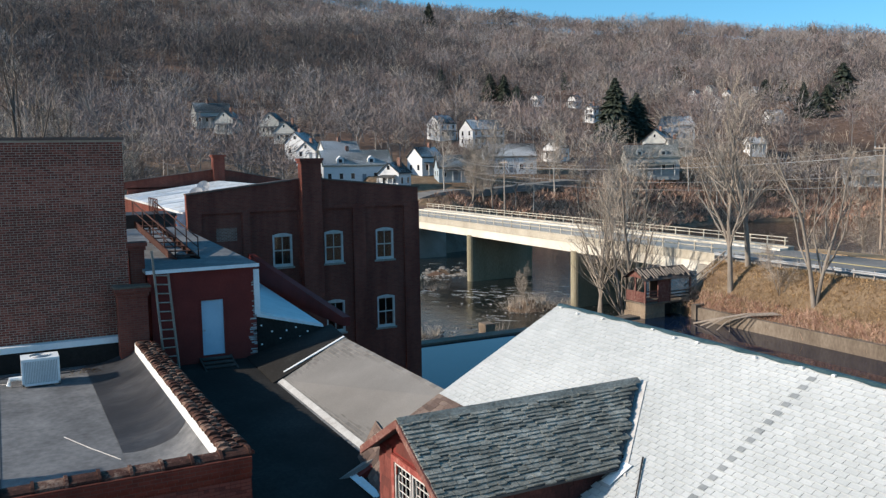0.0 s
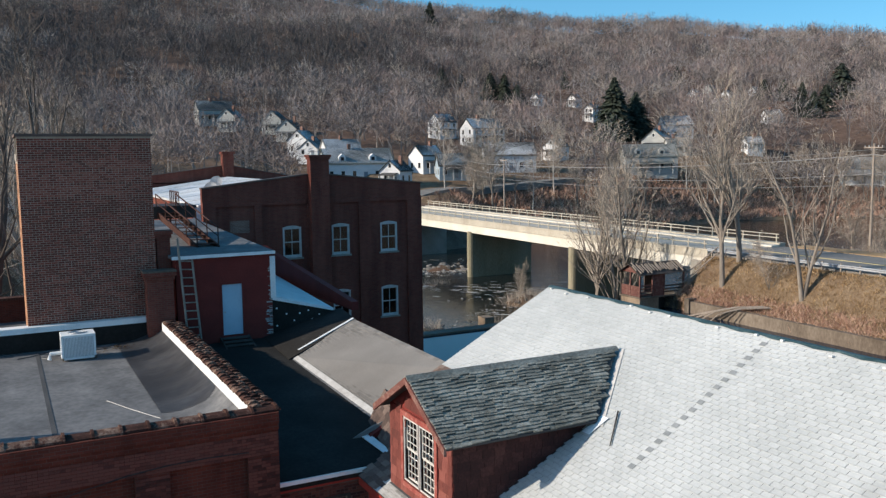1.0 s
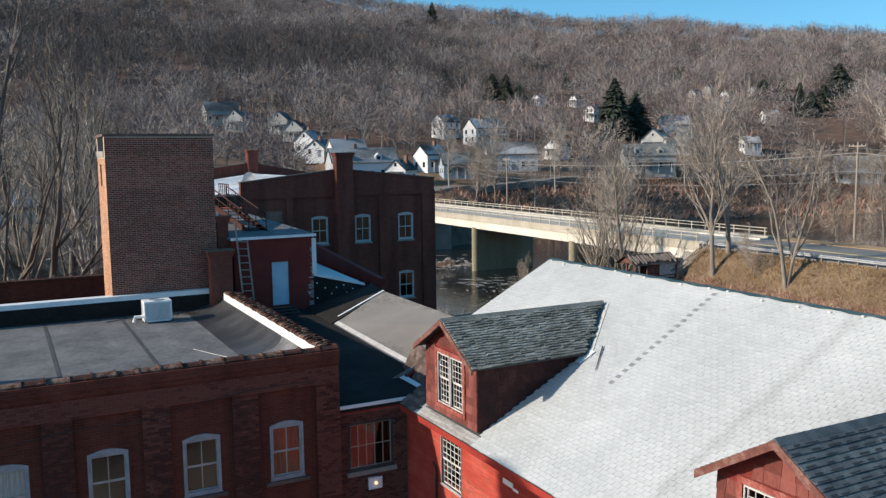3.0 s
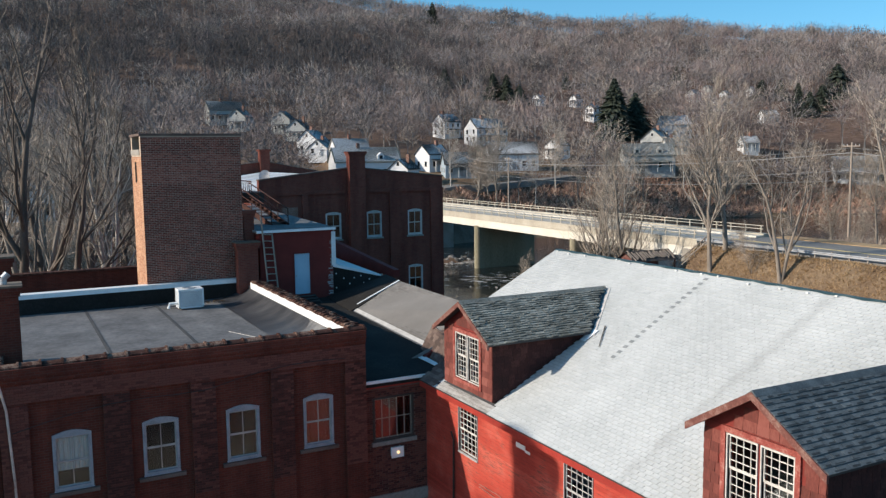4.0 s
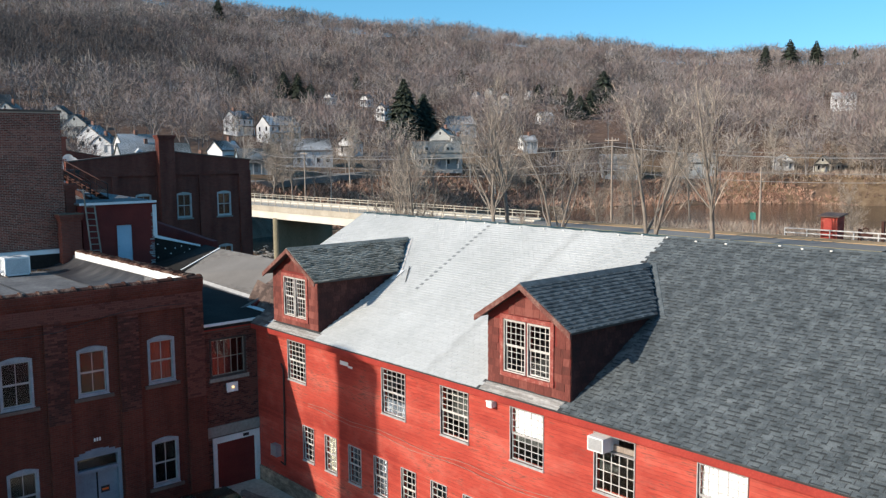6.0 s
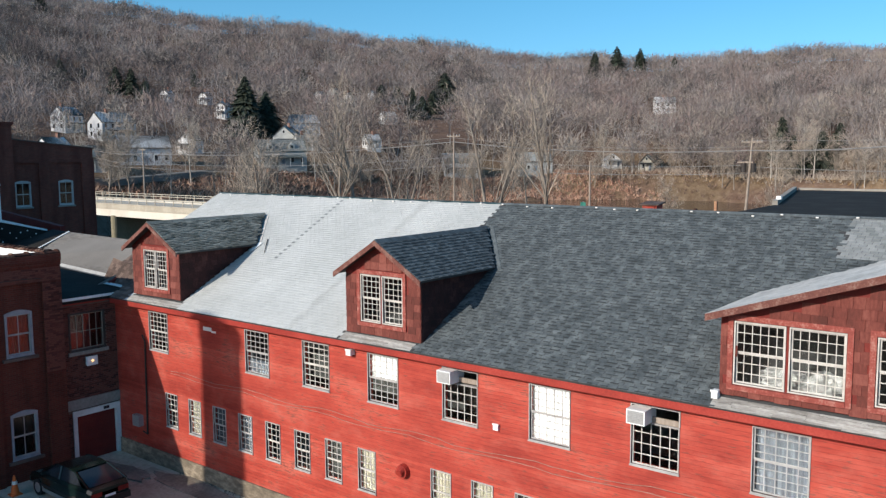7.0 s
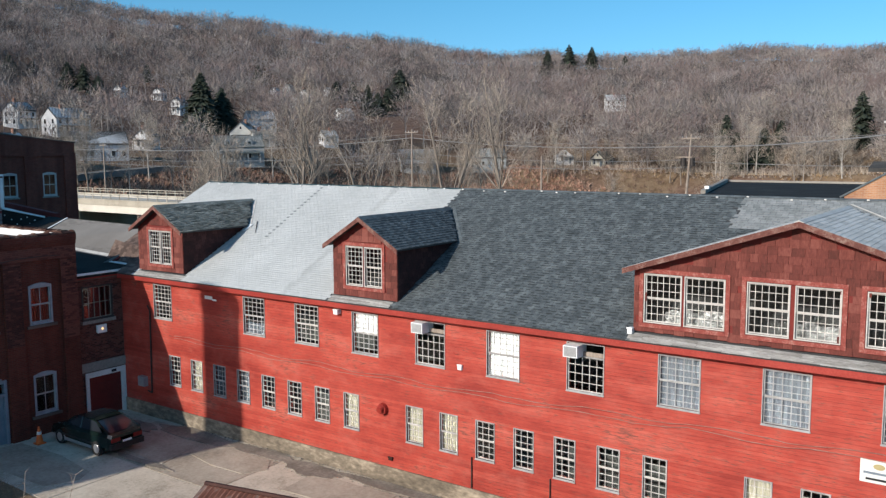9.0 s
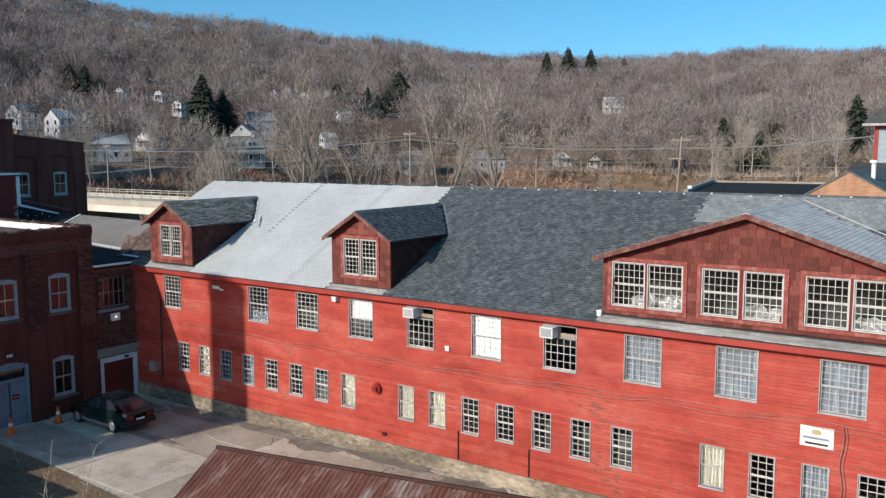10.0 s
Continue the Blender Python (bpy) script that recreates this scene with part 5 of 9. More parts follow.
    for i, (a, b, c, d) in enumerate(wins):
        w = window(brick_mill, E_A, a + 0.08, b - 0.08, c + 0.08, d - 0.06, 2, 2, M_BLUEFRAME, trim=0.08, arch=0.11, deep=0.14, bar=0.025, sash_mat=M_GREYWOOD, pane_mat=M_DUSTY,
                   behind=M_CURTAIN if i == 0 else (M_REDBLIND if i == 3 else None), cover=(0.3, 1) if i == 0 else (0, 1))
        part("stone_sill", Geo(E_A).box(a - 0.15, b + 0.15, 0.0, 0.1, c - 0.16, c - 0.05), M_MORTARDARK, brick_mill)
    # added backing and floor, near-black in place of indoor shade
    part("partition", Geo().box(-2.9, -2.8, A_Y0 + 0.4, A_Y1 - 0.5, YARD_Z, 6.6).box(-2.8, -1.45, A_Y0 + 0.4, A_Y1 - 0.5, 2.9, 3.1), M_ROOMSHADE, brick_mill, "backing painted near-black for the unlit rooms")
    # tiles along both parapets
    my, mx = coping_mesh("y"), coping_mesh("x", 0.3, 0.125)
    for k in range(19):
        piece("coping_tile", my, wall, (A_X - 0.08, A_Y0 + 0.3 + k * 0.575, A_TOP + 0.05 + 0.012 * math.sin(k * 2.1)))
    for k in range(41):
        for s in (0, 1, 2):
            piece("coping_tile", mx, wall, (-1.2 - k * 0.295 - 0.1 * (s % 2), A_Y1 - 0.43 + s * 0.21, A_TOP + 0.1 - 0.04 * s + 0.016 * math.sin(k * 1.7 + 2.1 * s)))
    # double door with its transom light
    d = part("door", Geo(E_A).box(-7.27, -6.56, -0.2, -0.14, YARD_Z, 1.2).box(-6.5, -5.78, -0.2, -0.14, YARD_Z, 1.2), M_GREYDOOR, brick_mill, "slate-blue double door")
    fr = Geo(E_A).box(-7.35, -7.24, -0.22, 0.02, YARD_Z, 1.85).box(-5.81, -5.7, -0.22, 0.02, YARD_Z, 1.85).box(-7.24, -5.81, -0.22, 0.0, 1.2, 1.32).box(-7.24, -5.81, -0.22, 0.0, 1.75, 1.85)
    for i in range(8):
        fr.box(-7.35 + i * 0.206, -7.144 + i * 0.206, -0.2, 0.02, 1.85, 1.86 + 0.2 * math.sin(math.pi * (i + 0.5) / 8))
    part("door_frame", fr, M_GREYDOOR, d)
    part("pane", Geo(E_A).box(-7.24, -5.81, -0.15, -0.14, 1.32, 1.75), M_GLASS, d)
    sg = part("sign_plate", Geo(E_A).box(-6.42, -6.12, -0.14, -0.125, 0.35, 0.58), M_BLACK, d)
    part("bar", Geo(E_A).box(-6.38, -6.16, -0.125, -0.12, 0.43, 0.5), M_ORANGE, sg)
    for i in range(3):
        part("bar", Geo(E_A).box(-6.62 + i * 0.09, -6.56 + i * 0.09, 0.0, 0.012, 2.32, 2.44), M_WHITE, d)
    # the range to the south, its parapet a little lower
    s = part("south_wall", Geo(face_east(-1.2)).wall(-30, A_Y0 - 0.02, YARD_Z, 7.6, 0.4, [(-14.65, -13.6, 4.6, 6.15), (-14.65, -13.6, 0.5, 2.05)]), M_BRICK, brick_mill)
    part("south_roof", Geo().box(-14.5, -1.6, -30, A_Y0 - 0.02, 6.7, 6.95), M_GREYROOF, brick_mill)
    part("south_parapet", Geo().box(-14.9, -14.5, -30, A_Y0, YARD_Z, 7.7), M_BRICK, brick_mill)
    part("party_wall", Geo().box(-14.42, -4.0, A_Y0 - 0.35, A_Y0 - 0.02, 6.5, 7.0).box(-4.0, -1.4, A_Y0 - 0.35, A_Y0 - 0.02, 6.5, 7.6), M_BRICK, brick_mill)
    part("white_flashing", Geo().box(-14.95, -14.42, -30, -13.7, 7.62, 7.8), M_METALWHITE, brick_mill)
    part("upstand", Geo().box(-14.5, -14.42, -30, A_Y0 - 0.35, 6.95, 7.62), M_COVE, brick_mill, "black membrane turned up the parapet")
    for k in range(5):
        for o in (0.06, 0.3, 0.54):
            piece("coping_tile", mx, s, (-1.45 - k * 0.3, A_Y0 - 0.45 + o, 7.72 + 0.015 * math.sin(k * 1.9 + 3 * o)))
    for k in range(14):
        piece("coping_tile", my, s, (-1.33, A_Y0 - 0.5 - k * 0.575, 7.66))
    for v0, v1 in ((4.6, 6.15), (0.5, 2.05)):
        window(brick_mill, face_east(-1.2), -14.59, -13.66, v0 + 0.06, v1 - 0.06, 3, 4, M_DARKWOOD, trim=0.06, arch=0.13, behind=M_CURTAIN, cover=(0.4, 1), sash_mat=M_GREYWOOD, pane_mat=M_DUSTY)
    part("downspout", Geo().rod([(-0.82, A_Y0 + 0.35, YARD_Z), (-0.82, A_Y0 + 0.3, 4.5), (-0.8, A_Y0 + 0.2, 6.6), (-0.72, A_Y0 + 0.08, 7.2), (-0.7, A_Y0 + 0.02, 7.55), (-0.9, A_Y0, 7.72)], 0.035, 8), M_SPOUT, brick_mill, "pale rust-streaked downspout")
    part("wire", Geo().rod([(-0.86, -13.0 + 0.9 * i, 5.9 + 0.08 * i + 0.25 * abs(math.sin(i * 0.55))) for i in range(12)], 0.012, 5), M_PIPE, brick_mill)


M_REDBLIND = surf("red_blind", (0.2, 0.03, 0.02), (0.36, 0.05, 0.03), (0.45, 0.09, 0.05), 0.8, 2.5, 18, 0.2)
build_brick_mill()
chimney("chimney", -14.45, -13.95, -3.3, -2.35, 6.9, 9.5, M_BRICKRED, "square brick chimney rising from the roof parapet")
chimney("chimney", -3.5, -2.75, -13.32, -12.58, 6.9, 9.75, M_BRICK, "stubby brick chimney beside the clay coping")
chimney("chimney", -5.6, -4.9, -13.6, -12.7, 6.9, 10.4, M_BRICK, "taller brick chimney behind the front one")
fl = thing("flue_pipe", (-3.1, -12.95, 9.81), "galvanised flue pipe on the chimney", "flue")
part("pipe", Geo().tube((-3.1, -12.95, 9.81), (-3.1, -12.95, 10.0), 0.1, sides=12).tube((-3.1, -12.95, 10.0), (-3.1, -12.82, 10.13), 0.1, sides=12), M_STEEL, fl)


def condenser():
    x0, x1, y0, y1, z0, z1 = -13.0, -12.25, -6.3, -5.3, 7.05, 7.83
    t = thing("air_conditioner", (-12.6, -5.8, 6.95), "white rooftop condenser unit on the flat roof", "air conditioner")
    part("body", Geo().box(x0 + 0.03, x1 - 0.03, y0 + 0.03, y1 - 0.03, z0, z1 - 0.03), M_STEEL, t)
    g = Geo()
    for i in range(22):
        y = y0 + 0.03 + i * (y1 - y0 - 0.06) / 21
        g.box(x1 - 0.03, x1, y - 0.012, y + 0.012, z0 + 0.04, z1 - 0.08)
        x = x0 + 0.03 + i * (x1 - x0 - 0.06) / 21
        g.box(x - 0.01, x + 0.01, y0, y0 + 0.03, z0 + 0.04, z1 - 0.08)
    part("louvre", g, M_METALWHITE, t, kind="stuff")
    fr = Geo()
    for x, y in ((x0, y0), (x1, y0), (x0, y1), (x1, y1)):
        fr.box(x - 0.03, x + 0.03, y - 0.03, y + 0.03, z0 - 0.04, z1 - 0.06)
    fr.box(x0 - 0.03, x1 + 0.03, y0 - 0.03, y1 + 0.03, z1 - 0.08, z1).box(x0 - 0.03, x1 + 0.03, y0 - 0.03, y1 + 0.03, z0 - 0.04, z0 + 0.03)
    part("frame", fr, M_METALWHITE, t)
    fan = Geo()
    cx, cy = (x0 + x1) / 2, (y0 + y1) / 2
    for r in (0.08, 0.15, 0.22, 0.29):
        pts = [(cx + r * math.cos(a * 0.314), cy + r * math.sin(a * 0.314), z1 + 0.012) for a in range(21)]
        fan.rod(pts, 0.012, 4)
    part("fan_grille", fan, M_STEEL, t, "round fan grille")
    part("base", Geo().box(x0 + 0.05, x1 - 0.05, y0 + 0.05, y0 + 0.15, 6.95, 7.05).box(x0 + 0.05, x1 - 0.05, y1 - 0.15, y1 - 0.05, 6.95, 7.05), M_OLDWOOD, t)
    part("pipe", Geo().rod([(-12.6, y0, 7.2), (-12.6, y0 - 0.35, 7.2), (-12.6, y0 - 0.4, 7.0)], 0.07, 8), M_METALWHITE, t, "white pipe elbow")


condenser()

# ---- the link between both mills ----
link = thing("link_building", (-7, -1.2, YARD_Z), "narrow brick link with black membrane roof", "building")
E_L = face_east(-1.2)


def build_link():
    holes = [(-2.0, -0.52, 3.75, 5.2), (-2.02, -0.05, YARD_Z, 1.25)]
    w = part("wall", Geo(E_L).wall(A_Y1, 0.15, YARD_Z, 5.6, 0.3, holes), M_MORTARDARK, link, "dark brick end wall")
    brick_skin(w, E_L, A_Y1 + 0.02, -0.02, 1.78, 5.58, M_BRICKDARK, holes, 110, 3.4, seed=7, proud=0.01)
    brick_skin(w, E_L, A_Y1 + 0.02, -2.07, YARD_Z, 1.3, M_BRICKDARK, (), seed=8, proud=0.01)
    part("fascia", Geo(E_L).box(A_Y1, 0.15, 0.0, 0.12, 5.6, 5.8), M_REDTRIM, link, "red eaves board")
    part("drip_edge", Geo(E_L).box(A_Y1, 0.12, 0.12, 0.17, 5.78, 5.88), M_METALWHITE, link, "white metal drip edge")
    part("roof", Geo().slab((-1.05, A_Y1 - 0.02, 5.86), (-1.05, 2.6, 5.86), (-14.3, 2.6, 6.6), (-14.3, A_Y1 - 0.02, 6.6), 0.2), M_MEMBRANE, link, "black membrane roof")
    win = window(link, E_L, -1.96, -0.56, 3.77, 5.18, 5, 2, M_DARKWOOD, sash=False, bar=0.03, sash_mat=M_OLDWOOD)
    part("board", Geo(E_L).box(-1.96, -1.12, -0.14, -0.09, 3.77, 5.18), M_DARKRED, win, "red board behind the glass")
    part("stone_sill", Geo(E_L).box(-2.1, -0.42, 0.0, 0.1, 3.55, 3.69), M_CONC, link)
    part("lintel", Geo(E_L).box(-2.36, 0.0, 0.0, 0.06, 1.36, 1.76), M_CONC, link, "rough stone lintel")
    d = part("garage_door", Geo(E_L).box(-1.88, -0.18, -0.2, -0.12, YARD_Z, 1.06), M_DARKRED, link, "dark red garage door")
    g = Geo(E_L)
    for k in range(1, 5):
        z = YARD_Z + k * 0.382
        g.box(-1.87, -0.19, -0.125, -0.112, z - 0.012, z + 0.012)
    part("panel_joint", g, M_DARKRED, d)
    part("door_casing", Geo(E_L).box(-2.05, -1.88, -0.2, 0.04, YARD_Z, 1.06).box(-0.18, -0.01, -0.2, 0.04, YARD_Z, 1.06).box(-2.05, -0.01, -0.2, 0.04, 1.06, 1.3), M_WHITE, d, "white door casing")
    part("number_plate", Geo(E_L).box(-0.75, -0.5, 0.04, 0.05, 1.12, 1.24), M_BLACK, d)


build_link()
lamp = thing("wall_lamp", (-1.1, -1.2, 3.2), "white floodlight with glowing bulb above garage door", "lamp")
part("housing", Geo(E_L).box(-1.4, -1.02, 0.02, 0.16, 3.1, 3.42).box(-1.44, -0.98, 0.16, 0.2, 3.08, 3.45), M_METALWHITE, lamp)
m_bulb, _nt, _b = shader("warm_bulb")
_b.inputs["Emission Color"].default_value = (1, 0.62, 0.25, 1)
_b.inputs["Emission Strength"].default_value = 0.9
part("bulb", Geo(E_L).tube((-1.2, 0.2, 3.27), (-1.2, 0.24, 3.27), 0.05, sides=10), m_bulb, lamp, "glowing warm bulb")


# ---- the lower brown roof beside the link ----
tan = thing("rear_building", (-8, 4, YARD_Z), "low range with brown shingle roof beside the mill", "building")


def build_tan():
    part("wall", Geo().box(-13.9, -3.2, 2.6, 4.6, YARD_Z, 6.0), M_DARKRED, tan)
    a, b = Vector((-10.95, 1.3, 6.47)), Vector((-3.9, 1.6, 6.09))
    d, c = Vector((-11.7, 3.8, 7.49)), Vector((-3.35, 3.95, 7.34))
    part("roof", Geo().slab(tuple(a), tuple(b), tuple(c), tuple(d), 0.1).slab(tuple(d), tuple(c), (-3.35, 4.5, 6.0), (-11.7, 4.4, 6.1), 0.1).slab(tuple(b), (-3.0, 0.3, 5.98), (-3.0, 3.9, 7.31), tuple(c), 0.1), M_TANROOF, tan, "brown-grey shingle slope")
    right, up = (b - a).normalized(), (d - a)
    up = (up - right * up.dot(right)).normalized()
    sg, rng = Geo(), random.Random(31)
    for j in range(19):
        v0, v1 = j / 19, min((j + 1.1) / 19, 1.0)
        u = -rng.random() * 0.035
        while u < 1:
            u0, u1 = max(u, 0.0) + 0.0006, min(u + 0.036, 1.0) - 0.0006
            u += 0.036
            if u1 - u0 < 0.004:
                continue
            q = [a.lerp(b, s).lerp(d.lerp(c, s), t) for s, t in ((u0, v0), (u1, v0), (u1, v1), (u0, v1))]
            k = Vector((0, 0, 0.016 + rng.uniform(0, 0.008)))
            sg.add([tuple(q[0]), tuple(q[1]), tuple(q[0] + k), tuple(q[1] + k), tuple(q[2] + k * 0.3), tuple(q[3] + k * 0.3)], ((0, 1, 3, 2), (2, 3, 4, 5), (0, 2, 5), (1, 4, 3)))
    part("shingles", sg, M_TANROOF, tan, kind="stuff")
    n = right.cross(up)
    part("edge_flashing", Geo().slab(tuple(a - up * 0.14 + n * 0.02), tuple(b - up * 0.14 + n * 0.02), tuple(b + up * 0.06 + n * 0.03), tuple(a + up * 0.06 + n * 0.03), 0.03), M_GREYWHITE, tan, "white metal eaves strip")
    part("felt_strip", Geo().slab(tuple(a - up * 0.62 + n * 0.01 - right * 0.2), tuple(b - up * 0.5 + n * 0.01), tuple(b - up * 0.1 + n * 0.012), tuple(a - up * 0.1 + n * 0.012 - right * 0.1), 0.012), M_GREYROOF, tan, "grey felt strip below the eaves flashing")
    e = a - right * 0.45 + up * 0.25
    part("edge_flashing", Geo().slab(tuple(e + n * 0.06), tuple(e + right * 0.1 + n * 0.06), tuple(d + right * 0.1 + n * 0.06), tuple(d + n * 0.06), 0.03), M_METALWHITE, tan)
    part("black_slope", Geo().slab((-14.3, 1.0, 6.62), (-10.9, 1.0, 6.44), (-11.6, 3.9, 7.47), (-14.4, 4.3, 7.45), 0.08), M_MEMBRANE, tan, "black membrane slope")
    part("step_flashing", Geo().slab((-3.1, 0.55, 6.0), (-1.55, 0.62, 5.95), (-1.55, 0.82, 5.97), (-3.1, 0.8, 6.02), 0.02), M_METALWHITE, tan)


build_tan()

# ---- tower ----
tower = thing("brick_tower", (-16.2, -5, 2.0), "square brick stair tower above the flat roof", "tower")


def build_tower():
    x0, x1, y0, y1, top = -17.7, -14.76, -7.22, -2.8, 14.45
    w = part("wall", Geo().box(x0, x1, y0, y1, 2, 13.6), M_MORTAR, tower, "brick tower wall with pale joints")
    for c in ((x1 - 0.35, x1, y0, y1), (x0, x1 - 0.35, y1 - 0.3, y1), (x0, x0 + 0.3, y0, y1 - 0.3)):
        part("upper_wall", Geo().box(*c, 13.6, top), M_MORTAR, tower)
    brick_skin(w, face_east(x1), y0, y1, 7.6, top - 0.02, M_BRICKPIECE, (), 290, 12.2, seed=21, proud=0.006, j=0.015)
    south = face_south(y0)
    # sunny south face: sunlight painted in as paler, more orange bricks
    brick_skin(w, south, x0, x1, 6.9, 13.6, M_BRICKSUN, [(-16.75, -16.2, 12.35, 13.3)], seed=22, proud=0.006, j=0.015)
    # slot and opening are near-black panels, their inner shade painted
    part("slot", Geo(south).box(-16.75, -16.2, -0.02, 0.004, 12.35, 13.3), M_ROOMSHADE, tower, "near-black panel for the slot window")
    part("parapet", Geo(south).box(x0, x1 - 0.36, -0.12, 0.03, 13.6, 13.85), M_CONC, tower)
    part("dark_opening", Geo(south).box(x0 + 0.1, x1 - 0.4, -0.5, -0.4, 13.85, top), M_ROOMSHADE, tower)
    part("coping", Geo().box(x0 - 0.06, x1 + 0.06, y0 - 0.06, y1 + 0.06, top, top + 0.1), M_MORTARDARK, tower)
    k = Geo()
    for i in range(8):
        k.box(x1 - 0.1, x1 + 0.08, y0 + 0.25 + i * 0.56, y0 + 0.31 + i * 0.56, top + 0.1, top + 0.13)
    part("coping_joint", k, M_MORTARDARK, tower)


M_BRICKSUN = surf("sunlit_tower_bricks", (0.3, 0.13, 0.07), (0.42, 0.2, 0.11), (0.52, 0.3, 0.18), 0.88, 0.6, 30, 0.3, island=0.4)
build_tower()
chimney("chimney", -15.2, -14.85, -2.74, -2.25, 8, 10.95, M_BRICKRED, "slim brick chimney against the tower", False)
west_roof = thing("west_building", (-21, -12, YARD_Z), "low brick range with parapet behind the tower", "building")
part("wall", Geo().box(-24, -23.6, -16, -3, YARD_Z, 7.5).box(-23.6, -15, -3.4, -3, YARD_Z, 6.6), M_BRICK, west_roof)
part("roof", Geo().box(-23.6, -15, -16, -3.4, 6.3, 6.5), M_GREYROOF, west_roof)
part("parapet_cap", Geo().box(-24.1, -23.5, -16, -2.9, 7.5, 7.6), M_TILE, west_roof)

# ---- red penthouse ----
penthouse = thing("roof_penthouse", (-16, -0.4, 6.4), "red penthouse with pale blue door on the roof", "penthouse")
E_P = face_east(-14.22)


def build_penthouse():
    part("wall", Geo(E_P).wall(-2.2, 1.42, 6.3, 9.93, 0.2, [(-0.57, 0.28, 6.83, 8.86)]), M_DARKRED, penthouse, "dark red boarded front")
    part("wall", Geo().box(-29.3, -14.42, 1.22, 1.42, 6.0, 9.93).box(-29.3, -14.42, -2.2, -2.0, 6.0, 9.93), M_DARKRED, penthouse)
    rng = random.Random(3)
    pl = Geo(E_P)
    for i in range(60):
        z = 6.7 + rng.random() * 2.7
        w = rng.uniform(0.03, 0.3) * (1 if z < 8 else 0.5)
        pl.box(1.41 - w, 1.41, 0.0, 0.006, z, z + rng.uniform(0.015, 0.06))
    part("flaked_paint", pl, M_GREYWOOD, penthouse, "flaked pale paint", kind="stuff")
    part("corner_flashing", Geo(E_P).box(1.36, 1.56, 0.0, 0.05, 8.15, 9.8), M_METALWHITE, penthouse, "white corner flashing")
    part("roof", Geo().slab((-14.1, -2.35, 10.0), (-14.1, 1.55, 10.0), (-29.3, 1.55, 10.35), (-29.3, -2.35, 10.35), 0.1), M_GREYROOF, penthouse)
    part("roof_edge", Geo(E_P).box(-2.35, 1.55, 0.1, 0.15, 9.9, 10.02), M_METALWHITE, penthouse, "white metal roof edge")
    d = part("door", Geo(E_P).box(-0.53, 0.24, -0.1, -0.04, 6.85, 8.82), M_BLUEDOOR, penthouse, "pale blue door")
    part("door_frame", Geo(E_P).box(-0.6, -0.53, -0.1, 0.02, 6.83, 8.9).box(0.24, 0.31, -0.1, 0.02, 6.83, 8.9).box(-0.53, 0.24, -0.1, 0.02, 8.82, 8.9), M_DARKRED, d)
    part("handle", Geo(E_P).tube((-0.45, -0.04, 7.75), (-0.45, 0.03, 7.75), 0.03), M_STEEL, d)


build_penthouse()
steps = thing("wooden_steps", (-13.9, -0.1, 6.4), "short dark wooden steps below the blue door", "steps")
for i in range(4):
    part("tread", Geo().box(-14.2 + 0.28 * i, -13.86 + 0.28 * i, -0.62, 0.4, 6.78 - i * 0.085 - 0.04, 6.78 - i * 0.085), M_DARKWOOD, steps)
for y in (-0.68, 0.4):
    part("stringer", Geo().prism([(-14.2, 6.8), (-13.0, 6.5), (-13.0, 6.4), (-14.2, 6.5)], "y", y, y + 0.05), M_DARKWOOD, steps)
ladder = thing("ladder", (-13.9, -1.75, 6.5), "grey wooden ladder leaning on the red wall", "ladder")
LA, LB = (Vector((-13.75, -1.92, 6.5)), Vector((-14.12, -2.12, 10.7))), (Vector((-13.75, -1.45, 6.5)), Vector((-14.12, -1.62, 9.95)))
for p, q in (LA, LB):
    part("rail", Geo().tube(tuple(p), tuple(q), 0.045, sides=6), M_OLDWOOD, ladder)
for i in range(11):
    t = 0.06 + i * 0.074
    part("rung", Geo().tube(tuple(LA[0].lerp(LA[1], t)), tuple(LB[0].lerp(LB[1], t * 1.2)), 0.025, sides=6), M_OLDWOOD, ladder)
black_wall = solo("parapet_wall", Geo().prism([(1.42, 6.3), (4.3, 6.3), (4.3, 7.3), (3.85, 7.46), (1.42, 8.12)], "x", -14.5, -14.3), M_MEMBRANE, "black membrane-covered wall with pale nail caps", "wall", "structure")
for y, z in ((1.8, 6.5), (2.2, 6.7), (2.65, 6.91), (3.05, 7.13), (1.99, 7.44), (2.54, 7.42), (3.35, 7.3), (1.6, 7.0), (2.3, 7.15), (1.6, 7.7), (2.9, 7.5), (3.6, 7.15)):
    part("nail_cap", Geo().tube((-14.3, y, z), (-14.28, y, z), 0.035, sides=8), M_METALWHITE, black_wall)
solo("wall_flashing", Geo().prism([(1.42, 8.06), (3.95, 7.4), (3.95, 7.5), (1.42, 8.17)], "x", -14.55, -14.24), M_METALWHITE, "white metal flashing over the black wall", "flashing", "structure")
solo("lean_to_roof", Geo().slab((-14.5, 1.45, 8.22), (-14.5, 4.0, 7.48), (-29.3, 5.2, 7.4), (-29.3, 1.45, 8.55), 0.1), M_METALWHITE, "pale metal lean-to roof behind the black wall", "roof", "structure")
solo("lean_to_wall", Geo().prism([(-28.9, 8.72), (-14.9, 7.55), (-14.9, 7.2), (-28.9, 7.0)], "y", 5.0, 5.3), M_DARKRED, "dark red boarded wall with sloping top", "wall", "structure")


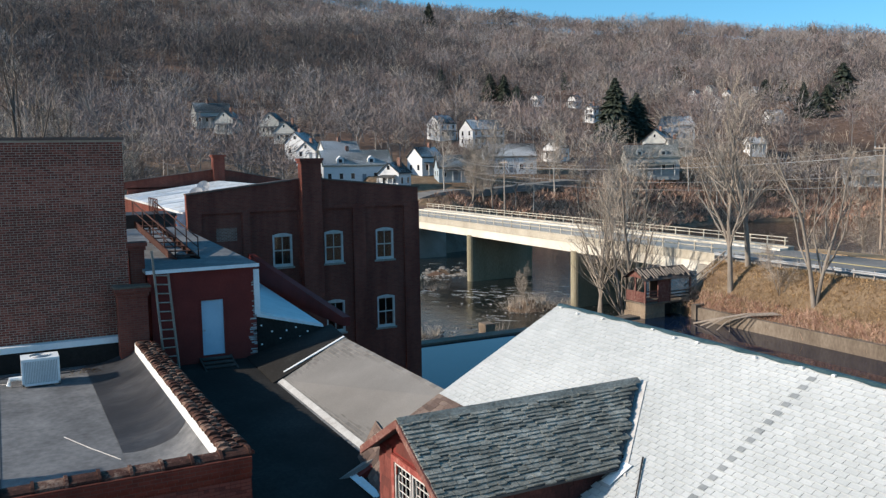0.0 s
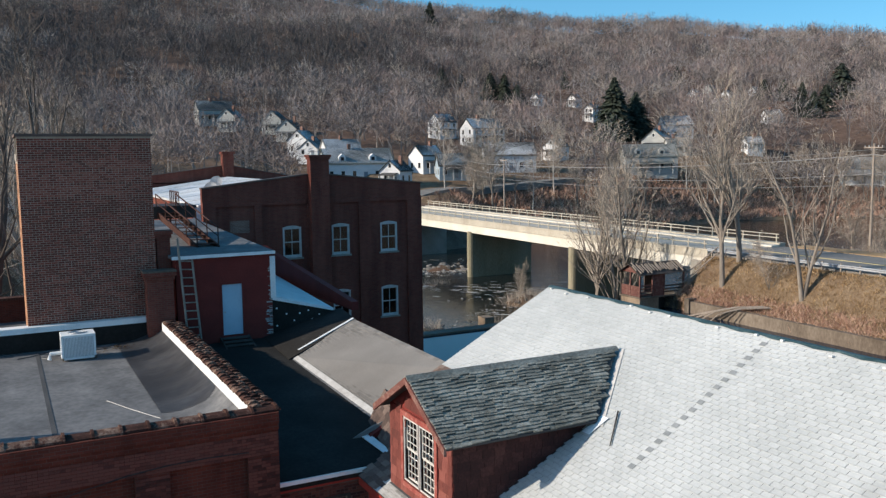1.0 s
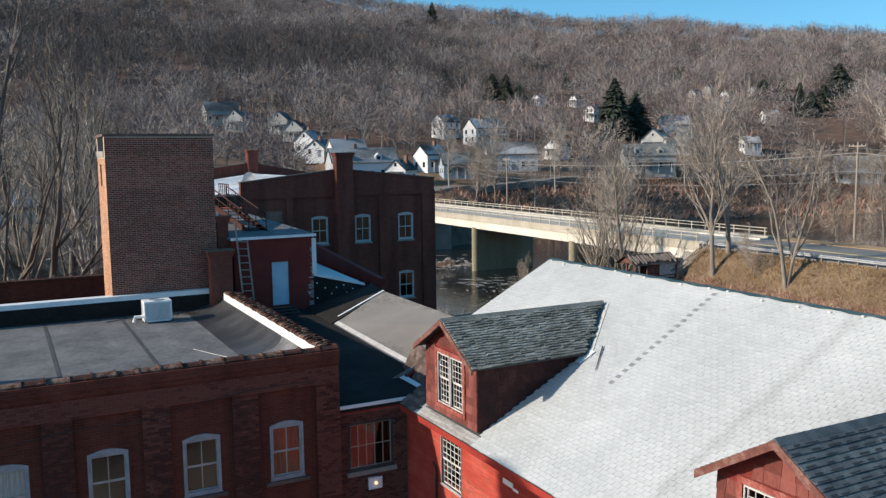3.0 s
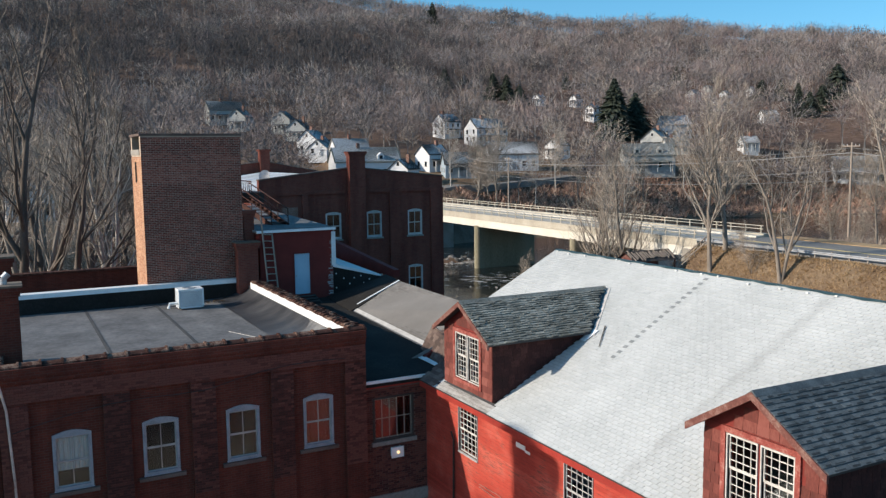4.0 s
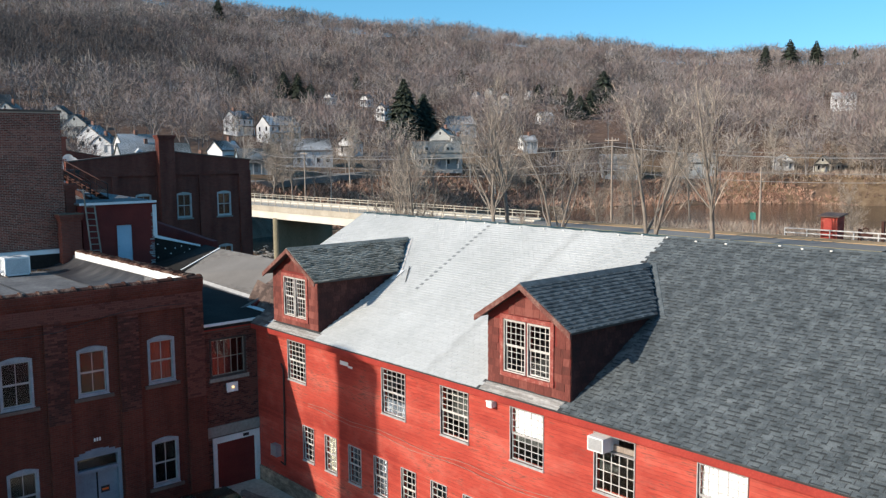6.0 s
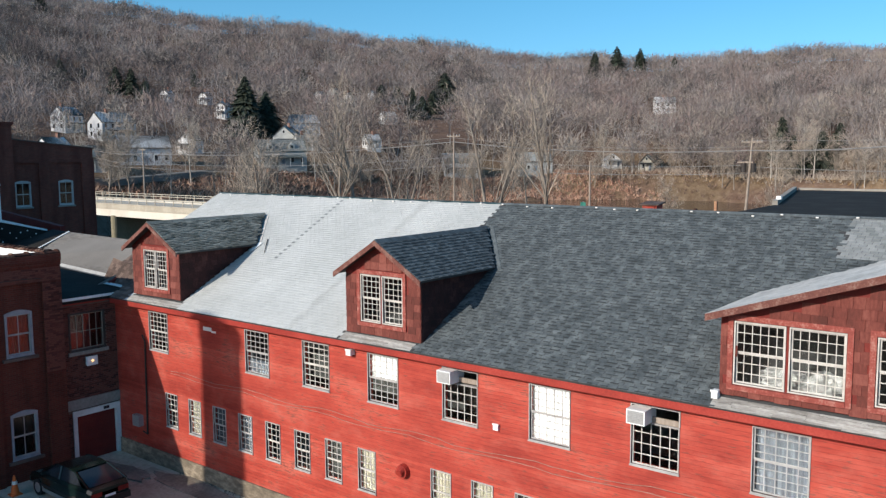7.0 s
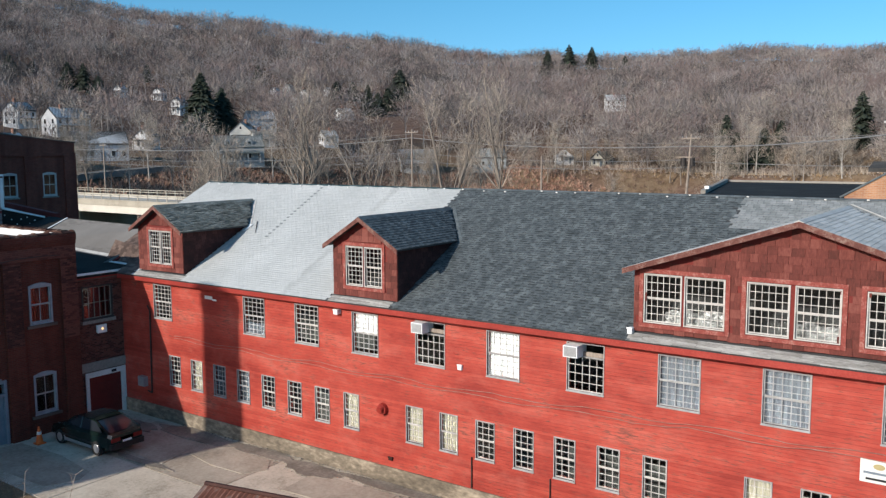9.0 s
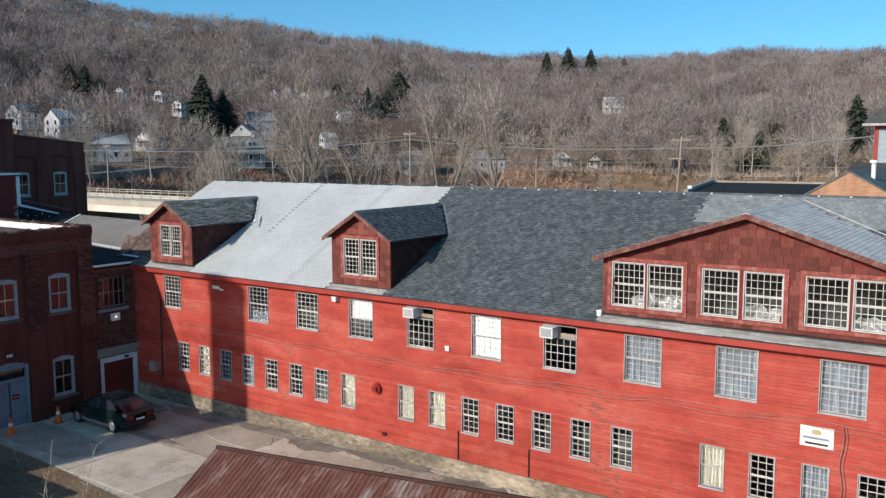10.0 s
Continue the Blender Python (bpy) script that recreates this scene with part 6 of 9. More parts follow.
def fire_escape():
    t = thing("fire_escape", (-17.5, -1.6, 10.1), "rusty red iron stair with railings on the roof", "stair")
    a, b = Vector((-20.5, -1.8, 11.35)), Vector((-16.6, -0.9, 10.12))
    side = Vector((0.2, 0.8, 0))
    for o in (Vector((0, 0, 0)), side):
        part("stringer", Geo().slab(tuple(a + o), tuple(b + o), tuple(b + o + Vector((0, 0.06, 0))), tuple(a + o + Vector((0, 0.06, 0))), 0.28), M_IRON, t)
        part("handrail", Geo().tube(tuple(a + o + Vector((0, 0, 0.74))), tuple(b + o + Vector((0, 0, 0.74))), 0.03, sides=6), M_IRON, t)
        part("handrail", Geo().tube(tuple(a + o + Vector((0, 0, 0.38))), tuple(b + o + Vector((0, 0, 0.38))), 0.022, sides=6), M_IRON, t)
        for k in range(5):
            p = a.lerp(b, k / 4) + o
            part("post", Geo().tube(tuple(p), tuple(p + Vector((0, 0, 0.74))), 0.025, sides=6), M_IRON, t)
    for k in range(9):
        p = a.lerp(b, (k + 0.5) / 9)
        part("tread", Geo().slab(tuple(p), tuple(p + side), tuple(p + side + Vector((-0.28, 0.06, 0))), tuple(p + Vector((-0.28, 0.06, 0))), 0.03), M_IRON, t)
    part("landing", Geo().box(-22.6, -20.4, -2.7, -0.1, 11.44, 11.56).box(-22.5, -20.45, -2.65, -0.15, 11.0, 11.44), M_PIPE, t, "dark iron landing with deep apron")
    for k in range(6):
        part("post", Geo().tube((-22.5 + k * 0.42, -0.85, 11.56), (-22.5 + k * 0.42, -0.85, 12.15), 0.025, sides=6), M_IRON, t)
    part("handrail", Geo().tube((-22.5, -0.85, 12.15), (-20.4, -0.85, 12.15), 0.03, sides=6), M_IRON, t)
    for x, y in ((-22.4, -2.3), (-22.4, -0.9)):
        part("leg", Geo().tube((x, y, 10.2), (x, y, 11.25), 0.05, sides=6), M_IRON, t)


fire_escape()

# ---- far brick mill ----
far_mill = thing("brick_mill", (-42, 9, -5), "tall dark brick mill with a low gable", "building")
E_F = face_east(-29.42)


M_COATED = surf("dirty_white_coating", (0.3, 0.29, 0.275), (0.6, 0.615, 0.625), (0.76, 0.775, 0.785), 0.6, 0.35, 5, 0.2, stretch=(0.5, 1.2, 1))


def build_far_mill():
    wins = [(6.52, 7.62, 7.85, 9.55), (9.5, 10.6, 7.85, 9.55), (12.62, 13.72, 7.85, 9.55), (12.62, 13.72, 3.85, 5.6), (9.5, 10.6, 3.85, 5.6)]
    part("wall", Geo(E_F).wall(2.03, 15.37, -6, 11.5, 0.4, wins), M_BRICKRED, far_mill, "sooty brick gable wall")
    part("gable", Geo().prism([(2.03, 11.5), (15.37, 11.5), (15.37, 11.91), (8.6, 12.62), (2.03, 11.91)], "x", -29.82, -29.42), M_BRICKRED, far_mill)
    part("parapet_cap", Geo().slab((-29.9, 2.0, 11.98), (-29.35, 2.0, 11.98), (-29.35, 8.6, 12.7), (-29.9, 8.6, 12.7), 0.08).slab((-29.9, 8.6, 12.7), (-29.35, 8.6, 12.7), (-29.35, 15.45, 11.98), (-29.9, 15.45, 11.98), 0.08), M_MORTARDARK, far_mill)
    for a, b in ((2.03, 2.75), (4.9, 5.3), (8.0, 9.35), (11.2, 11.95), (14.4, 15.37)):
        part("pilaster", Geo(E_F).box(a, b, 0, 0.12, -6, 10.9), M_BRICKRED, far_mill)
    part("corbel", Geo(E_F).box(2.03, 7.9, 0, 0.12, 10.9, 11.15).box(9.4, 15.37, 0, 0.12, 10.9, 11.15), M_BRICKRED, far_mill)
    part("blocked_window", Geo(E_F).box(3.5, 4.6, 0.0, 0.03, 9.4, 10.1), M_BRICKFAR, far_mill, "bricked-up window")
    for x0, x1, y0, y1, top in ((-55, -29.82, 14.97, 15.37, 11.6), (-55, -29.82, 2.03, 2.43, 10.86), (-55, -54.6, 2.43, 14.97, 11.6)):
        part("wall", Geo().box(x0, x1, y0, y1, -6, top), M_BRICKRED, far_mill)
    roof = None
    for y0, y1, z0, z1 in ((1.9, 9.4, 11.02, 12.0), (9.4, 15.0, 12.0, 11.4)):
        roof = part("roof", Geo().slab((-54.6, y0, z0), (-29.8, y0, z0), (-29.8, y1, z1), (-54.6, y1, z1), 0.14), M_COATED, far_mill, "dirty white coated roof")
        for x in (-50.2, -46.1, -41.9, -37.8, -33.6):
            part("seam", Geo().slab((x - 0.05, y0, z0 + 0.012), (x + 0.05, y0, z0 + 0.012), (x + 0.05, y1, z1 + 0.012), (x - 0.05, y1, z1 + 0.012), 0.012), M_GREYWHITE, roof)
    part("loose_membrane", Geo().sheet([[(-29.8 + 0.05 * math.sin(2.1 * i + j), 1.55 + 0.1 * j + 0.06 * math.sin(1.7 * i + 2 * j), 11.0 - 0.16 * i - 0.02 * j) for j in range(8)] for i in range(7)]), M_COATED, roof, "peeled edge of the white membrane hanging down", smooth=True)
    part("end_gable", Geo().prism([(2.03, 11.5), (15.0, 11.5), (15.0, 11.9), (9.5, 12.95), (2.03, 12.05)], "x", -55, -54.6), M_BRICKRED, far_mill)
    part("parapet_cap", Geo().slab((-55.1, 2.0, 12.1), (-54.5, 2.0, 12.1), (-54.5, 9.5, 13.0), (-55.1, 9.5, 13.0), 0.06).slab((-55.1, 9.5, 13.0), (-54.5, 9.5, 13.0), (-54.5, 15.1, 11.95), (-55.1, 15.1, 11.95), 0.06), M_MORTARDARK, far_mill)
    ch = part("chimney", Geo().box(-29.5, -28.9, 8.12, 9.25, 6, 13.45), M_BRICKRED, far_mill)
    part("corbel", Geo().box(-29.55, -28.84, 8.06, 9.31, 13.45, 13.58).box(-29.6, -28.8, 8.0, 9.37, 13.58, 13.72), M_BRICKRED, ch)
    ch = part("chimney", Geo().box(-54.9, -54.1, 9.05, 9.95, 11, 13.9), M_BRICKRED, far_mill)
    part("corbel", Geo().box(-55.0, -54.0, 8.95, 10.05, 13.9, 14.1), M_BRICKRED, ch)
    for a, b, c, d in wins:
        window(far_mill, E_F, a + 0.08, b - 0.08, c + 0.08, d - 0.06, 2, 2, M_GREYWHITE, trim=0.08, arch=0.1, bar=0.035)
        part("stone_sill", Geo(E_F).box(a - 0.1, b + 0.1, 0.0, 0.09, c - 0.14, c - 0.04), M_CONC, far_mill)


build_far_mill()


def dish(x, y, z):
    t = thing("satellite_dish", (x, y, z), "grey satellite dish on the white roof", "satellite dish", "satellite dishes")
    g = Geo()
    ax = Vector((0.75, -0.55, 0.4)).normalized()
    u = ax.orthogonal().normalized()
    w = ax.cross(u)
    c = Vector((x, y, z + 0.75))
    for i in range(14):
        a0, a1 = 6.283 * i / 14, 6.283 * (i + 1) / 14
        for r0, r1 in ((0.0, 0.2), (0.2, 0.42)):
            pts = [c + (u * math.cos(a) + w * math.sin(a)) * r + ax * (r * r * 0.5) for a, r in ((a0, r0), (a1, r0), (a1, r1), (a0, r1))]
            g.quad(*[tuple(p) for p in pts])
    part("bowl", g, M_BLUEFRAME, t, smooth=True)
    part("mast", Geo().tube((x, y, z), (x, y, z + 0.75), 0.03), M_STEEL, t)
    part("arm", Geo().tube(tuple(c), tuple(c + ax * 0.45 - Vector((0, 0, 0.15))), 0.015), M_STEEL, t)


dish(-36.7, 4.5, 11.3)
dish(-31.0, 2.9, 11.1)


# ---- bridge and roads ----
bridge = thing("bridge", (-90, 62, -6), "concrete road bridge with steel railings over the river", "bridge")


def build_bridge():
    part("deck", Geo().box(-134, -47, 57.6, 67.6, 2.3, ROAD_Z), M_DECK, bridge, "pale worn concrete deck")
    for y0, y1 in ((57.0, 57.6), (67.6, 68.2)):
        part("girder", Geo().box(-134, -47, y0, y1, 1.45, 2.62), M_BRIDGE, bridge, "pale concrete girder")
        part("parapet", Geo().box(-134, -47, y0 - 0.12, y1 + 0.12, 2.62, 3.42).box(-134, -47, y0 - 0.18, y1 + 0.18, 3.42, 3.56), M_PARAPET, bridge, "stained concrete parapet band")
    for y0, y1 in ((57.6, 59.0), (66.2, 67.6)):
        part("walkway", Geo().box(-134, -47, y0, y1, ROAD_Z, ROAD_Z + 0.18), M_BRIDGE, bridge, "raised concrete walkway")
    for x in (-97.4, -70.7):
        part("pier", Geo().box(x - 0.55, x + 0.55, 57.2, 68.0, -8, 1.6).tube((x, 57.2, -8), (x, 57.2, 1.6), 0.62, sides=14), M_PIER, bridge, "stained concrete pier")
    part("abutment", Geo().box(-49, -46, 56.5, 69, -6, 2.3), M_CONC, bridge)
    part("abutment", Geo().box(-136, -128, 56.5, 69, -6, 2.3), M_CONC, bridge)
    for y in (57.3, 67.9):
        for k in range(37):
            x = -133.5 + k * 2.38
            part("post", Geo().box(x - 0.06, x + 0.06, y - 0.05, y + 0.05, 3.56, 4.5), M_PARAPET, bridge)
        for z in (4.46, 4.08):
            part("rail", Geo().box(-134, -47.5, y - 0.04, y + 0.04, z - 0.045, z + 0.045), M_PARAPET, bridge)


M_PARAPET = surf("stained_parapet", (0.27, 0.235, 0.185), (0.42, 0.38, 0.31), (0.54, 0.5, 0.42), 0.9, 0.3, 8, 0.2, stretch=(1, 1, 0.3))
M_DECK = surf("pale_deck", (0.3, 0.28, 0.25), (0.41, 0.385, 0.345), (0.5, 0.475, 0.43), 0.95, 0.2, 12, 0.15, stretch=(0.3, 1, 1), spec=0.08)
M_PIER = surf("stained_pier", (0.14, 0.12, 0.07), (0.24, 0.21, 0.14), (0.34, 0.3, 0.22), 0.9, 0.25, 7, 0.3, stretch=(1, 1, 0.3))
build_bridge()


def ribbon(points, half, lift, thick=0.3):
    g = Geo()
    for (ax, ay), (bx, by) in zip(points, points[1:]):
        n = max(1, int(math.hypot(bx - ax, by - ay) / 4))
        d = Vector((bx - ax, by - ay, 0)).normalized()
        s = Vector((-d.y, d.x, 0)) * half
        for i in range(n):
            p, q = Vector((ax + (bx - ax) * i / n, ay + (by - ay) * i / n, 0)), Vector((ax + (bx - ax) * (i + 1) / n, ay + (by - ay) * (i + 1) / n, 0))
            p.z, q.z = float(land(p.x, p.y)) + lift, float(land(q.x, q.y)) + lift
            g.slab(tuple(p - s), tuple(q - s), tuple(q + s), tuple(p + s), thick)
    return g


solo("road", Geo().box(-47, 300, 57.4, 67.8, ROAD_Z - 0.4, ROAD_Z - 0.02), M_ROAD, "grey asphalt road along the river", "road", "structure")
solo("road_far", ribbon([(-134, 62), (-150, 66), (-159, 76), (-163, 90), (-167, 111), (-171, 128)], 3.6, 0.3, 1.6), M_ROAD, "grey road on the far bank", "road", "structure")
solo("road_line", Geo().box(-134, 300, 62.5, 62.62, ROAD_Z - 0.02, ROAD_Z + 0.006).box(-134, 300, 62.75, 62.87, ROAD_Z - 0.02, ROAD_Z + 0.006), M_YELLOW, "faded double yellow line", "line", "structure")
solo("road_verge", Geo().box(-46, 300, 67.8, 70.5, ROAD_Z - 0.4, ROAD_Z + 0.05), M_DRYGRASS, "sandy verge of dry grass beside the road", "verge", "structure")
guard = thing("guard_rail", (-20, 56.9, 2.6), "galvanised steel guard rail beside the road", "guard rail")
for k in range(40):
    part("post", Geo().box(-46.5 + k * 1.9, -46.38 + k * 1.9, 56.9, 57.05, 2.4, 3.75), M_OLDWOOD, guard)
part("beam", Geo().prism([(56.86, 3.35), (56.8, 3.42), (56.86, 3.5), (56.8, 3.58), (56.86, 3.66), (56.9, 3.66), (56.9, 3.35)], "x", -47, 30), M_STEEL, guard)

# ---- gatehouse hut by the pond ----
hut = thing("gate_hut", (-47.6, 50, -4), "tumbledown red gate hut on a concrete pier", "hut")


def build_hut():
    x0, x1, y0, y1, fl, ev, rg = -49.0, -46.2, 47.3, 52.9, -0.6, 1.8, 2.65
    rng = random.Random(8)
    part("pier", Geo().box(x0, x1, y0, 49.7, -7, fl - 0.1).box(x0 - 0.1, x1 + 0.12, y0 - 0.12, 49.6, -7, -1.55), M_TANCONC, hut, "stained tan concrete pier")
    part("pier", Geo().box(x0, x1, 51.7, y1 + 0.3, -7, fl - 0.1), M_RETAIN, hut, "dark stained concrete pier")
    part("sluice_gate", Geo().box(-47.7, -47.6, 49.7, 51.7, -4, fl - 0.1), M_DARKWOOD, hut, "dark wooden sluice gate")
    part("floor", Geo().box(x0 - 0.1, x1 + 0.12, y0 - 0.1, y1, fl - 0.1, fl + 0.06), M_RETAIN, hut, "stained floor slab")
    for x, y in ((x0, y0), (x1, y0), (x1, 48.9), (x1, 50.3), (x1, y1), (x0, y1), (x0, 50.3), (-47.6, y0)):
        part("post", Geo().box(x - 0.07, x + 0.07, y - 0.07, y + 0.07, fl + 0.06, ev), M_BARGE if x != x0 else M_DARKWOOD, hut)
    for k in range(6):
        part("board", Geo().box(x0 + 0.07, x1 - 0.07, y0 - 0.03, y0 + 0.02, fl + 0.1 + k * 0.17, fl + 0.255 + k * 0.17), M_BARGE, hut)
    for y, z, n in ((48.9, fl + 0.2, 4), (y1, fl + 0.3, 3)):
        for k in range(n):
            part("rail", Geo().box(x1 - 0.03, x1 + 0.03, (y0 if y < 50 else 50.3) + 0.07, y - 0.07, z + k * 0.3, z + 0.13 + k * 0.3), M_BARGE if y < 50 else M_DARKWOOD, hut)
    part("panel", Geo().box(x1 - 0.03, x1 + 0.03, 48.97, 50.23, fl + 0.06, ev), M_BARGE, hut, "weathered red board panel")
    part("back_panel", Geo().box(x0 - 0.03, x0 + 0.03, 50.37, y1 - 0.07, fl + 0.06, ev), M_DARKWOOD, hut)
    xm = (x0 + x1) / 2
    part("gable", Geo().prism([(x0, ev), (x1, ev), (xm, rg)], "y", y0 + 0.02, y0 + 0.08), M_BARGE, hut)
    deck = Geo()
    deck.slab((x1 + 0.3, y0 - 0.3, ev - 0.14), (x1 + 0.3, y1 + 0.3, ev - 0.14), (xm, y1 + 0.3, rg), (xm, y0 - 0.3, rg), 0.05)
    deck.slab((x0 - 0.3, y1 + 0.3, ev - 0.14), (x0 - 0.3, y0 - 0.3, ev - 0.14), (xm, y0 - 0.3, rg), (xm, y1 + 0.3, rg), 0.05)
    part("roof", deck, M_DARKWOOD, hut, "sagging roof deck of dark boards")
    for k in range(20):
        y = y0 - 0.2 + k * 0.31 + rng.uniform(-0.05, 0.05)
        s0, s1 = rng.uniform(0.0, 0.35), rng.uniform(0.7, 1.0)
        p = [(x1 + 0.3 + (xm - x1 - 0.3) * s, ev - 0.09 + (rg - ev + 0.14) * s) for s in (s0, s1)]
        part("roof_slat", Geo().tube((p[0][0], y, p[0][1] + 0.05), (p[1][0], y + rng.uniform(-0.08, 0.08), p[1][1] + 0.05), 0.07, 0.06, 4), M_OLDWOOD, hut)
    part("ramp", Geo().slab((-46.3, 52.8, -0.5), (-44.6, 56.6, 3.0), (-45.7, 56.9, 3.0), (-47.4, 53.1, -0.5), 0.12), M_OLDWOOD, hut, "plank ramp up the bank")
    for o in (0.0, 1.1):
        part("ramp_rail", Geo().tube((-46.2 - o, 52.8 + 0.3 * o, 0.5), (-44.5 - o, 56.6 + 0.3 * o, 3.9), 0.07, sides=6), M_OLDWOOD, hut)
        for s in (0.15, 0.55, 0.95):
            p = Vector((-46.2 - o, 52.8 + 0.3 * o, -0.5)).lerp(Vector((-44.5 - o, 56.6 + 0.3 * o, 3.0)), s)
            part("ramp_post", Geo().tube(tuple(p), (p.x, p.y, p.z + 1.0), 0.05, sides=5), M_OLDWOOD, hut)


build_hut()
block = solo("concrete_block", Geo().box(-63.4, -61.9, 38.9, 40.1, -6.6, -4.35), M_TANCONC, "tan concrete block standing in the river", "block")


# ---- growing things ----
def numpy_mesh(name, tris, material):
    """A mesh of loose triangles from an array (n, 3, 3)."""
    n = len(tris)
    me = bpy.data.meshes.new(name)
    me.vertices.add(n * 3)
    me.vertices.foreach_set("co", np.ascontiguousarray(tris, dtype=np.float32).ravel())
    me.loops.add(n * 3)
    me.loops.foreach_set("vertex_index", np.arange(n * 3, dtype=np.int32))
    me.polygons.add(n)
    me.polygons.foreach_set("loop_start", np.arange(0, n * 3, 3, dtype=np.int32))
    me.polygons.foreach_set("loop_total", np.full(n, 3, dtype=np.int32))
    me.materials.append(material)
    me.update()
    me.validate()
    return me


def blades(base, tip, width, rng):
    """Thin triangles from base to tip, each turned at random about its own length."""
    d = tip - base
    d /= np.linalg.norm(d, axis=-1, keepdims=True) + 1e-9
    r = rng.normal(size=d.shape)
    s = np.cross(d, r)
    s /= np.linalg.norm(s, axis=-1, keepdims=True) + 1e-9
    s *= width[:, None]
    return np.stack([base - s, base + s, tip], 1)


def grow(limbs, p, d, length, radius, level, rng, top, twigs, sparse=0.3, bold=False):
    """A limb with a leader to its tip, side limbs that turn upwards; twigs are gathered as base, tip and width."""
    if level == top:
        q = p + d * length
        twigs.append((tuple(p), tuple(q), max(radius, 0.02)))
        for _ in range(2):
            o = p.lerp(q, rng.uniform(0.15, 0.85))
            e = (d + Vector((rng.gauss(0, 0.5), rng.gauss(0, 0.5), rng.gauss(0.2, 0.35)))).normalized()
            twigs.append((tuple(o), tuple(o + e * length * rng.uniform(0.35, 0.75)), max(radius * 0.7, 0.014)))
        return
    n = (9, 5, 4, 3, 3)[level]
    sides = (9, 6, 4, 3, 3)[level]
    q = Vector(p)
    for i in range(n):
        s0, s1 = i / n, (i + 1) / n
        d = (d + Vector((rng.gauss(0, 1), rng.gauss(0, 1), 0)) * (0.05 if level == 0 else 0.13) + Vector((0, 0, 0.03 if level == 0 else 0.14))).normalized()
        e = q + d * (length / n)
        r0, r1 = radius * (1 - 0.82 * s0 ** 0.8), radius * (1 - 0.82 * s1 ** 0.8)
        limbs.tube(tuple(q), tuple(e), r0, r1, sides, False)
        if level > 0 or s1 > (0.33 if bold else 0.24):
            count = 1 if bold else 2
            count += (rng.random() < 0.5) - (rng.random() < sparse * 0.5)
            for _ in range(max(count, 0)):
                a = rng.uniform(0, 6.283)
                o = d.orthogonal().normalized()
                side = o * math.cos(a) + d.cross(o) * math.sin(a)
                lean = rng.uniform(0.35, 0.8) if bold else rng.uniform(0.55, 1.15)
                nd = (d * (1.1 - 0.5 * lean) + side * lean * 0.8).normalized()
                reach = length * rng.uniform(0.38, 0.62) * (1.15 - 0.65 * s1) * (1.2 if bold else 1)
                grow(limbs, q.lerp(e, rng.uniform(0.2, 1.0)), nd, reach, max(r1 * (rng.uniform(0.5, 0.8) if bold else rng.uniform(0.3, 0.6)), 0.02), level + 1, rng, top, twigs, sparse, bold)
        q = e
    grow(limbs, q, d, length * 0.16, radius * 0.18, top, rng, top, twigs, sparse, bold)


def bare_tree(seed, height, radius, stems=1, bark=None, top=4, dark=False, bold=False):
    rng = random.Random(seed)
    words = "shade-darkened" if dark else "pale-barked" if bark else ("several-stemmed grey-brown" if stems > 1 else "grey-barked")
    t = thing("bare_tree", (0, 0, 0), f"leafless {words} tree with fine twigs", "tree", "bare trees")
    a, twigs = Geo(), []
    for s in range(stems):
        lean = 0.06 if stems == 1 or bold else 0.22
        d = Vector((rng.gauss(0, lean), rng.gauss(0, lean), 1)).normalized()
        k = 1 - 0.1 * s
        o = Vector((0, 0, -0.6))
        grow(a, o, d, height * 0.92 * k, radius * k, 0, rng, top - (s > 0 and not bold), twigs, 0.6 if stems == 1 else 0.9, bold)
    part("trunk", a, bark or M_BARK, t, smooth=True)
    bs, ts, ws = (np.array([w[i] for w in twigs]) for i in range(3))
    crown = new("crown", numpy_mesh("crown", blades(bs, ts, ws, np.random.default_rng(seed)), M_SHADETWIG if dark else M_TWIG))
    crown.parent = t
    tagged(crown, "bare dark brown twigs" if dark else "bare grey-brown twigs")
    return t


M_PALEBARK = surf("pale_bark", (0.26, 0.23, 0.2), (0.4, 0.37, 0.33), (0.52, 0.49, 0.45), 0.9, 1.2, 9, 0.3, stretch=(2, 2, 0.6))
KINDS = [bare_tree(1, 15, 0.25, 1, None, 3), bare_tree(2, 14, 0.17, 3, None, 3), bare_tree(3, 17, 0.23, 1, M_PALEBARK, 3), bare_tree(4, 13, 0.19, 2, None, 3), bare_tree(5, 11, 0.11, 4, None, 3)]
KINDS += [bare_tree(11, 15, 0.26, 1, None, 3), bare_tree(12, 14, 0.19, 2, None, 3), bare_tree(13, 17, 0.23, 1, M_PALEBARK, 3), bare_tree(14, 13, 0.2, 2, None, 3), bare_tree(15, 12, 0.17, 2, None, 3)]

# darker bark and twigs, the trunks' shaded side painted into the colour
M_SHADEBARK = surf("shaded_bark", (0.06, 0.048, 0.04), (0.11, 0.088, 0.072), (0.18, 0.15, 0.125), 0.95, 0.8, 9, 0.4, stretch=(3, 3, 0.6))
M_SHADETWIG = surf("shaded_twigs", (0.07, 0.054, 0.044), (0.125, 0.1, 0.082), (0.2, 0.165, 0.137), 0.95, 0.2, 4, 0.1, island=0.35)
KINDS += [bare_tree(21, 16, 0.34, 1, M_SHADEBARK, 3, True), bare_tree(22, 15, 0.26, 2, M_SHADEBARK, 3, True)]
KINDS += [bare_tree(31, 17, 0.3, 1, None, 3, False, True), bare_tree(32, 16, 0.25, 2, None, 3, False, True), bare_tree(33, 17, 0.32, 1, M_SHADEBARK, 3, True, True), bare_tree(34, 17, 0.3, 2, M_PALEBARK, 3, False, True)]


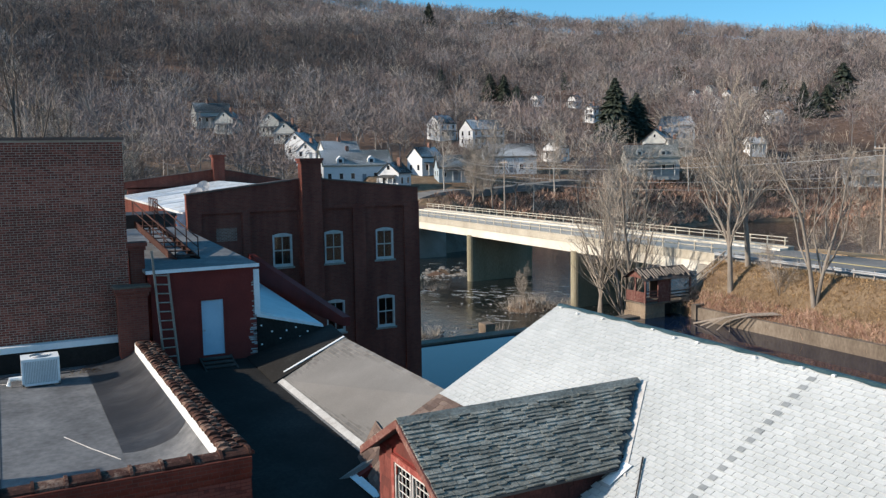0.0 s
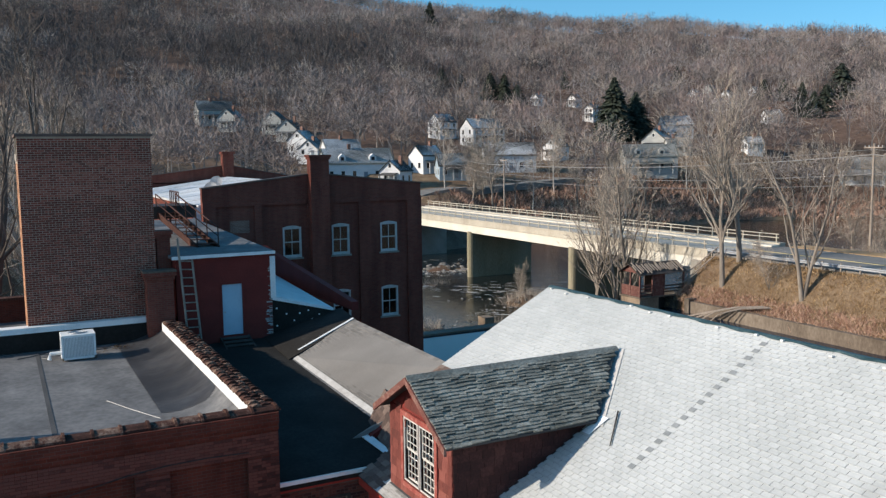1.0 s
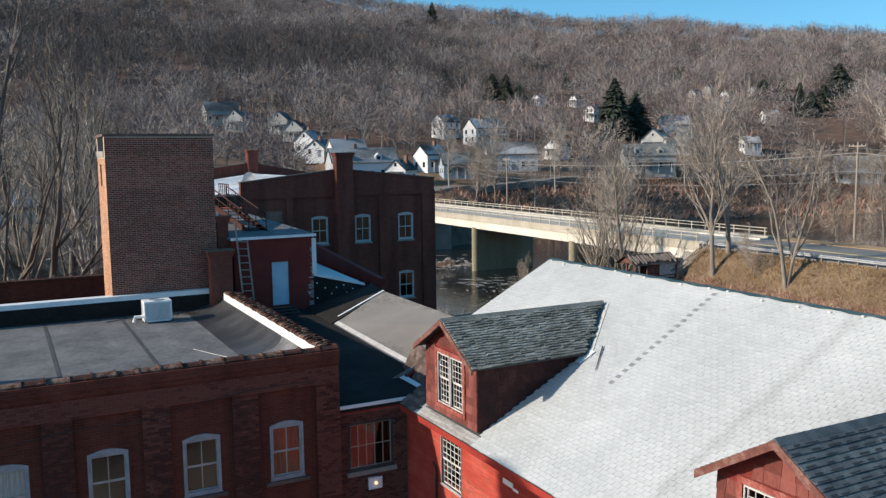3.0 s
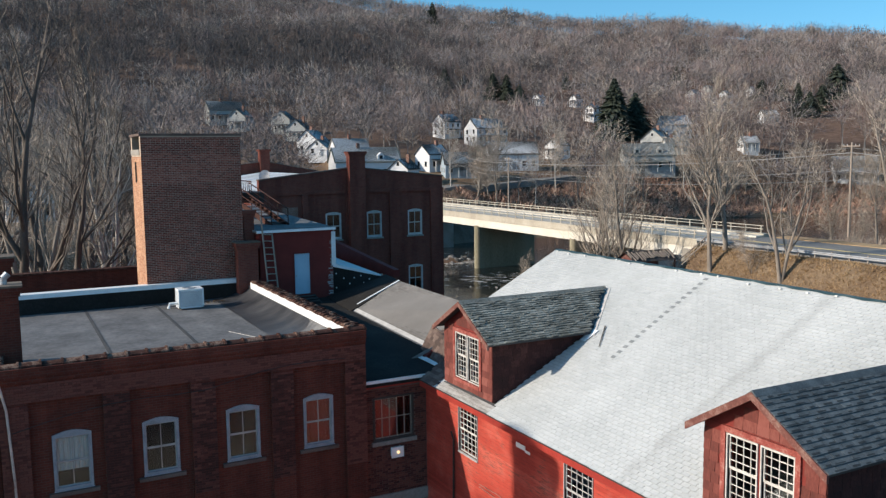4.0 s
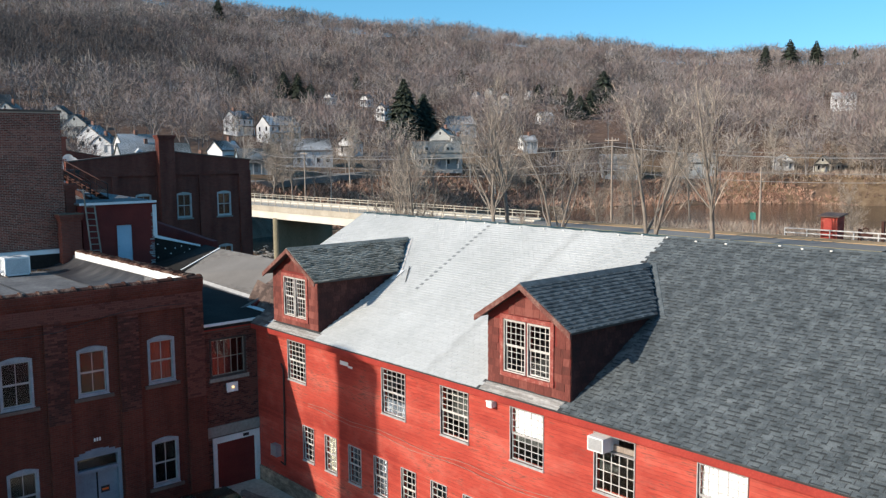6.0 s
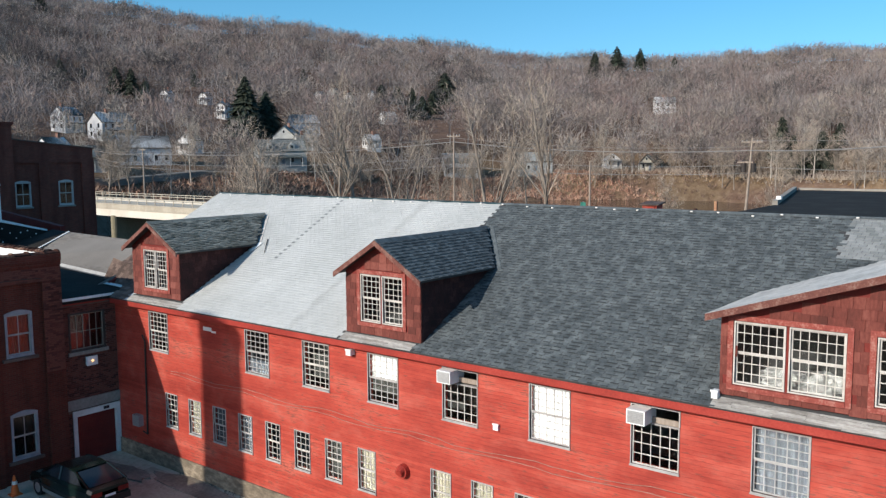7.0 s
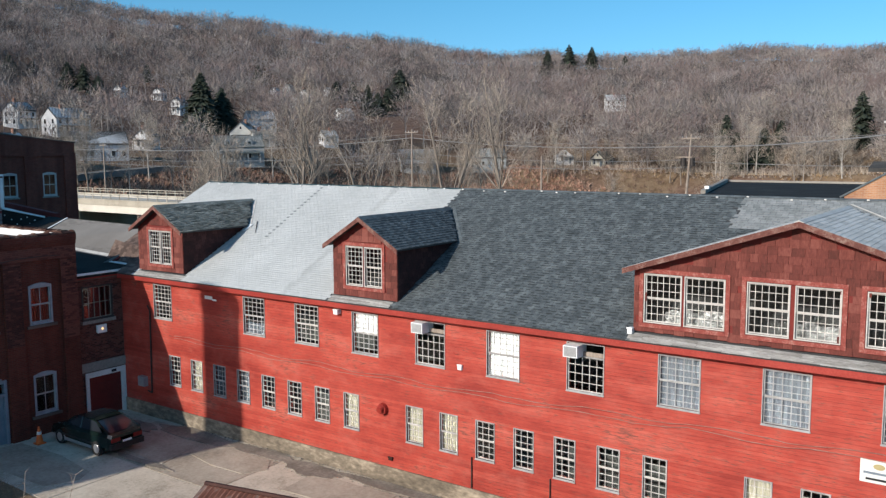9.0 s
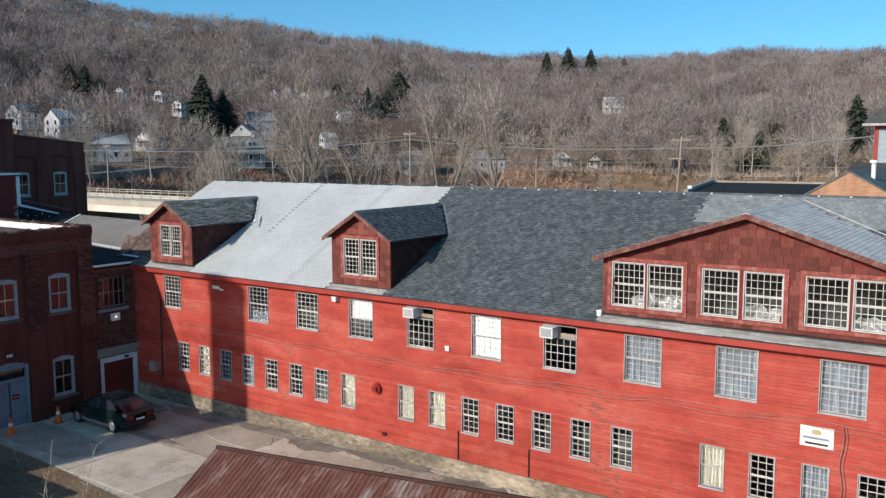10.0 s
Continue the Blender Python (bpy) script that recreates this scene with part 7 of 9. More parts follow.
def stand(k, x, y, turn, size, z=None):
    m = Matrix.Translation((x, y, float(land(x, y)) - 0.1 if z is None else z)) @ Matrix.Rotation(turn, 4, "Z")
    t = copy_thing(KINDS[k], m)
    t.scale = (size, size, size)
    return t


def plant_trees():
    rng = random.Random(77)
    near = [(12, -62.5, 54.5, 0.2, 1.05), (12, -60.0, 53.0, 1.0, 1.05), (12, -55.2, 53.0, 4.0, 1.2), (12, -54.0, 51.6, 2.4, 1.0), (12, -41.9, 53.9, 1.1, 1.0), (12, -42.2, 56.4, 2.6, 1.02),
            (13, -32.6, 53.9, 2.2, 0.95), (4, -36.5, 54.2, 5.0, 0.45), (13, -20.5, 54.0, 0.9, 1.15), (12, -14.0, 54.8, 3.3, 1.0), (4, -49.5, 55.2, 0.0, 0.4), (4, -74.5, 51.5, 4.0, 0.42)]
    for k, x, y, a, s in near:
        stand(k, x, y, a, s)
    # the wooded bank beyond the tower
    for _ in range(26):
        x, y = rng.uniform(-135, -85), rng.uniform(-58, 14)
        stand(rng.choice((5, 7, 11, 6, 11, 9)), x, y, rng.uniform(0, 6.28), rng.uniform(0.8, 1.25))
    for x, y, k, s in ((-31.8, -14.4, 14, 1.25), (-35.8, -12.7, 14, 1.45), (-47.8, -11.1, 13, 1.4), (-39.7, -9.3, 14, 1.25), (-57.5, -6.3, 14, 1.45), (-65.7, -8.9, 14, 1.3), (-49.3, -4.9, 15, 1.1), (-63.0, -1.4, 11, 1.35), (-53.8, -13.2, 12, 1.4), (-73.3, -3.5, 12, 1.35)):
        stand(k, x, y, rng.uniform(0, 6.28), s, YARD_Z - 1)
    # along the water beyond the road
    for _ in range(44):
        x, y = rng.uniform(-95, -30), rng.uniform(72, 150)
        if float(river_gap(x, y)) > 3:
            stand(rng.choice((5, 6, 7, 8, 9)), x, y, rng.uniform(0, 6.28), rng.uniform(0.5, 0.85))
    # between the road and the upper river
    for _ in range(40):
        x, y = rng.uniform(-62, 62), rng.uniform(86, 150)
        if float(river_gap(x, y)) > 1.5:
            stand(rng.choice((5, 6, 8, 9)), x, y, rng.uniform(0, 6.28), rng.uniform(0.55, 0.9))
    n = 0
    while n < 95:
        x, y = rng.uniform(-170, 110), rng.uniform(70, 345)
        g = float(river_gap(x, y))
        d = math.hypot(x - 20, y + 10)
        if 1.5 < g < 24 and d > 185:
            stand(rng.choice((5, 7, 8, 6)), x, y, rng.uniform(0, 6.28), rng.uniform(0.75, 1.1))
            n += 1


plant_trees()
for k in KINDS:
    k.location = (-95.0 - 3.0 * KINDS.index(k), -30.0 - 6 * KINDS.index(k), float(land(-95.0 - 3.0 * KINDS.index(k), -30.0 - 6 * KINDS.index(k))) - 0.1)


HOUSES = [(-309, 66, 13, 8, 4.6, 1.61, 1, "grey"), (-295, 69, 7, 8, 4.5, 0.90, 1, "grey"), (-281, 81, 7, 7, 4.8, 0.94, 1, "grey"), (-260, 80, 7, 8, 4.0, 0.92, 1, "grey"),
          (-232, 75, 7, 7, 4.2, 0.73, 0, "white"), (-226, 76, 6.5, 6, 2.6, 0.72, 3, "white"), (-211, 79, 10, 7, 2.8, 1.53, 3, "white"), (-192, 76, 18, 9, 4.4, 1.44, 4, "white"),
          (-171, 78, 5.5, 6, 3.6, 0.63, 0, "white"), (-256, 135, 8, 6.5, 5.6, 1.86, 0, "white"), (-236, 140, 13, 8, 5.4, 1.66, 0, "white"), (-175, 96, 8.5, 7, 3.3, 1.26, 0, "blue"),
          (-184, 118, 14, 8, 4.4, 1.20, 0, "white"), (-187, 94, 7, 6, 4.4, 1.82, 0, "white"), (-197, 143, 5.9, 5.2, 4.0, 0.36, 0, "white"), (-317, 238, 4.4, 5.2, 4.0, 0.33, 0, "white"),
          (-322, 220, 4.4, 5.2, 3.7, 0.37, 0, "white"), (-277, 218, 4.4, 5.9, 5.2, 0.31, 0, "white"), (-176, 161, 15, 8, 4.6, 1.08, 4, "grey"), (-227, 218, 11, 8, 5.0, 1.18, 3, "white"),
          (-197, 183, 8, 8, 4.0, 0.50, 0, "grey"), (-188, 183, 7, 6, 2.8, 1.10, 3, "grey"), (-304, 301, 5.2, 5.9, 3.7, 0.29, 0, "white"), (-315, 322, 5.2, 5.2, 4.0, 0.27, 3, "grey"),
          (-281, 294, 5.9, 5.9, 3.7, 0.26, 0, "white"), (-292, 311, 5.2, 5.2, 4.0, 0.25, 0, "white"), (-231, 273, 6.7, 5.2, 3.2, 1.26, 0, "white"), (-304, 342, 4.4, 4.4, 2.9, 0.14, 0, "white"),
          (-177, 204, 5.2, 4.4, 2.9, 1.19, 3, "white"), (-159, 232, 13, 8, 4.8, 0.85, 3, "white"), (-141, 253, 13, 8, 3.8, 0.82, 0, "grey"), (-124, 283, 6.5, 6, 2.6, 0.73, 3, "white"),
          (-107, 282, 6, 6, 3.2, -0.19, 0, "cream"), (-168, 430, 11, 8, 5.2, 0.58, 3, "white"), (-142, 365, 8, 6, 2.4, 0.59, 3, "grey"), (-113, 546, 4, 5, 3.6, 1.11, 0, "white"),
          (-128, -30, 9, 8, 4.0, 1.5, 1, "blue"), (-150, -8, 8, 7, 4.6, 1.6, 0, "white")]


EVERGREENS = [(-233, 194, 24, 9.5), (-233, 204, 17, 7), (-350, 211, 13.7, 7.3), (-345, 216, 13.6, 6), (-327, 212, 9.4, 7.5), (-402, 211, 10.3, 7.6),
              (-406, 226, 6.8, 5.1), (-373, 272, 9.9, 5.1), (-252, 220, 16.2, 9.2), (-294, 338, 10.6, 8), (-287, 344, 10.6, 6.4), (-240, 301, 15.2, 5.6),
              (-233, 300, 11.7, 7.3), (-275, 371, 18.3, 12.8), (-254, 334, 12.8, 7), (-370, 350, 12.1, 5.1), (-66, 302, 15.3, 7.6), (-56, 282, 14.3, 6.4),
              (-49, 290, 13, 8.6), (-47, 305, 10, 5.5), (-20, 302, 19.8, 7.7), (-20, 313, 13, 5.2), (-335, 660, 24, 10), (-318, 668, 28, 13), (-300, 676, 24, 10),
              (-275, 690, 18, 8), (-40, 790, 16, 7), (-690, 350, 22, 9)]


def fans(base, tip, width, facing):
    """Thin triangles from base to tip, their flat side turned towards a direction."""
    d = tip - base
    d /= np.linalg.norm(d, axis=-1, keepdims=True) + 1e-9
    s = np.cross(d, facing)
    s /= np.linalg.norm(s, axis=-1, keepdims=True) + 1e-9
    s *= width[:, None]
    return np.stack([base - s, base + s, tip], 1)


def woods():
    """The hillside's bare trees: pale trunks with limbs under rounded crowns of fine upward twigs."""
    rng = np.random.default_rng(3)
    n = 34000
    az = np.radians(rng.uniform(-4, 100, n))
    d = np.sqrt(rng.uniform(118**2, 960**2, n))
    x, y = 20 - d * np.sin(az), -10 + d * np.cos(az)
    gap = river_gap(x, y)
    chance = np.interp(d, [118, 185, 250, 420, 960], [0.9, 0.55, 0.36, 0.36, 0.33])
    chance = np.where((gap < 120) & (y > 190) & (x > -120), 0.85, chance)
    keep = (gap > np.where(d < 185, 3, 6)) & ((d > 185) | ((az < 0.37) & (y > 92))) & (rng.uniform(size=n) < chance)
    for i, (hx, hy, hw, *_) in enumerate(HOUSES):
        away = np.array([hx - 20, hy + 10])
        away = away / np.linalg.norm(away)
        ox, oy = x - hx, y - hy
        along, across = ox * away[0] + oy * away[1], np.abs(ox * away[1] - oy * away[0])
        keep &= ~((np.abs(along) < hw * 0.7 + 2) & (across < hw * 0.6 + 3))
        keep &= ~((along < 0) & (along > (-110 if i == 0 else -60)) & (across < hw * 0.5 + 3) & (rng.uniform(size=n) < (0.95 if i in (0, 12) else 0.7)))
    for cx, cy, ch, cw in EVERGREENS:
        away = np.array([cx - 20, cy + 10]) / math.hypot(cx - 20, cy + 10)
        along, across = (x - cx) * away[0] + (y - cy) * away[1], np.abs((x - cx) * away[1] - (y - cy) * away[0])
        keep &= ~((along < 5) & (along > -70) & (across < cw * 0.75 + 1) & (rng.uniform(size=n) < 0.9))
    x, y, d, az = x[keep], y[keep], d[keep], np.degrees(az[keep])
    n = len(x)
    z = land(x, y)
    h = rng.uniform(11, 20, n) * np.interp(d, [118, 185, 300, 500], [0.62, 0.85, 0.95, 1.0])
    wide = rng.uniform(0.3, 0.48, n) * h
    # shade in the dip, painted as a belt of dusky trees; redder maples on the upper slopes
    hollow_shade = np.exp(-(((d - 500) / 150) ** 2)) * np.interp(az, [54, 68], [0, 1.35])
    patch = lumps(x, y, 150.0) + rng.normal(scale=0.3, size=n) + hollow_shade
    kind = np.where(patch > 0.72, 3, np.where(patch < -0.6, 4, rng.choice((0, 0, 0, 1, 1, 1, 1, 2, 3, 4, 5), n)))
    kind = np.where((d < np.interp(az, [58, 66], [400, 290])) & (rng.uniform(size=n) < 0.5), np.where(az > 64, rng.choice((0, 1, 1, 3), n), rng.choice((0, 1, 1, 5, 5), n)), kind)
    stems = []
    for k in range(6):
        pick = kind == k
        hk_, wk_, dk_, root_ = h[pick], wide[pick], d[pick], np.stack([x[pick], y[pick], z[pick] - 0.3], 1)
        out = []
        for lo, hi, twigs in ((0, 320, 240), (320, 560, 165), (560, 2000, 96)):
            sel = (dk_ >= lo) & (dk_ < hi)
            m = int(sel.sum())
            if not m:
                continue
            hk, wk, dk, root = hk_[sel], wk_[sel], dk_[sel], root_[sel]
            axis = np.concatenate([rng.normal(scale=0.06, size=(m, 2)), np.ones((m, 1))], 1)
            stems.append(blades(root, root + axis * hk[:, None] * 0.85, 0.011 * hk + 0.02, rng))
            heart = root + axis * (hk * 0.52)[:, None]
            for j in range(6):
                a = rng.uniform(0, 6.283, m)
                p = root + axis * (hk * rng.uniform(0.22, 0.5, m))[:, None]
                e = heart + np.stack([np.cos(a) * wk * 0.7, np.sin(a) * wk * 0.7, hk * rng.uniform(0.1, 0.4, m)], 1)
                stems.append(blades(p, e, 0.004 * hk + 0.02, rng))
            fine = 0.03 + 0.00014 * dk
            for j in range(twigs):
                a = rng.uniform(0, 6.283, m)
                u = rng.uniform(-0.3, 1.0, m)
                c = np.sqrt(np.clip(1 - u * u, 0, 1))
                radial = np.stack([np.cos(a) * c, np.sin(a) * c, u], 1)
                p = heart + radial * np.stack([wk, wk, hk * 0.46], 1) * rng.uniform(0.45, 0.95, (m, 1))
                way = radial * 0.6 + rng.normal(scale=0.45, size=(m, 3)) + [0, 0, 0.3]
                e = p + way * (hk * rng.uniform(0.07, 0.16, m))[:, None]
                out.append(fans(p, e, fine * rng.uniform(0.8, 1.5, m), radial + rng.normal(scale=0.16, size=(m, 3))))
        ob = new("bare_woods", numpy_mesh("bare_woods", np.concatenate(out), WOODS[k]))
        tagged(ob, "leafless " + ("grey", "brown", "pale grey", "dusky brown", "reddish", "tan")[k] + " woods covering the far hillside", "woods", kind="stuff")
    ob = new("bare_trunks", numpy_mesh("bare_trunks", np.concatenate(stems), M_FARBARK))
    tagged(ob, "pale grey trunks and limbs of the hillside woods", "woods", kind="stuff")


M_FARBARK = surf("far_bark", (0.13, 0.117, 0.108), (0.19, 0.174, 0.162), (0.27, 0.25, 0.235), 0.95, 0.02, 0.3, 0.0, island=0.5)
woods()


M_SCRUB = surf("brown_scrub", (0.11, 0.068, 0.052), (0.2, 0.13, 0.1), (0.32, 0.225, 0.175), 0.95, 0.08, 1.5, 0.0, island=0.5)


def brush():
    """Russet scrub on the banks, dry grass on the slope, dead stems by the water."""
    rng = np.random.default_rng(8)

    def field(name, n, x0, x1, y0, y1, accept, hmin, hmax, width, stems, material, label, category):
        x, y = rng.uniform(x0, x1, n), rng.uniform(y0, y1, n)
        keep = accept(x, y)
        x, y = x[keep], y[keep]
        n = len(x)
        base = np.stack([x, y, land(x, y) - 0.05], 1)
        h = rng.uniform(hmin, hmax, n)
        out = []
        for _ in range(stems):
            o = rng.normal(scale=0.35, size=(n, 3)) * [1, 1, 0] * h[:, None] * 0.4
            t = rng.normal(scale=0.4, size=(n, 3)) * h[:, None]
            t[:, 2] = h * rng.uniform(0.5, 1.0, n)
            out.append(blades(base + o, base + o + t, np.full(n, width) * rng.uniform(0.6, 1.4, n), rng))
        ob = new(name, numpy_mesh(name, np.concatenate(out), material))
        tagged(ob, label, category, kind="stuff")

    field("brush", 34000, -230, 150, 75, 320, lambda x, y: (river_gap(x, y) > 0.5) & (river_gap(x, y) < np.where(x < -75, 20, 4)), 0.8, 2.6, 0.07, 8, M_SCRUB, "brown leafless scrub along the far river bank", "scrub")
    field("brush", 26000, -178, -88, 84, 262, lambda x, y: (x < -88) & (river_gap(x, y) > -3) & (river_gap(x, y) < 19), 0.7, 2.0, 0.13, 6, M_BRUSH, "dense russet thicket on the steep far bank", "scrub")
    field("grass", 12000, -150, 140, 170, 330, lambda x, y: (river_gap(x, y) > 5) & (river_gap(x, y) < 12), 0.5, 1.2, 0.1, 5, M_DRYGRASS, "tall pale grass along the far bank", "grass")
    field("brush", 16000, -150, 150, 175, 350, lambda x, y: (river_gap(x, y) > 6) & (river_gap(x, y) < 60), 1.2, 3.6, 0.06, 6, M_TWIG, "bare thickets under the far trees", "scrub")
    field("brush", 5000, -55, 60, 71.5, 96, lambda x, y: river_gap(x, y) > 1, 0.5, 1.8, 0.03, 7, M_TWIG, "bare thickets between road and river", "scrub")
    field("brush", 5200, -100, -46, 30, 66, lambda x, y: (river_gap(x, y) < 6) & (land(x, y) > -5.9), 0.6, 2.2, 0.02, 9, M_TWIG, "bare scrub on the gravel bars in the river", "scrub")
    field("brush", 2600, -46, 10, 51.2, 53.4, lambda x, y: y > 51.2, 0.3, 0.9, 0.02, 8, M_BRUSH, "russet scrub at the foot of the road bank", "scrub")
    field("grass", 15000, -47, 20, 51.2, 57, lambda x, y: y > 51.2, 0.12, 0.4, 0.02, 5, M_DRYGRASS, "matted dead grass on the road bank", "grass")
    field("brush", 11000, -60, 120, 74, 150, lambda x, y: river_gap(x, y) > 2, 0.5, 1.9, 0.045, 6, M_SCRUB, "brown leafless scrub beyond the road", "scrub")
    field("brush", 2600, -140, -84, -60, 16, lambda x, y: river_gap(x, y) > 0, 0.8, 3.0, 0.03, 9, M_TWIG, "bare undergrowth beneath the riverside trees", "scrub")
    field("grass", 5000, 0.0, 12, -22, -7.8, lambda x, y: y < -7.9 - 0.05 * x, 0.05, 0.3, 0.012, 5, M_DRYGRASS, "thin dead grass at the yard's edge", "grass")


brush()


def conifer(x, y, h, w, seed, dense=1.0, z=None):
    rng = random.Random(seed)
    t = thing("spruce_tree", (x, y, float(land(x, y)) - 0.2 if z is None else z), "dark green spruce with drooping boughs", "tree", "evergreens")
    z0 = t.location.z
    part("trunk", Geo().tube((x, y, z0), (x, y, z0 + h * 0.97), 0.02 * h, 0.02, 6), M_BARK, t)
    g = Geo()
    rows = int(26 * dense)
    for r in range(rows):
        f = r / rows
        zz = z0 + h * (0.07 + 0.92 * f)
        rad = w * (1 - f) ** 0.68 * (0.85 + 0.3 * rng.random()) + 0.15
        n = int((16 * (1 - f) + 5) * dense)
        for k in range(n):
            a = 6.283 * k / n + rng.uniform(-0.3, 0.3)
            R = rad * rng.uniform(0.65, 1.12)
            ca, sa = math.cos(a), math.sin(a)
            droop = R * rng.uniform(0.15, 0.5)
            tip = (x + ca * R, y + sa * R, zz - droop)
            for s in (-1, 1):
                b = a + s * rng.uniform(0.18, 0.4)
                m = (x + math.cos(b) * R * 0.62, y + math.sin(b) * R * 0.62, zz - droop * 0.4 - rng.uniform(0.1, 0.5) * h * 0.03)
                g.add([(x + ca * R * 0.08, y + sa * R * 0.08, zz + R * 0.1), m, tip], ((0, 1, 2),))
            m2 = (x + ca * R * 0.55, y + sa * R * 0.55, zz - droop * 0.3 - h * 0.035)
            g.add([(x, y, zz), m2, tip], ((0, 1, 2),))
    part("foliage", g, M_NEEDLE, t)
    return t


for i, (x, y, h, w) in enumerate(EVERGREENS):
    conifer(x, y, h, w, 100 + i, 1.9 if i < 2 else 1.1)

# ---- houses across the river ----
PAINT = {"white": surf("white_clapboard", (0.5, 0.51, 0.52), (0.6, 0.61, 0.62), (0.68, 0.68, 0.69), 0.6, 0.5, 8, 0.1, stretch=(1, 1, 4)),
         "grey": surf("grey_clapboard", (0.27, 0.28, 0.27), (0.36, 0.37, 0.355), (0.45, 0.455, 0.44), 0.7, 0.5, 8, 0.1, stretch=(1, 1, 4)),
         "blue": surf("blue_clapboard", (0.2, 0.26, 0.3), (0.27, 0.34, 0.385), (0.35, 0.42, 0.46), 0.7, 0.5, 8, 0.1, stretch=(1, 1, 4)),
         "green": surf("green_clapboard", (0.03, 0.07, 0.05), (0.05, 0.10, 0.075), (0.08, 0.14, 0.1), 0.7, 0.5, 8, 0.1, stretch=(1, 1, 4)),
         "cream": surf("cream_clapboard", (0.42, 0.4, 0.32), (0.52, 0.5, 0.42), (0.6, 0.58, 0.5), 0.7, 0.5, 8, 0.1, stretch=(1, 1, 4))}
ROOFS = [surf("slate_grey_roof", (0.045, 0.044, 0.043), (0.075, 0.074, 0.072), (0.115, 0.113, 0.11), 0.95, 0.5, 6, 0.2, spec=0.08), surf("blue_grey_roof", (0.075, 0.082, 0.084), (0.115, 0.124, 0.127), (0.165, 0.175, 0.178), 0.95, 0.5, 6, 0.2, spec=0.08),
         surf("dark_roof", (0.03, 0.03, 0.03), (0.052, 0.052, 0.052), (0.085, 0.084, 0.083), 0.95, 0.5, 6, 0.2, spec=0.08), surf("pale_metal_roof", (0.17, 0.17, 0.165), (0.24, 0.24, 0.232), (0.32, 0.32, 0.31), 0.85, 0.5, 6, 0.1, spec=0.1),
         surf("green_grey_roof", (0.085, 0.1, 0.09), (0.135, 0.15, 0.138), (0.19, 0.205, 0.19), 0.95, 0.5, 6, 0.2, spec=0.08)]


def house(x, y, w, d, h, turn, roof, paint, seed):
    """A gabled wooden house: w along its ridge's cross, windows on two faces, porch, chimney."""
    rng = random.Random(seed)
    words = {"white": "white", "grey": "grey", "blue": "blue", "green": "dark green", "cream": "cream"}[paint]
    t = thing("house", (0, 0, 0), f"{words} clapboard house with gabled roof across the river", "house", "town houses")
    rh = min(w, d) * 0.42
    part("wall", Geo().prism([(-w / 2, -2), (w / 2, -2), (w / 2, h), (-w / 2, h)], "y", -d / 2, d / 2).prism([(-w / 2, h), (w / 2, h), (0, h + rh)] if w <= d * 1.15 else [(-w / 2, h), (w / 2, h), (w / 2, h + 0.02), (-w / 2, h + 0.02)], "y", -d / 2, d / 2)
         if w <= d * 1.15 else Geo().prism([(-d / 2, -2), (d / 2, -2), (d / 2, h), (0, h + rh), (-d / 2, h)], "x", -w / 2, w / 2), PAINT[paint], t)
    o = 0.35
    if w <= d * 1.15:
        k = rh / (w / 2)
        r = Geo().slab((-w / 2 - o, -d / 2 - o, h - o * k), (0, -d / 2 - o, h + rh), (0, d / 2 + o, h + rh), (-w / 2 - o, d / 2 + o, h - o * k), -0.14)
        r.slab((0, -d / 2 - o, h + rh), (w / 2 + o, -d / 2 - o, h - o * k), (w / 2 + o, d / 2 + o, h - o * k), (0, d / 2 + o, h + rh), -0.14)
    else:
        k = rh / (d / 2)
        r = Geo().slab((-w / 2 - o, -d / 2 - o, h - o * k), (w / 2 + o, -d / 2 - o, h - o * k), (w / 2 + o, 0, h + rh), (-w / 2 - o, 0, h + rh), -0.14)
        r.slab((-w / 2 - o, 0, h + rh), (w / 2 + o, 0, h + rh), (w / 2 + o, d / 2 + o, h - o * k), (-w / 2 - o, d / 2 + o, h - o * k), -0.14)
    part("roof", r, ROOFS[roof], t)
    rows = [0.9] + ([3.5] if h > 5 else []) + ([6.0] if h > 7.4 else [])
    south, east = face_south(-d / 2), face_east(w / 2)
    west = lambda u, dd, v: (-w / 2 - dd, u, v)

    def pane(to, u, v, ww=0.9, hh=1.4):
        f = part("window", Geo(to).box(u - ww / 2 - 0.1, u + ww / 2 + 0.1, -0.02, 0.05, v - 0.1, v + hh + 0.1), M_WHITE, t)
        part("pane", Geo(to).box(u - ww / 2, u + ww / 2, 0.05, 0.06, v, v + hh), M_DARKGLASS, f)

    n = max(2, int(w / 2.6))
    for v in rows:
        for i in range(n):
            if v == rows[0] and i == n // 2:
                f = part("door", Geo(south).box(-0.5 + (i - (n - 1) / 2) * w / n, 0.5 + (i - (n - 1) / 2) * w / n, -0.02, 0.06, 0, 2.05), M_GREYDOOR, t)
                continue
            pane(south, (i - (n - 1) / 2) * w / n, v)
        for i in range(2):
            pane(east, (i - 0.5) * d / 2, v)
            pane(west, (i - 0.5) * d / 2, v)
    if w <= d * 1.15:
        pane(south, 0, h + rh * 0.25, 0.7, 1.0)
    elif roof == 4:
        for cx in (-w * 0.25, w * 0.2):
            dm = part("roof_dormer", Geo().prism([(cx - 0.9, h + 0.3), (cx + 0.9, h + 0.3), (cx + 0.9, h + 1.5), (cx, h + 2.3), (cx - 0.9, h + 1.5)], "y", -d / 2 + 0.6, 0), PAINT[paint], t)
            part("pane", Geo().box(cx - 0.45, cx + 0.45, -d / 2 + 0.56, -d / 2 + 0.59, h + 0.6, h + 1.5), M_DARKGLASS, dm)
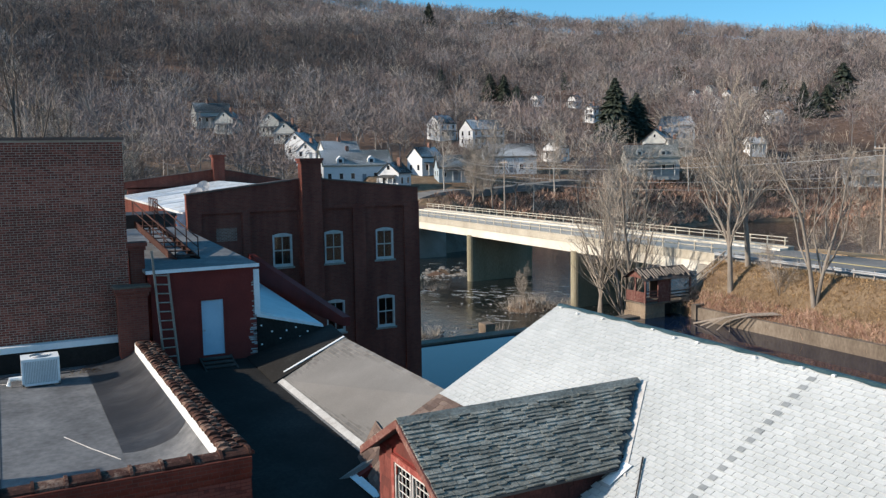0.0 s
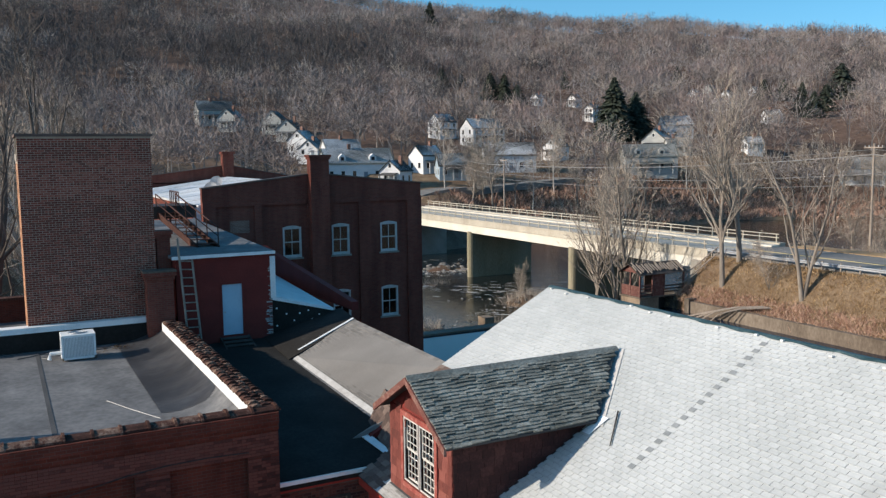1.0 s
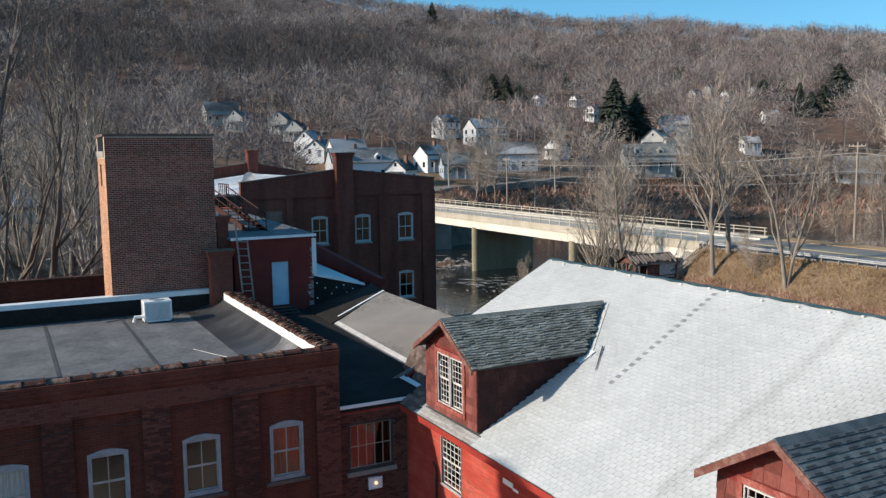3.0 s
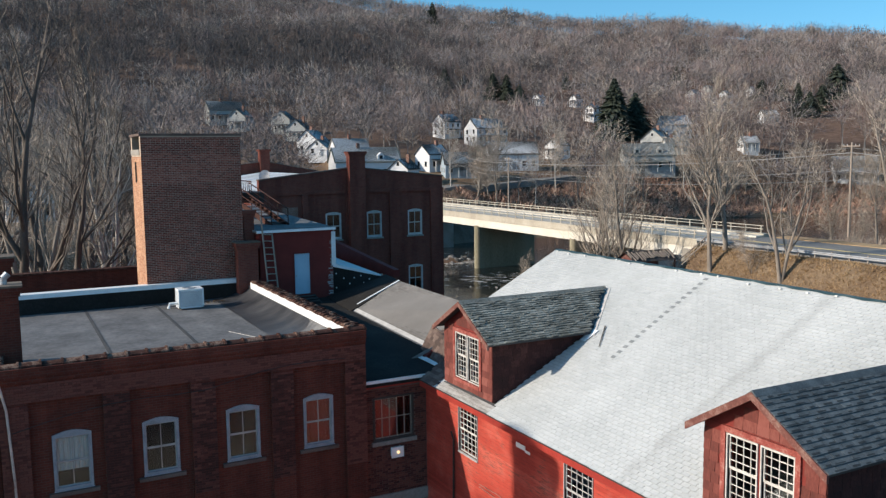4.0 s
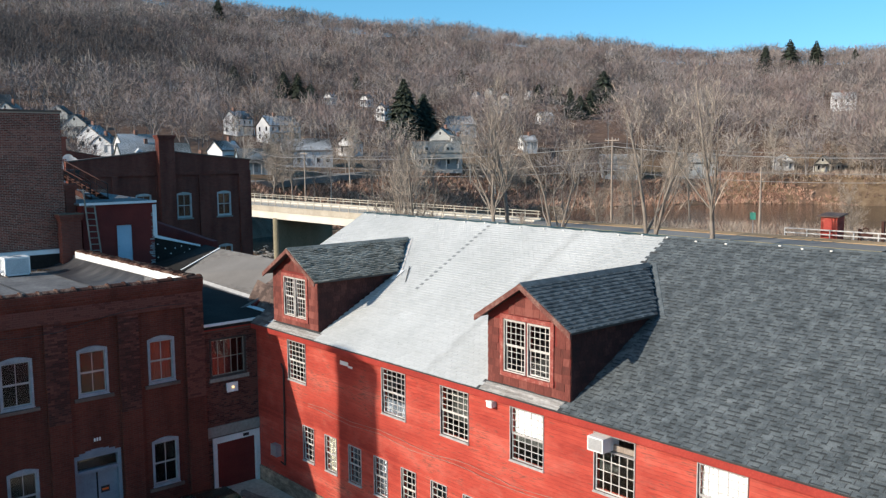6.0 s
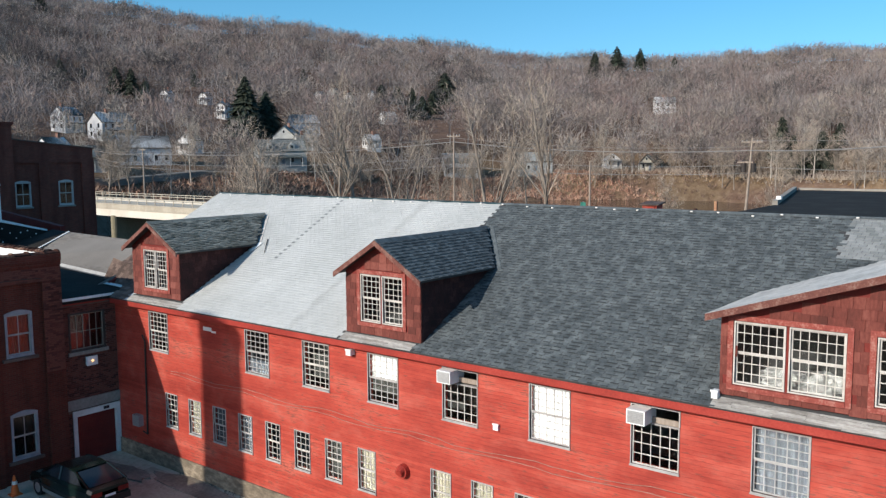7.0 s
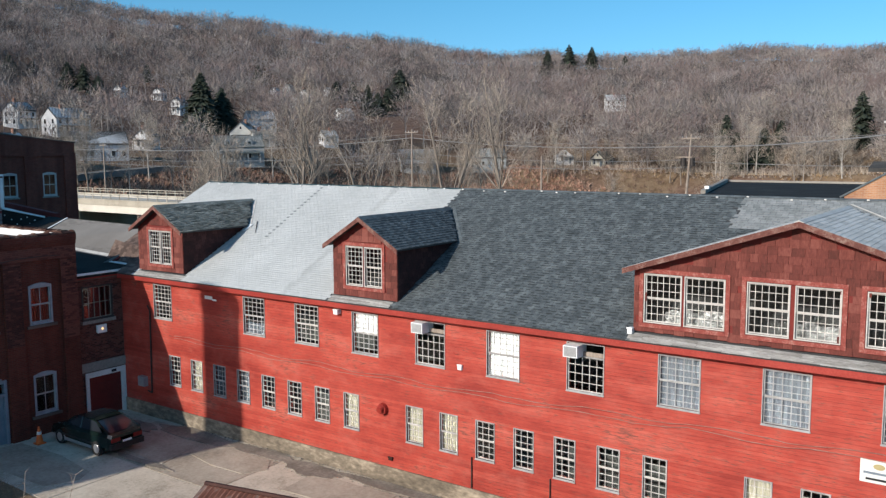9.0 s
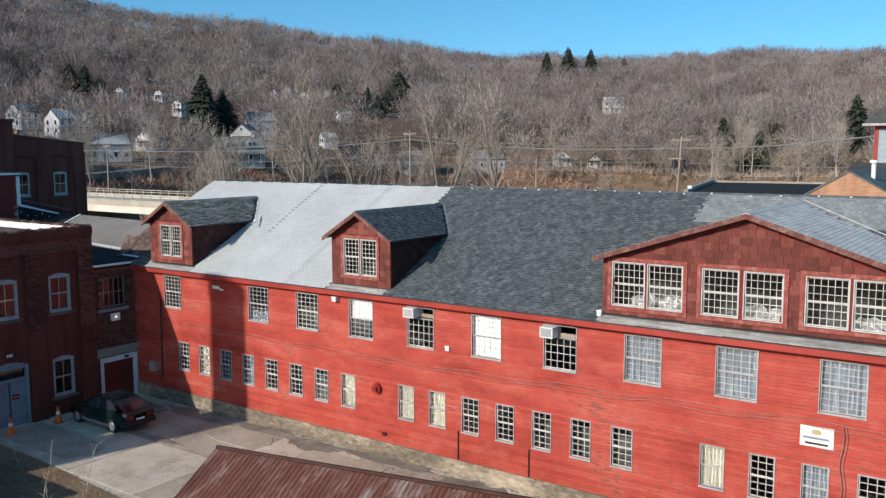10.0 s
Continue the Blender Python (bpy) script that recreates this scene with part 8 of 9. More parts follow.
    if rng.random() < 0.65:
        cx = rng.uniform(-0.25, 0.25) * w
        part("chimney", Geo().box(cx - 0.4, cx + 0.4, -0.4, 0.4, h + rh * 0.5, h + rh + 1.1), M_BRICKFAR, t)
    if rng.random() < 0.6:
        part("porch_roof", Geo().slab((-w * 0.4, -d / 2 - 1.9, 2.45), (w * 0.4, -d / 2 - 1.9, 2.45), (w * 0.4, -d / 2, 2.95), (-w * 0.4, -d / 2, 2.95), 0.14), ROOFS[roof], t)
        for i in range(4):
            cx = -w * 0.38 + i * w * 0.76 / 3
            part("porch_post", Geo().box(cx - 0.07, cx + 0.07, -d / 2 - 1.8, -d / 2 - 1.66, -0.5, 2.42), M_WHITE, t)
    t.matrix_basis = Matrix.Translation((x, y, float(land(x, y)) + 0.15)) @ Matrix.Rotation(turn, 4, "Z")
    return t


m_dg, nt_dg, b_dg = shader("dark_window_glass")
b_dg.inputs["Base Color"].default_value = (0.02, 0.024, 0.03, 1)
b_dg.inputs["Roughness"].default_value = 0.08
M_DARKGLASS = m_dg
for i, (hx, hy, hw, hd, hh, ht, hr, hp) in enumerate(HOUSES):
    house(hx, hy, hw, hd, hh, ht, hr, hp, 300 + i)


# ---- poles and wires ----
def pole(x, y, z0, z1, lean=0.0, arm=True, drum=False):
    t = thing("utility_pole", (x, y, z0), "grey wooden utility pole with crossarm beside the road", "utility pole", "utility poles")
    part("shaft", Geo().tube((x, y, z0), (x + lean, y, z1), 0.17, 0.12, 10), M_OLDWOOD, t)
    if arm:
        part("crossarm", Geo().box(x + lean - 1.2, x + lean + 1.2, y - 0.16, y - 0.06, z1 - 0.55, z1 - 0.42), M_OLDWOOD, t)
        for k in (-1.1, -0.6, 0.6, 1.1):
            part("insulator", Geo().tube((x + lean + k, y - 0.11, z1 - 0.42), (x + lean + k, y - 0.11, z1 - 0.22), 0.05, 0.04, 8), M_STEEL, t)
    if drum:
        for s in (-0.55, 0.55):
            part("transformer", Geo().tube((x + lean * 0.6 + s, y - 0.2, z1 - 3.9), (x + lean * 0.6 + s, y - 0.2, z1 - 2.9), 0.3, 0.3, 12), M_PIPE, t, "dark transformer drum")
        part("bracket", Geo().box(x - 0.9, x + 0.9, y - 0.2, y - 0.1, z1 - 2.85, z1 - 2.7), M_OLDWOOD, t)


pole(-46.6, 82, 2.4, 14.3)
pole(-2.9, 80, 2.0, 12.9, 0.7, True, True)
pole(-24.0, 82, 2.0, 10.2, 0.0, False)
pole(-118, 76, 2.0, 12.8)
pole(-176, 96, 4.0, 15.0)


def wire(a, b, sag, r, n=16):
    a, b = Vector(a), Vector(b)
    pts = [tuple(a.lerp(b, i / n) - Vector((0, 0, sag * 4 * (i / n) * (1 - i / n)))) for i in range(n + 1)]
    solo("overhead_cable", Geo().rod(pts, r, 5), M_LEADWIRE, "grey overhead cable slung between poles", "cable", group="overhead cables")


M_LEADWIRE = surf("grey_cable", (0.14, 0.14, 0.14), (0.22, 0.22, 0.22), (0.32, 0.32, 0.31), 0.6, 2, 20, 0.05)
for dz, r in ((-0.4, 0.02), (-1.0, 0.05), (-3.2, 0.03), (-4.4, 0.03)):
    wire((-46.6, 81.9, 14.0 + dz), (-2.3, 79.9, 12.2 + dz * 0.75), 0.7, r)
    wire((-46.6, 81.9, 14.0 + dz), (-118, 76, 12.4 + dz * 0.8), 1.0, r)
    wire((-118, 76, 12.4 + dz * 0.8), (-176, 96, 14.4 + dz * 0.8), 0.8, r)
wire((-2.3, 79.9, 11.45), (23.5, 54, 12.3), 0.35, 0.06)
wire((-2.3, 79.9, 9.6), (40, 66, 9.8), 0.4, 0.03)
wire((-2.3, 79.9, 12.6), (40, 74, 13.2), 0.4, 0.02)

M_SIGNGREEN = surf("green_sign_paint", (0.01, 0.12, 0.09), (0.015, 0.17, 0.13), (0.03, 0.22, 0.17), 0.5, 2, 20, 0.05)
# ---- buildings behind the long roof ----
rear = thing("flat_roof_building", (20, 37, 0), "low building with a black flat roof behind the mill", "building")
REAR = [(14.8, 20), (30.3, 20), (30.3, 56.4), (9.5, 55.8), (14.4, 34.5)]
part("wall", Geo().prism([(x + (0.3 if x < 20 else -0.3), y) for x, y in REAR], "z", 0, 7.98), M_CONC, rear)
part("roof", Geo().prism(REAR, "z", 8.0, 8.15), M_MEMBRANE, rear, "black membrane roof")
part("roof_edge", Geo().prism([(14.3, 34.6), (14.6, 34.7), (9.7, 55.9), (9.4, 55.8)], "z", 8.0, 8.42), M_CONC, rear, "pale concrete parapet")
part("roof_edge", Geo().box(9.7, 30.3, 56.1, 56.4, 8.15, 8.32), M_CONC, rear)
part("lamp", Geo().box(14.1, 14.4, 36.0, 36.3, 8.42, 8.62), M_METALWHITE, rear)

# ---- by the road and the upper river ----
gate = thing("sluice_house", (-10.5, 72, 2.4), "small red sluice house beside the upper river", "sluice house")
part("wall", Geo().box(-11.4, -9.7, 71.2, 72.8, 1.0, 5.5), M_CLAP, gate)
part("roof", Geo().slab((-11.7, 70.9, 5.5), (-9.4, 70.9, 5.5), (-9.4, 73.1, 5.75), (-11.7, 73.1, 5.75), 0.12), M_BRSHINGLE, gate)
part("door", Geo(face_south(71.2)).box(-11.0, -10.2, 0.0, 0.04, 3.2, 5.1), M_REDTRIM, gate)
rail = thing("road_railing", (2, 70.7, 3.2), "pale steel railing along the road's edge", "railing")
for k in range(16):
    part("post", Geo().box(-15.05 + k * 2.4, -14.95 + k * 2.4, 70.65, 70.75, 3.1, 4.1), M_STEEL, rail)
for z in (3.6, 4.05):
    part("rail", Geo().box(-15.0, 21.0, 70.66, 70.74, z - 0.06, z + 0.06), M_STEEL, rail)
for k in range(6):
    x = -8.6 + k * 2.3
    sl = thing("sluice_gear", (x, 74, 1.5), "rusty iron sluice gear with a post", "sluice gear", "sluice gears")
    part("post", Geo().box(x - 0.14, x + 0.14, 73.9, 74.2, -1.0, 4.1 + (k % 3) * 0.9), M_BRICKLIT if k > 1 else M_IRON, sl)
    part("wheel", Geo().rod([(x + 0.6 + 0.32 * math.cos(i * 0.628), 74.0, 3.9 + 0.32 * math.sin(i * 0.628)) for i in range(11)], 0.07, 5), M_IRON, sl)
    part("beam", Geo().box(x + 0.1, x + 1.3, 73.9, 74.1, 3.3, 3.6), M_IRON, sl)
rs = thing("road_sign", (-18.8, 70.9, 3.2), "green road sign on a thin steel post", "sign")
part("post", Geo().tube((-18.8, 70.9, 3.0), (-18.8, 70.9, 5.6), 0.04), M_STEEL, rs)
part("plate", Geo().box(-19.15, -18.45, 70.84, 70.87, 4.7, 5.5), M_SIGNGREEN, rs, "green sign plate")
gab = thing("gable_building", (28.2, 20, 0), "orange brick gable with dark roof", "building")
part("wall", Geo().prism([(26.5, 3), (30.2, 3), (30.2, 9.1), (28.2, 10.2), (26.5, 9.15)], "y", 17.0, 17.3), M_BRICKLIT, gab, "sunlit orange brick gable")
part("roof", Geo().slab((26.3, 16.95, 9.15), (28.2, 16.95, 10.28), (28.2, 26, 10.28), (26.3, 26, 9.15), -0.08).slab((28.2, 16.95, 10.28), (31.0, 16.95, 8.7), (31.0, 26, 8.7), (28.2, 26, 10.28), -0.08), M_DSHINGLE, gab)
vp = thing("vent_pipe", (28.9, 19.0, 10.0), "pale metal vent pipe with a cap", "vent")
part("pipe", Geo().tube((28.9, 19, 9.5), (28.9, 19, 10.6), 0.1, sides=10), M_METALWHITE, vp)
part("cap", Geo().tube((28.9, 19, 10.6), (28.9, 19, 10.72), 0.19, 0.17, 12), M_METALWHITE, vp)
villa = thing("painted_house", (29, 59, 3), "light blue house with red trim and grey roof", "house")
S_V = face_south(54.0)
part("wall", Geo(S_V).wall(23.6, 34, 3, 13.3, 0.3, [(24.6, 25.6, 10.6, 12.6)]), PAINT["blue"], villa)
part("wall", Geo().box(23.6, 23.9, 54.3, 64, 3, 13.3), PAINT["blue"], villa)
part("corner_board", Geo(S_V).box(23.55, 23.85, 0, 0.06, 3, 13.3), M_REDTRIM, villa, "red corner board")
part("frieze", Geo(S_V).box(23.55, 34, 0, 0.08, 12.9, 13.3), M_REDTRIM, villa)
window(villa, S_V, 24.66, 25.54, 10.66, 12.54, 2, 4, M_REDTRIM, trim=0.12)
part("roof", Geo().slab((22.7, 53.2, 13.35), (35, 53.2, 13.35), (29, 58.5, 18), (27, 58.5, 18), 0.15).slab((22.7, 53.2, 13.35), (27, 58.5, 18), (27, 60, 18), (22.7, 65, 13.35), 0.15), ROOFS[0], villa)
part("eaves", Geo().box(22.7, 35, 53.2, 54.0, 13.15, 13.34), M_GREYWOOD, villa)
part("porch_roof", Geo().slab((22.0, 51.5, 9.6), (35, 51.5, 9.6), (35, 54, 10.1), (22.0, 54, 10.1), 0.3), ROOFS[0], villa)

# ---- the yard ----
def yard():
    solo("pavement", Geo().box(-1.4, 46, -14, 0.0, YARD_Z - 0.3, YARD_Z + 0.012), M_YARD, "worn pale concrete yard with cracks and patches", "pavement", "structure")
    pav = bpy.data.objects["pavement"]
    rng = random.Random(15)
    for i in range(9):
        for j in range(2):
            x0, y0 = 1.5 + i * 4.2, -4.2 - j * 3.9
            if rng.random() < 0.12:
                continue
            part("slab", Geo().box(x0 + 0.02, x0 + 4.18, y0 + 0.02, y0 + 3.88, YARD_Z, YARD_Z + 0.02 + rng.uniform(0, 0.012)), M_YARD if rng.random() < 0.7 else M_YARD2, pav)
    for x0, x1, y0, y1 in ((6.2, 9.6, -2.4, -0.9), (12.0, 15.5, -2.6, -1.0), (3.6, 6.0, -3.4, -2.0), (-0.8, 4.6, -7.4, -5.6), (16.5, 20.5, -3.9, -2.2)):
        pts = [(x0 + (x1 - x0) * u + rng.uniform(-0.25, 0.25), y0 + (y1 - y0) * v + rng.uniform(-0.2, 0.2)) for u, v in ((0, 0), (0.5, -0.1), (1, 0), (1.08, 0.5), (1, 1), (0.5, 1.1), (0, 1))]
        part("asphalt_patch", Geo().prism(pts, "z", YARD_Z, YARD_Z + 0.045), M_YARD2, pav, "darker patch of concrete")
    # cracks and damp grime
    for i in range(7):
        x, y = rng.uniform(2, 28), rng.uniform(-7.5, -0.6)
        pts, ang = [], rng.uniform(0, 6.28)
        for k in range(rng.randint(5, 10)):
            pts.append((x, y, YARD_Z + 0.034))
            ang += rng.uniform(-0.7, 0.7)
            x, y = x + 0.45 * math.cos(ang), min(y + 0.45 * math.sin(ang), -0.15)
        part("crack", Geo().rod(pts, rng.uniform(0.005, 0.011), 4), M_DIRT, pav)
    for i, (cx, cy, w, h) in enumerate(((4.6, -0.7, 2.6, 0.6), (8.4, -0.5, 2.2, 0.4), (11.5, -0.75, 1.6, 0.55), (15.2, -0.45, 2.6, 0.35), (19.6, -0.8, 2.0, 0.6), (23.5, -0.5, 2.4, 0.4), (5.4, -3.9, 1.8, 0.2), (1.2, -1.3, 1.6, 0.5))):
        m = 22
        pts = [(cx + w * (0.75 + 0.35 * rng.random()) * math.cos(6.283 * k / m), min(cy + h * (0.65 + 0.5 * rng.random()) * math.sin(6.283 * k / m), -0.08)) for k in range(m)]
        part("grime", Geo().prism(pts, "z", YARD_Z, YARD_Z + 0.05 + 0.004 * i), M_DIRT, pav, "damp dark grime on the concrete")
    g = Geo()
    for i in range(1400):
        x, y, s = rng.uniform(3, 30), -rng.random() ** 2.2 * 1.4 - 0.08, rng.uniform(0.02, 0.07)
        g.add([(x, y, YARD_Z + 0.03), (x + s, y + s * 0.3, YARD_Z + 0.03 + s * 0.5), (x + s * 0.4, y + s, YARD_Z + 0.035), (x - s * 0.5, y + s * 0.6, YARD_Z + 0.03 + s * 0.4)], ((0, 1, 2, 3),))
    ob = solo("rubble", g, M_STONE, "leaves and rubble along the foundation", "rubble", "stuff")
    solo("lawn", Geo().prism([(-1.0, -8.0), (4, -8.1), (10.5, -8.6), (12.5, -14), (12.5, -24), (-1.0, -24)], "z", YARD_Z, YARD_Z + 0.05), M_LAWN, "bare brown lawn edge of the yard", "lawn", "structure")


M_YARD = surf("old_concrete_yard", (0.25, 0.205, 0.15), (0.52, 0.45, 0.355), (0.66, 0.585, 0.475), 0.92, 0.8, 9, 0.45)
M_YARD2 = surf("patched_concrete_yard", (0.2, 0.165, 0.125), (0.37, 0.315, 0.245), (0.5, 0.435, 0.35), 0.92, 0.5, 7, 0.35)
yard()


def cone(x, y):
    t = thing("traffic_cone", (x, y, YARD_Z + 0.02), "orange traffic cone with a pale band", "cone", "traffic cones")
    z = YARD_Z + 0.02
    part("foot", Geo().box(x - 0.19, x + 0.19, y - 0.19, y + 0.19, z, z + 0.04), M_ORANGE, t)
    part("cone_body", Geo().tube((x, y, z + 0.04), (x, y, z + 0.72), 0.15, 0.035, 16), M_ORANGE, t, smooth=False)
    part("band", Geo().tube((x, y, z + 0.4), (x, y, z + 0.52), 0.1, 0.081, 16), M_WHITE, t, "pale reflective band")


cone(0.0, -5.0)
cone(-0.1, -7.1)


def car():
    """A three-door hatchback, nose to the brick mill (-x), built in slices along its length."""
    t = thing("car", (2.1, -3.65, YARD_Z + 0.02), "dark green hatchback car parked in the yard", "car")
    z0, cy, hw = YARD_Z + 0.03, -3.65, 0.83
    # x from nose, lower edge, belt height, half width
    body = [(-0.15, 0.38, 0.58, 0.62), (-0.05, 0.24, 0.66, 0.74), (0.35, 0.2, 0.78, 0.81), (1.05, 0.2, 0.86, 0.83), (1.6, 0.2, 0.9, 0.84), (2.8, 0.2, 0.92, 0.84), (3.5, 0.22, 0.94, 0.82), (3.95, 0.26, 0.95, 0.78), (4.12, 0.34, 0.88, 0.7)]
    g = Geo()
    rings = []
    for x, lo, hi, w in body:
        rings.append([(x, cy + s * ww, z0 + h) for s, ww, h in ((-1, w * 0.9, lo), (-1, w, lo + 0.15), (-1, w, hi - 0.12), (-1, w * 0.93, hi), (1, w * 0.93, hi), (1, w, hi - 0.12), (1, w, lo + 0.15), (1, w * 0.9, lo))])
    for a, b in zip(rings, rings[1:]):
        for i in range(8):
            g.quad(a[i], a[(i + 1) % 8], b[(i + 1) % 8], b[i])
    g.add(rings[0], [tuple(range(8))]).add(rings[-1], [tuple(range(8))])
    part("body", g, M_CARPAINT, t, smooth=True)
    roof = [(1.55, 1.28, 0.60), (1.75, 1.34, 0.62), (2.6, 1.36, 0.62), (2.95, 1.32, 0.6)]
    r = Geo()
    for (xa, ha, wa), (xb, hb, wb) in zip(roof, roof[1:]):
        r.slab((xa, cy - wa, z0 + ha), (xb, cy - wb, z0 + hb), (xb, cy + wb, z0 + hb), (xa, cy + wa, z0 + ha), 0.05)
    part("roof", r, M_CARPAINT, t)
    for s in (-1, 1):
        for (xb, hb, wb), (xt, ht, wt) in (((0.95, 0.87, 0.76), (1.58, 1.27, 0.6)), ((2.15, 0.91, 0.78), (2.1, 1.34, 0.62)), ((3.95, 0.95, 0.72), (2.95, 1.31, 0.6))):
            part("pillar", Geo().tube((xb, cy + s * wb, z0 + hb), (xt, cy + s * wt, z0 + ht), 0.045, 0.04, 6), M_CARPAINT, t)
        gl = Geo().add([(1.0, cy + s * 0.765, z0 + 0.89), (2.12, cy + s * 0.775, z0 + 0.92), (2.08, cy + s * 0.61, z0 + 1.31), (1.6, cy + s * 0.61, z0 + 1.26)], ((0, 1, 2, 3),))
        gl.add([(2.18, cy + s * 0.775, z0 + 0.92), (3.6, cy + s * 0.74, z0 + 0.95), (2.95, cy + s * 0.605, z0 + 1.28), (2.14, cy + s * 0.61, z0 + 1.31)], ((0, 1, 2, 3),))
        part("side_window", gl, M_DARKGLASS, t)
        part("mirror", Geo().box(1.1, 1.24, cy + s * 0.84 - 0.08, cy + s * 0.84 + 0.08, z0 + 0.88, z0 + 1.0), M_CARPAINT, t)
        part("door_handle", Geo().box(1.95, 2.1, cy + s * 0.83 - 0.02, cy + s * 0.83 + 0.02, z0 + 0.74, z0 + 0.78), M_BLACK, t)
        part("side_trim", Geo().box(0.9, 3.1, cy + s * 0.83 - 0.02, cy + s * 0.83 + 0.02, z0 + 0.42, z0 + 0.5), M_BLACK, t)
        part("lower_sill", Geo().box(0.95, 2.95, cy + s * 0.8 - 0.03, cy + s * 0.8 + 0.03, z0 + 0.2, z0 + 0.4), M_REFLECTOR, t, "silver lower side panel")
        part("headlight", Geo().box(-0.1, 0.0, cy + s * 0.5 - 0.16, cy + s * 0.5 + 0.16, z0 + 0.5, z0 + 0.62), M_REFLECTOR, t)
        part("tail_light", Geo().box(4.03, 4.13, cy + s * 0.5 - 0.2, cy + s * 0.5 + 0.2, z0 + 0.62, z0 + 0.78), M_TAILLIGHT, t)
        for x in (0.68, 3.28):
            w = part("wheel", Geo().tube((x, cy + s * 0.66, z0 + 0.28), (x, cy + s * 0.85, z0 + 0.28), 0.3, 0.3, 20), M_RUBBER, t)
            part("rim", Geo().tube((x, cy + s * 0.85, z0 + 0.28), (x, cy + s * 0.862, z0 + 0.28), 0.19, 0.17, 16), M_REFLECTOR, w, "alloy rim")
    part("tail_band", Geo().box(4.06, 4.12, cy - 0.3, cy + 0.3, z0 + 0.64, z0 + 0.76), M_TAILLIGHT, t, "red reflector band")
    part("rear_window", Geo().add([(3.05, cy - 0.56, z0 + 1.3), (3.05, cy + 0.56, z0 + 1.3), (3.93, cy + 0.64, z0 + 0.975), (3.93, cy - 0.64, z0 + 0.975)], ((0, 1, 2, 3),)), M_DARKGLASS, t)
    part("windscreen", Geo().add([(0.98, cy - 0.7, z0 + 0.89), (0.98, cy + 0.7, z0 + 0.89), (1.56, cy + 0.58, z0 + 1.27), (1.56, cy - 0.58, z0 + 1.27)], ((0, 1, 2, 3),)), M_DARKGLASS, t)
    part("bumper", Geo().box(4.0, 4.18, cy - 0.74, cy + 0.74, z0 + 0.32, z0 + 0.54), M_BLACK, t)
    part("bumper", Geo().box(-0.2, 0.0, cy - 0.7, cy + 0.7, z0 + 0.28, z0 + 0.46), M_BLACK, t)
    part("licence_plate", Geo().box(4.125, 4.135, cy - 0.2, cy + 0.2, z0 + 0.55, z0 + 0.63), M_METALWHITE, t, "pale plate")


car()


def rusty_shed():
    """The corrugated shed below the camera's way, its ridge running away from the yard."""
    t = thing("corrugated_shed", (23, -9, YARD_Z), "open shed with rusty corrugated iron roof", "shed")
    a, b = Vector((15.75, -9.12, 2.4)), Vector((33.0, -5.6, 2.4))
    along = (b - a).normalized()
    down = Vector((along.y, -along.x, 0)) * 0.92 + Vector((0, 0, -0.4))
    n = 230
    length, run = (b - a).length, 3.4
    g = Geo()
    nrm = along.cross(-down).normalized()
    nrm = nrm if nrm.z > 0 else -nrm
    for i in range(n):
        u0, u1 = length * i / n, length * (i + 1) / n
        h0, h1 = 0.018 * (1 - 2 * (i % 2)), 0.018 * (1 - 2 * ((i + 1) % 2))
        for k in range(3):
            d0, d1 = run * k / 3, run * (k + 1) / 3 + 0.06
            p = [a + along * u + down * d + nrm * (h + 0.012 * (2 - k)) for u, d, h in ((u0, d0, h0), (u1, d0, h1), (u1, d1, h1), (u0, d1, h0))]
            g.quad(*[tuple(q) for q in p])
    part("roof", g, M_RUST, t, "rusty corrugated iron slope")
    other = Vector((-along.y, along.x, 0)) * 0.92 + Vector((0, 0, -0.4))
    part("roof", Geo().slab(tuple(a), tuple(b), tuple(b + other * 1.0), tuple(a + other * 1.0), 0.03), M_RUST, t)
    part("ridge_cap", Geo().rod([tuple(a + nrm * 0.03), tuple(b + nrm * 0.03)], 0.07, 6), M_IRON, t, "rusty ridge roll")
    part("wall", Geo().slab(tuple(a + other * 0.9 - Vector((0, 0, 0.1))), tuple(b + other * 0.9 - Vector((0, 0, 0.1))), tuple(b + other * 0.9 - Vector((0, 0, 3.2))), tuple(a + other * 0.9 - Vector((0, 0, 3.2))), 0.06), M_OLDWOOD, t)
    for f in (0.05, 0.35, 0.65, 0.95):
        p = a.lerp(b, f) + down * 2.9
        part("post", Geo().box(p.x - 0.08, p.x + 0.08, p.y - 0.08, p.y + 0.08, YARD_Z - 0.3, p.z - 0.02), M_OLDWOOD, t)


rusty_shed()


def weeds():
    rng = random.Random(31)
    for i in range(9):
        x, y = rng.uniform(3.0, 10.5), rng.uniform(-11.5, -8.6)
        t = thing("dead_weed", (x, y, YARD_Z + 0.04), "tall dead weed stalk at the yard's edge", "weed", "dead weeds")
        g = Geo()
        h = rng.uniform(1.2, 2.6)
        p = Vector((x, y, YARD_Z + 0.03))
        d = Vector((rng.gauss(0, 0.12), rng.gauss(0, 0.12), 1)).normalized()
        for k in range(6):
            q = p + d * h / 6
            g.tube(tuple(p), tuple(q), 0.014 - 0.0015 * k, 0.0125 - 0.0015 * k, 5)
            for _ in range(2):
                s = Vector((rng.gauss(0, 1), rng.gauss(0, 1), 0.9)).normalized() * rng.uniform(0.15, 0.5)
                g.tube(tuple(q), tuple(q + s), 0.006, 0.003, 4)
            p, d = q, (d + Vector((rng.gauss(0, 0.1), rng.gauss(0, 0.1), 0))).normalized()
        part("stalk", g, M_TWIG, t)


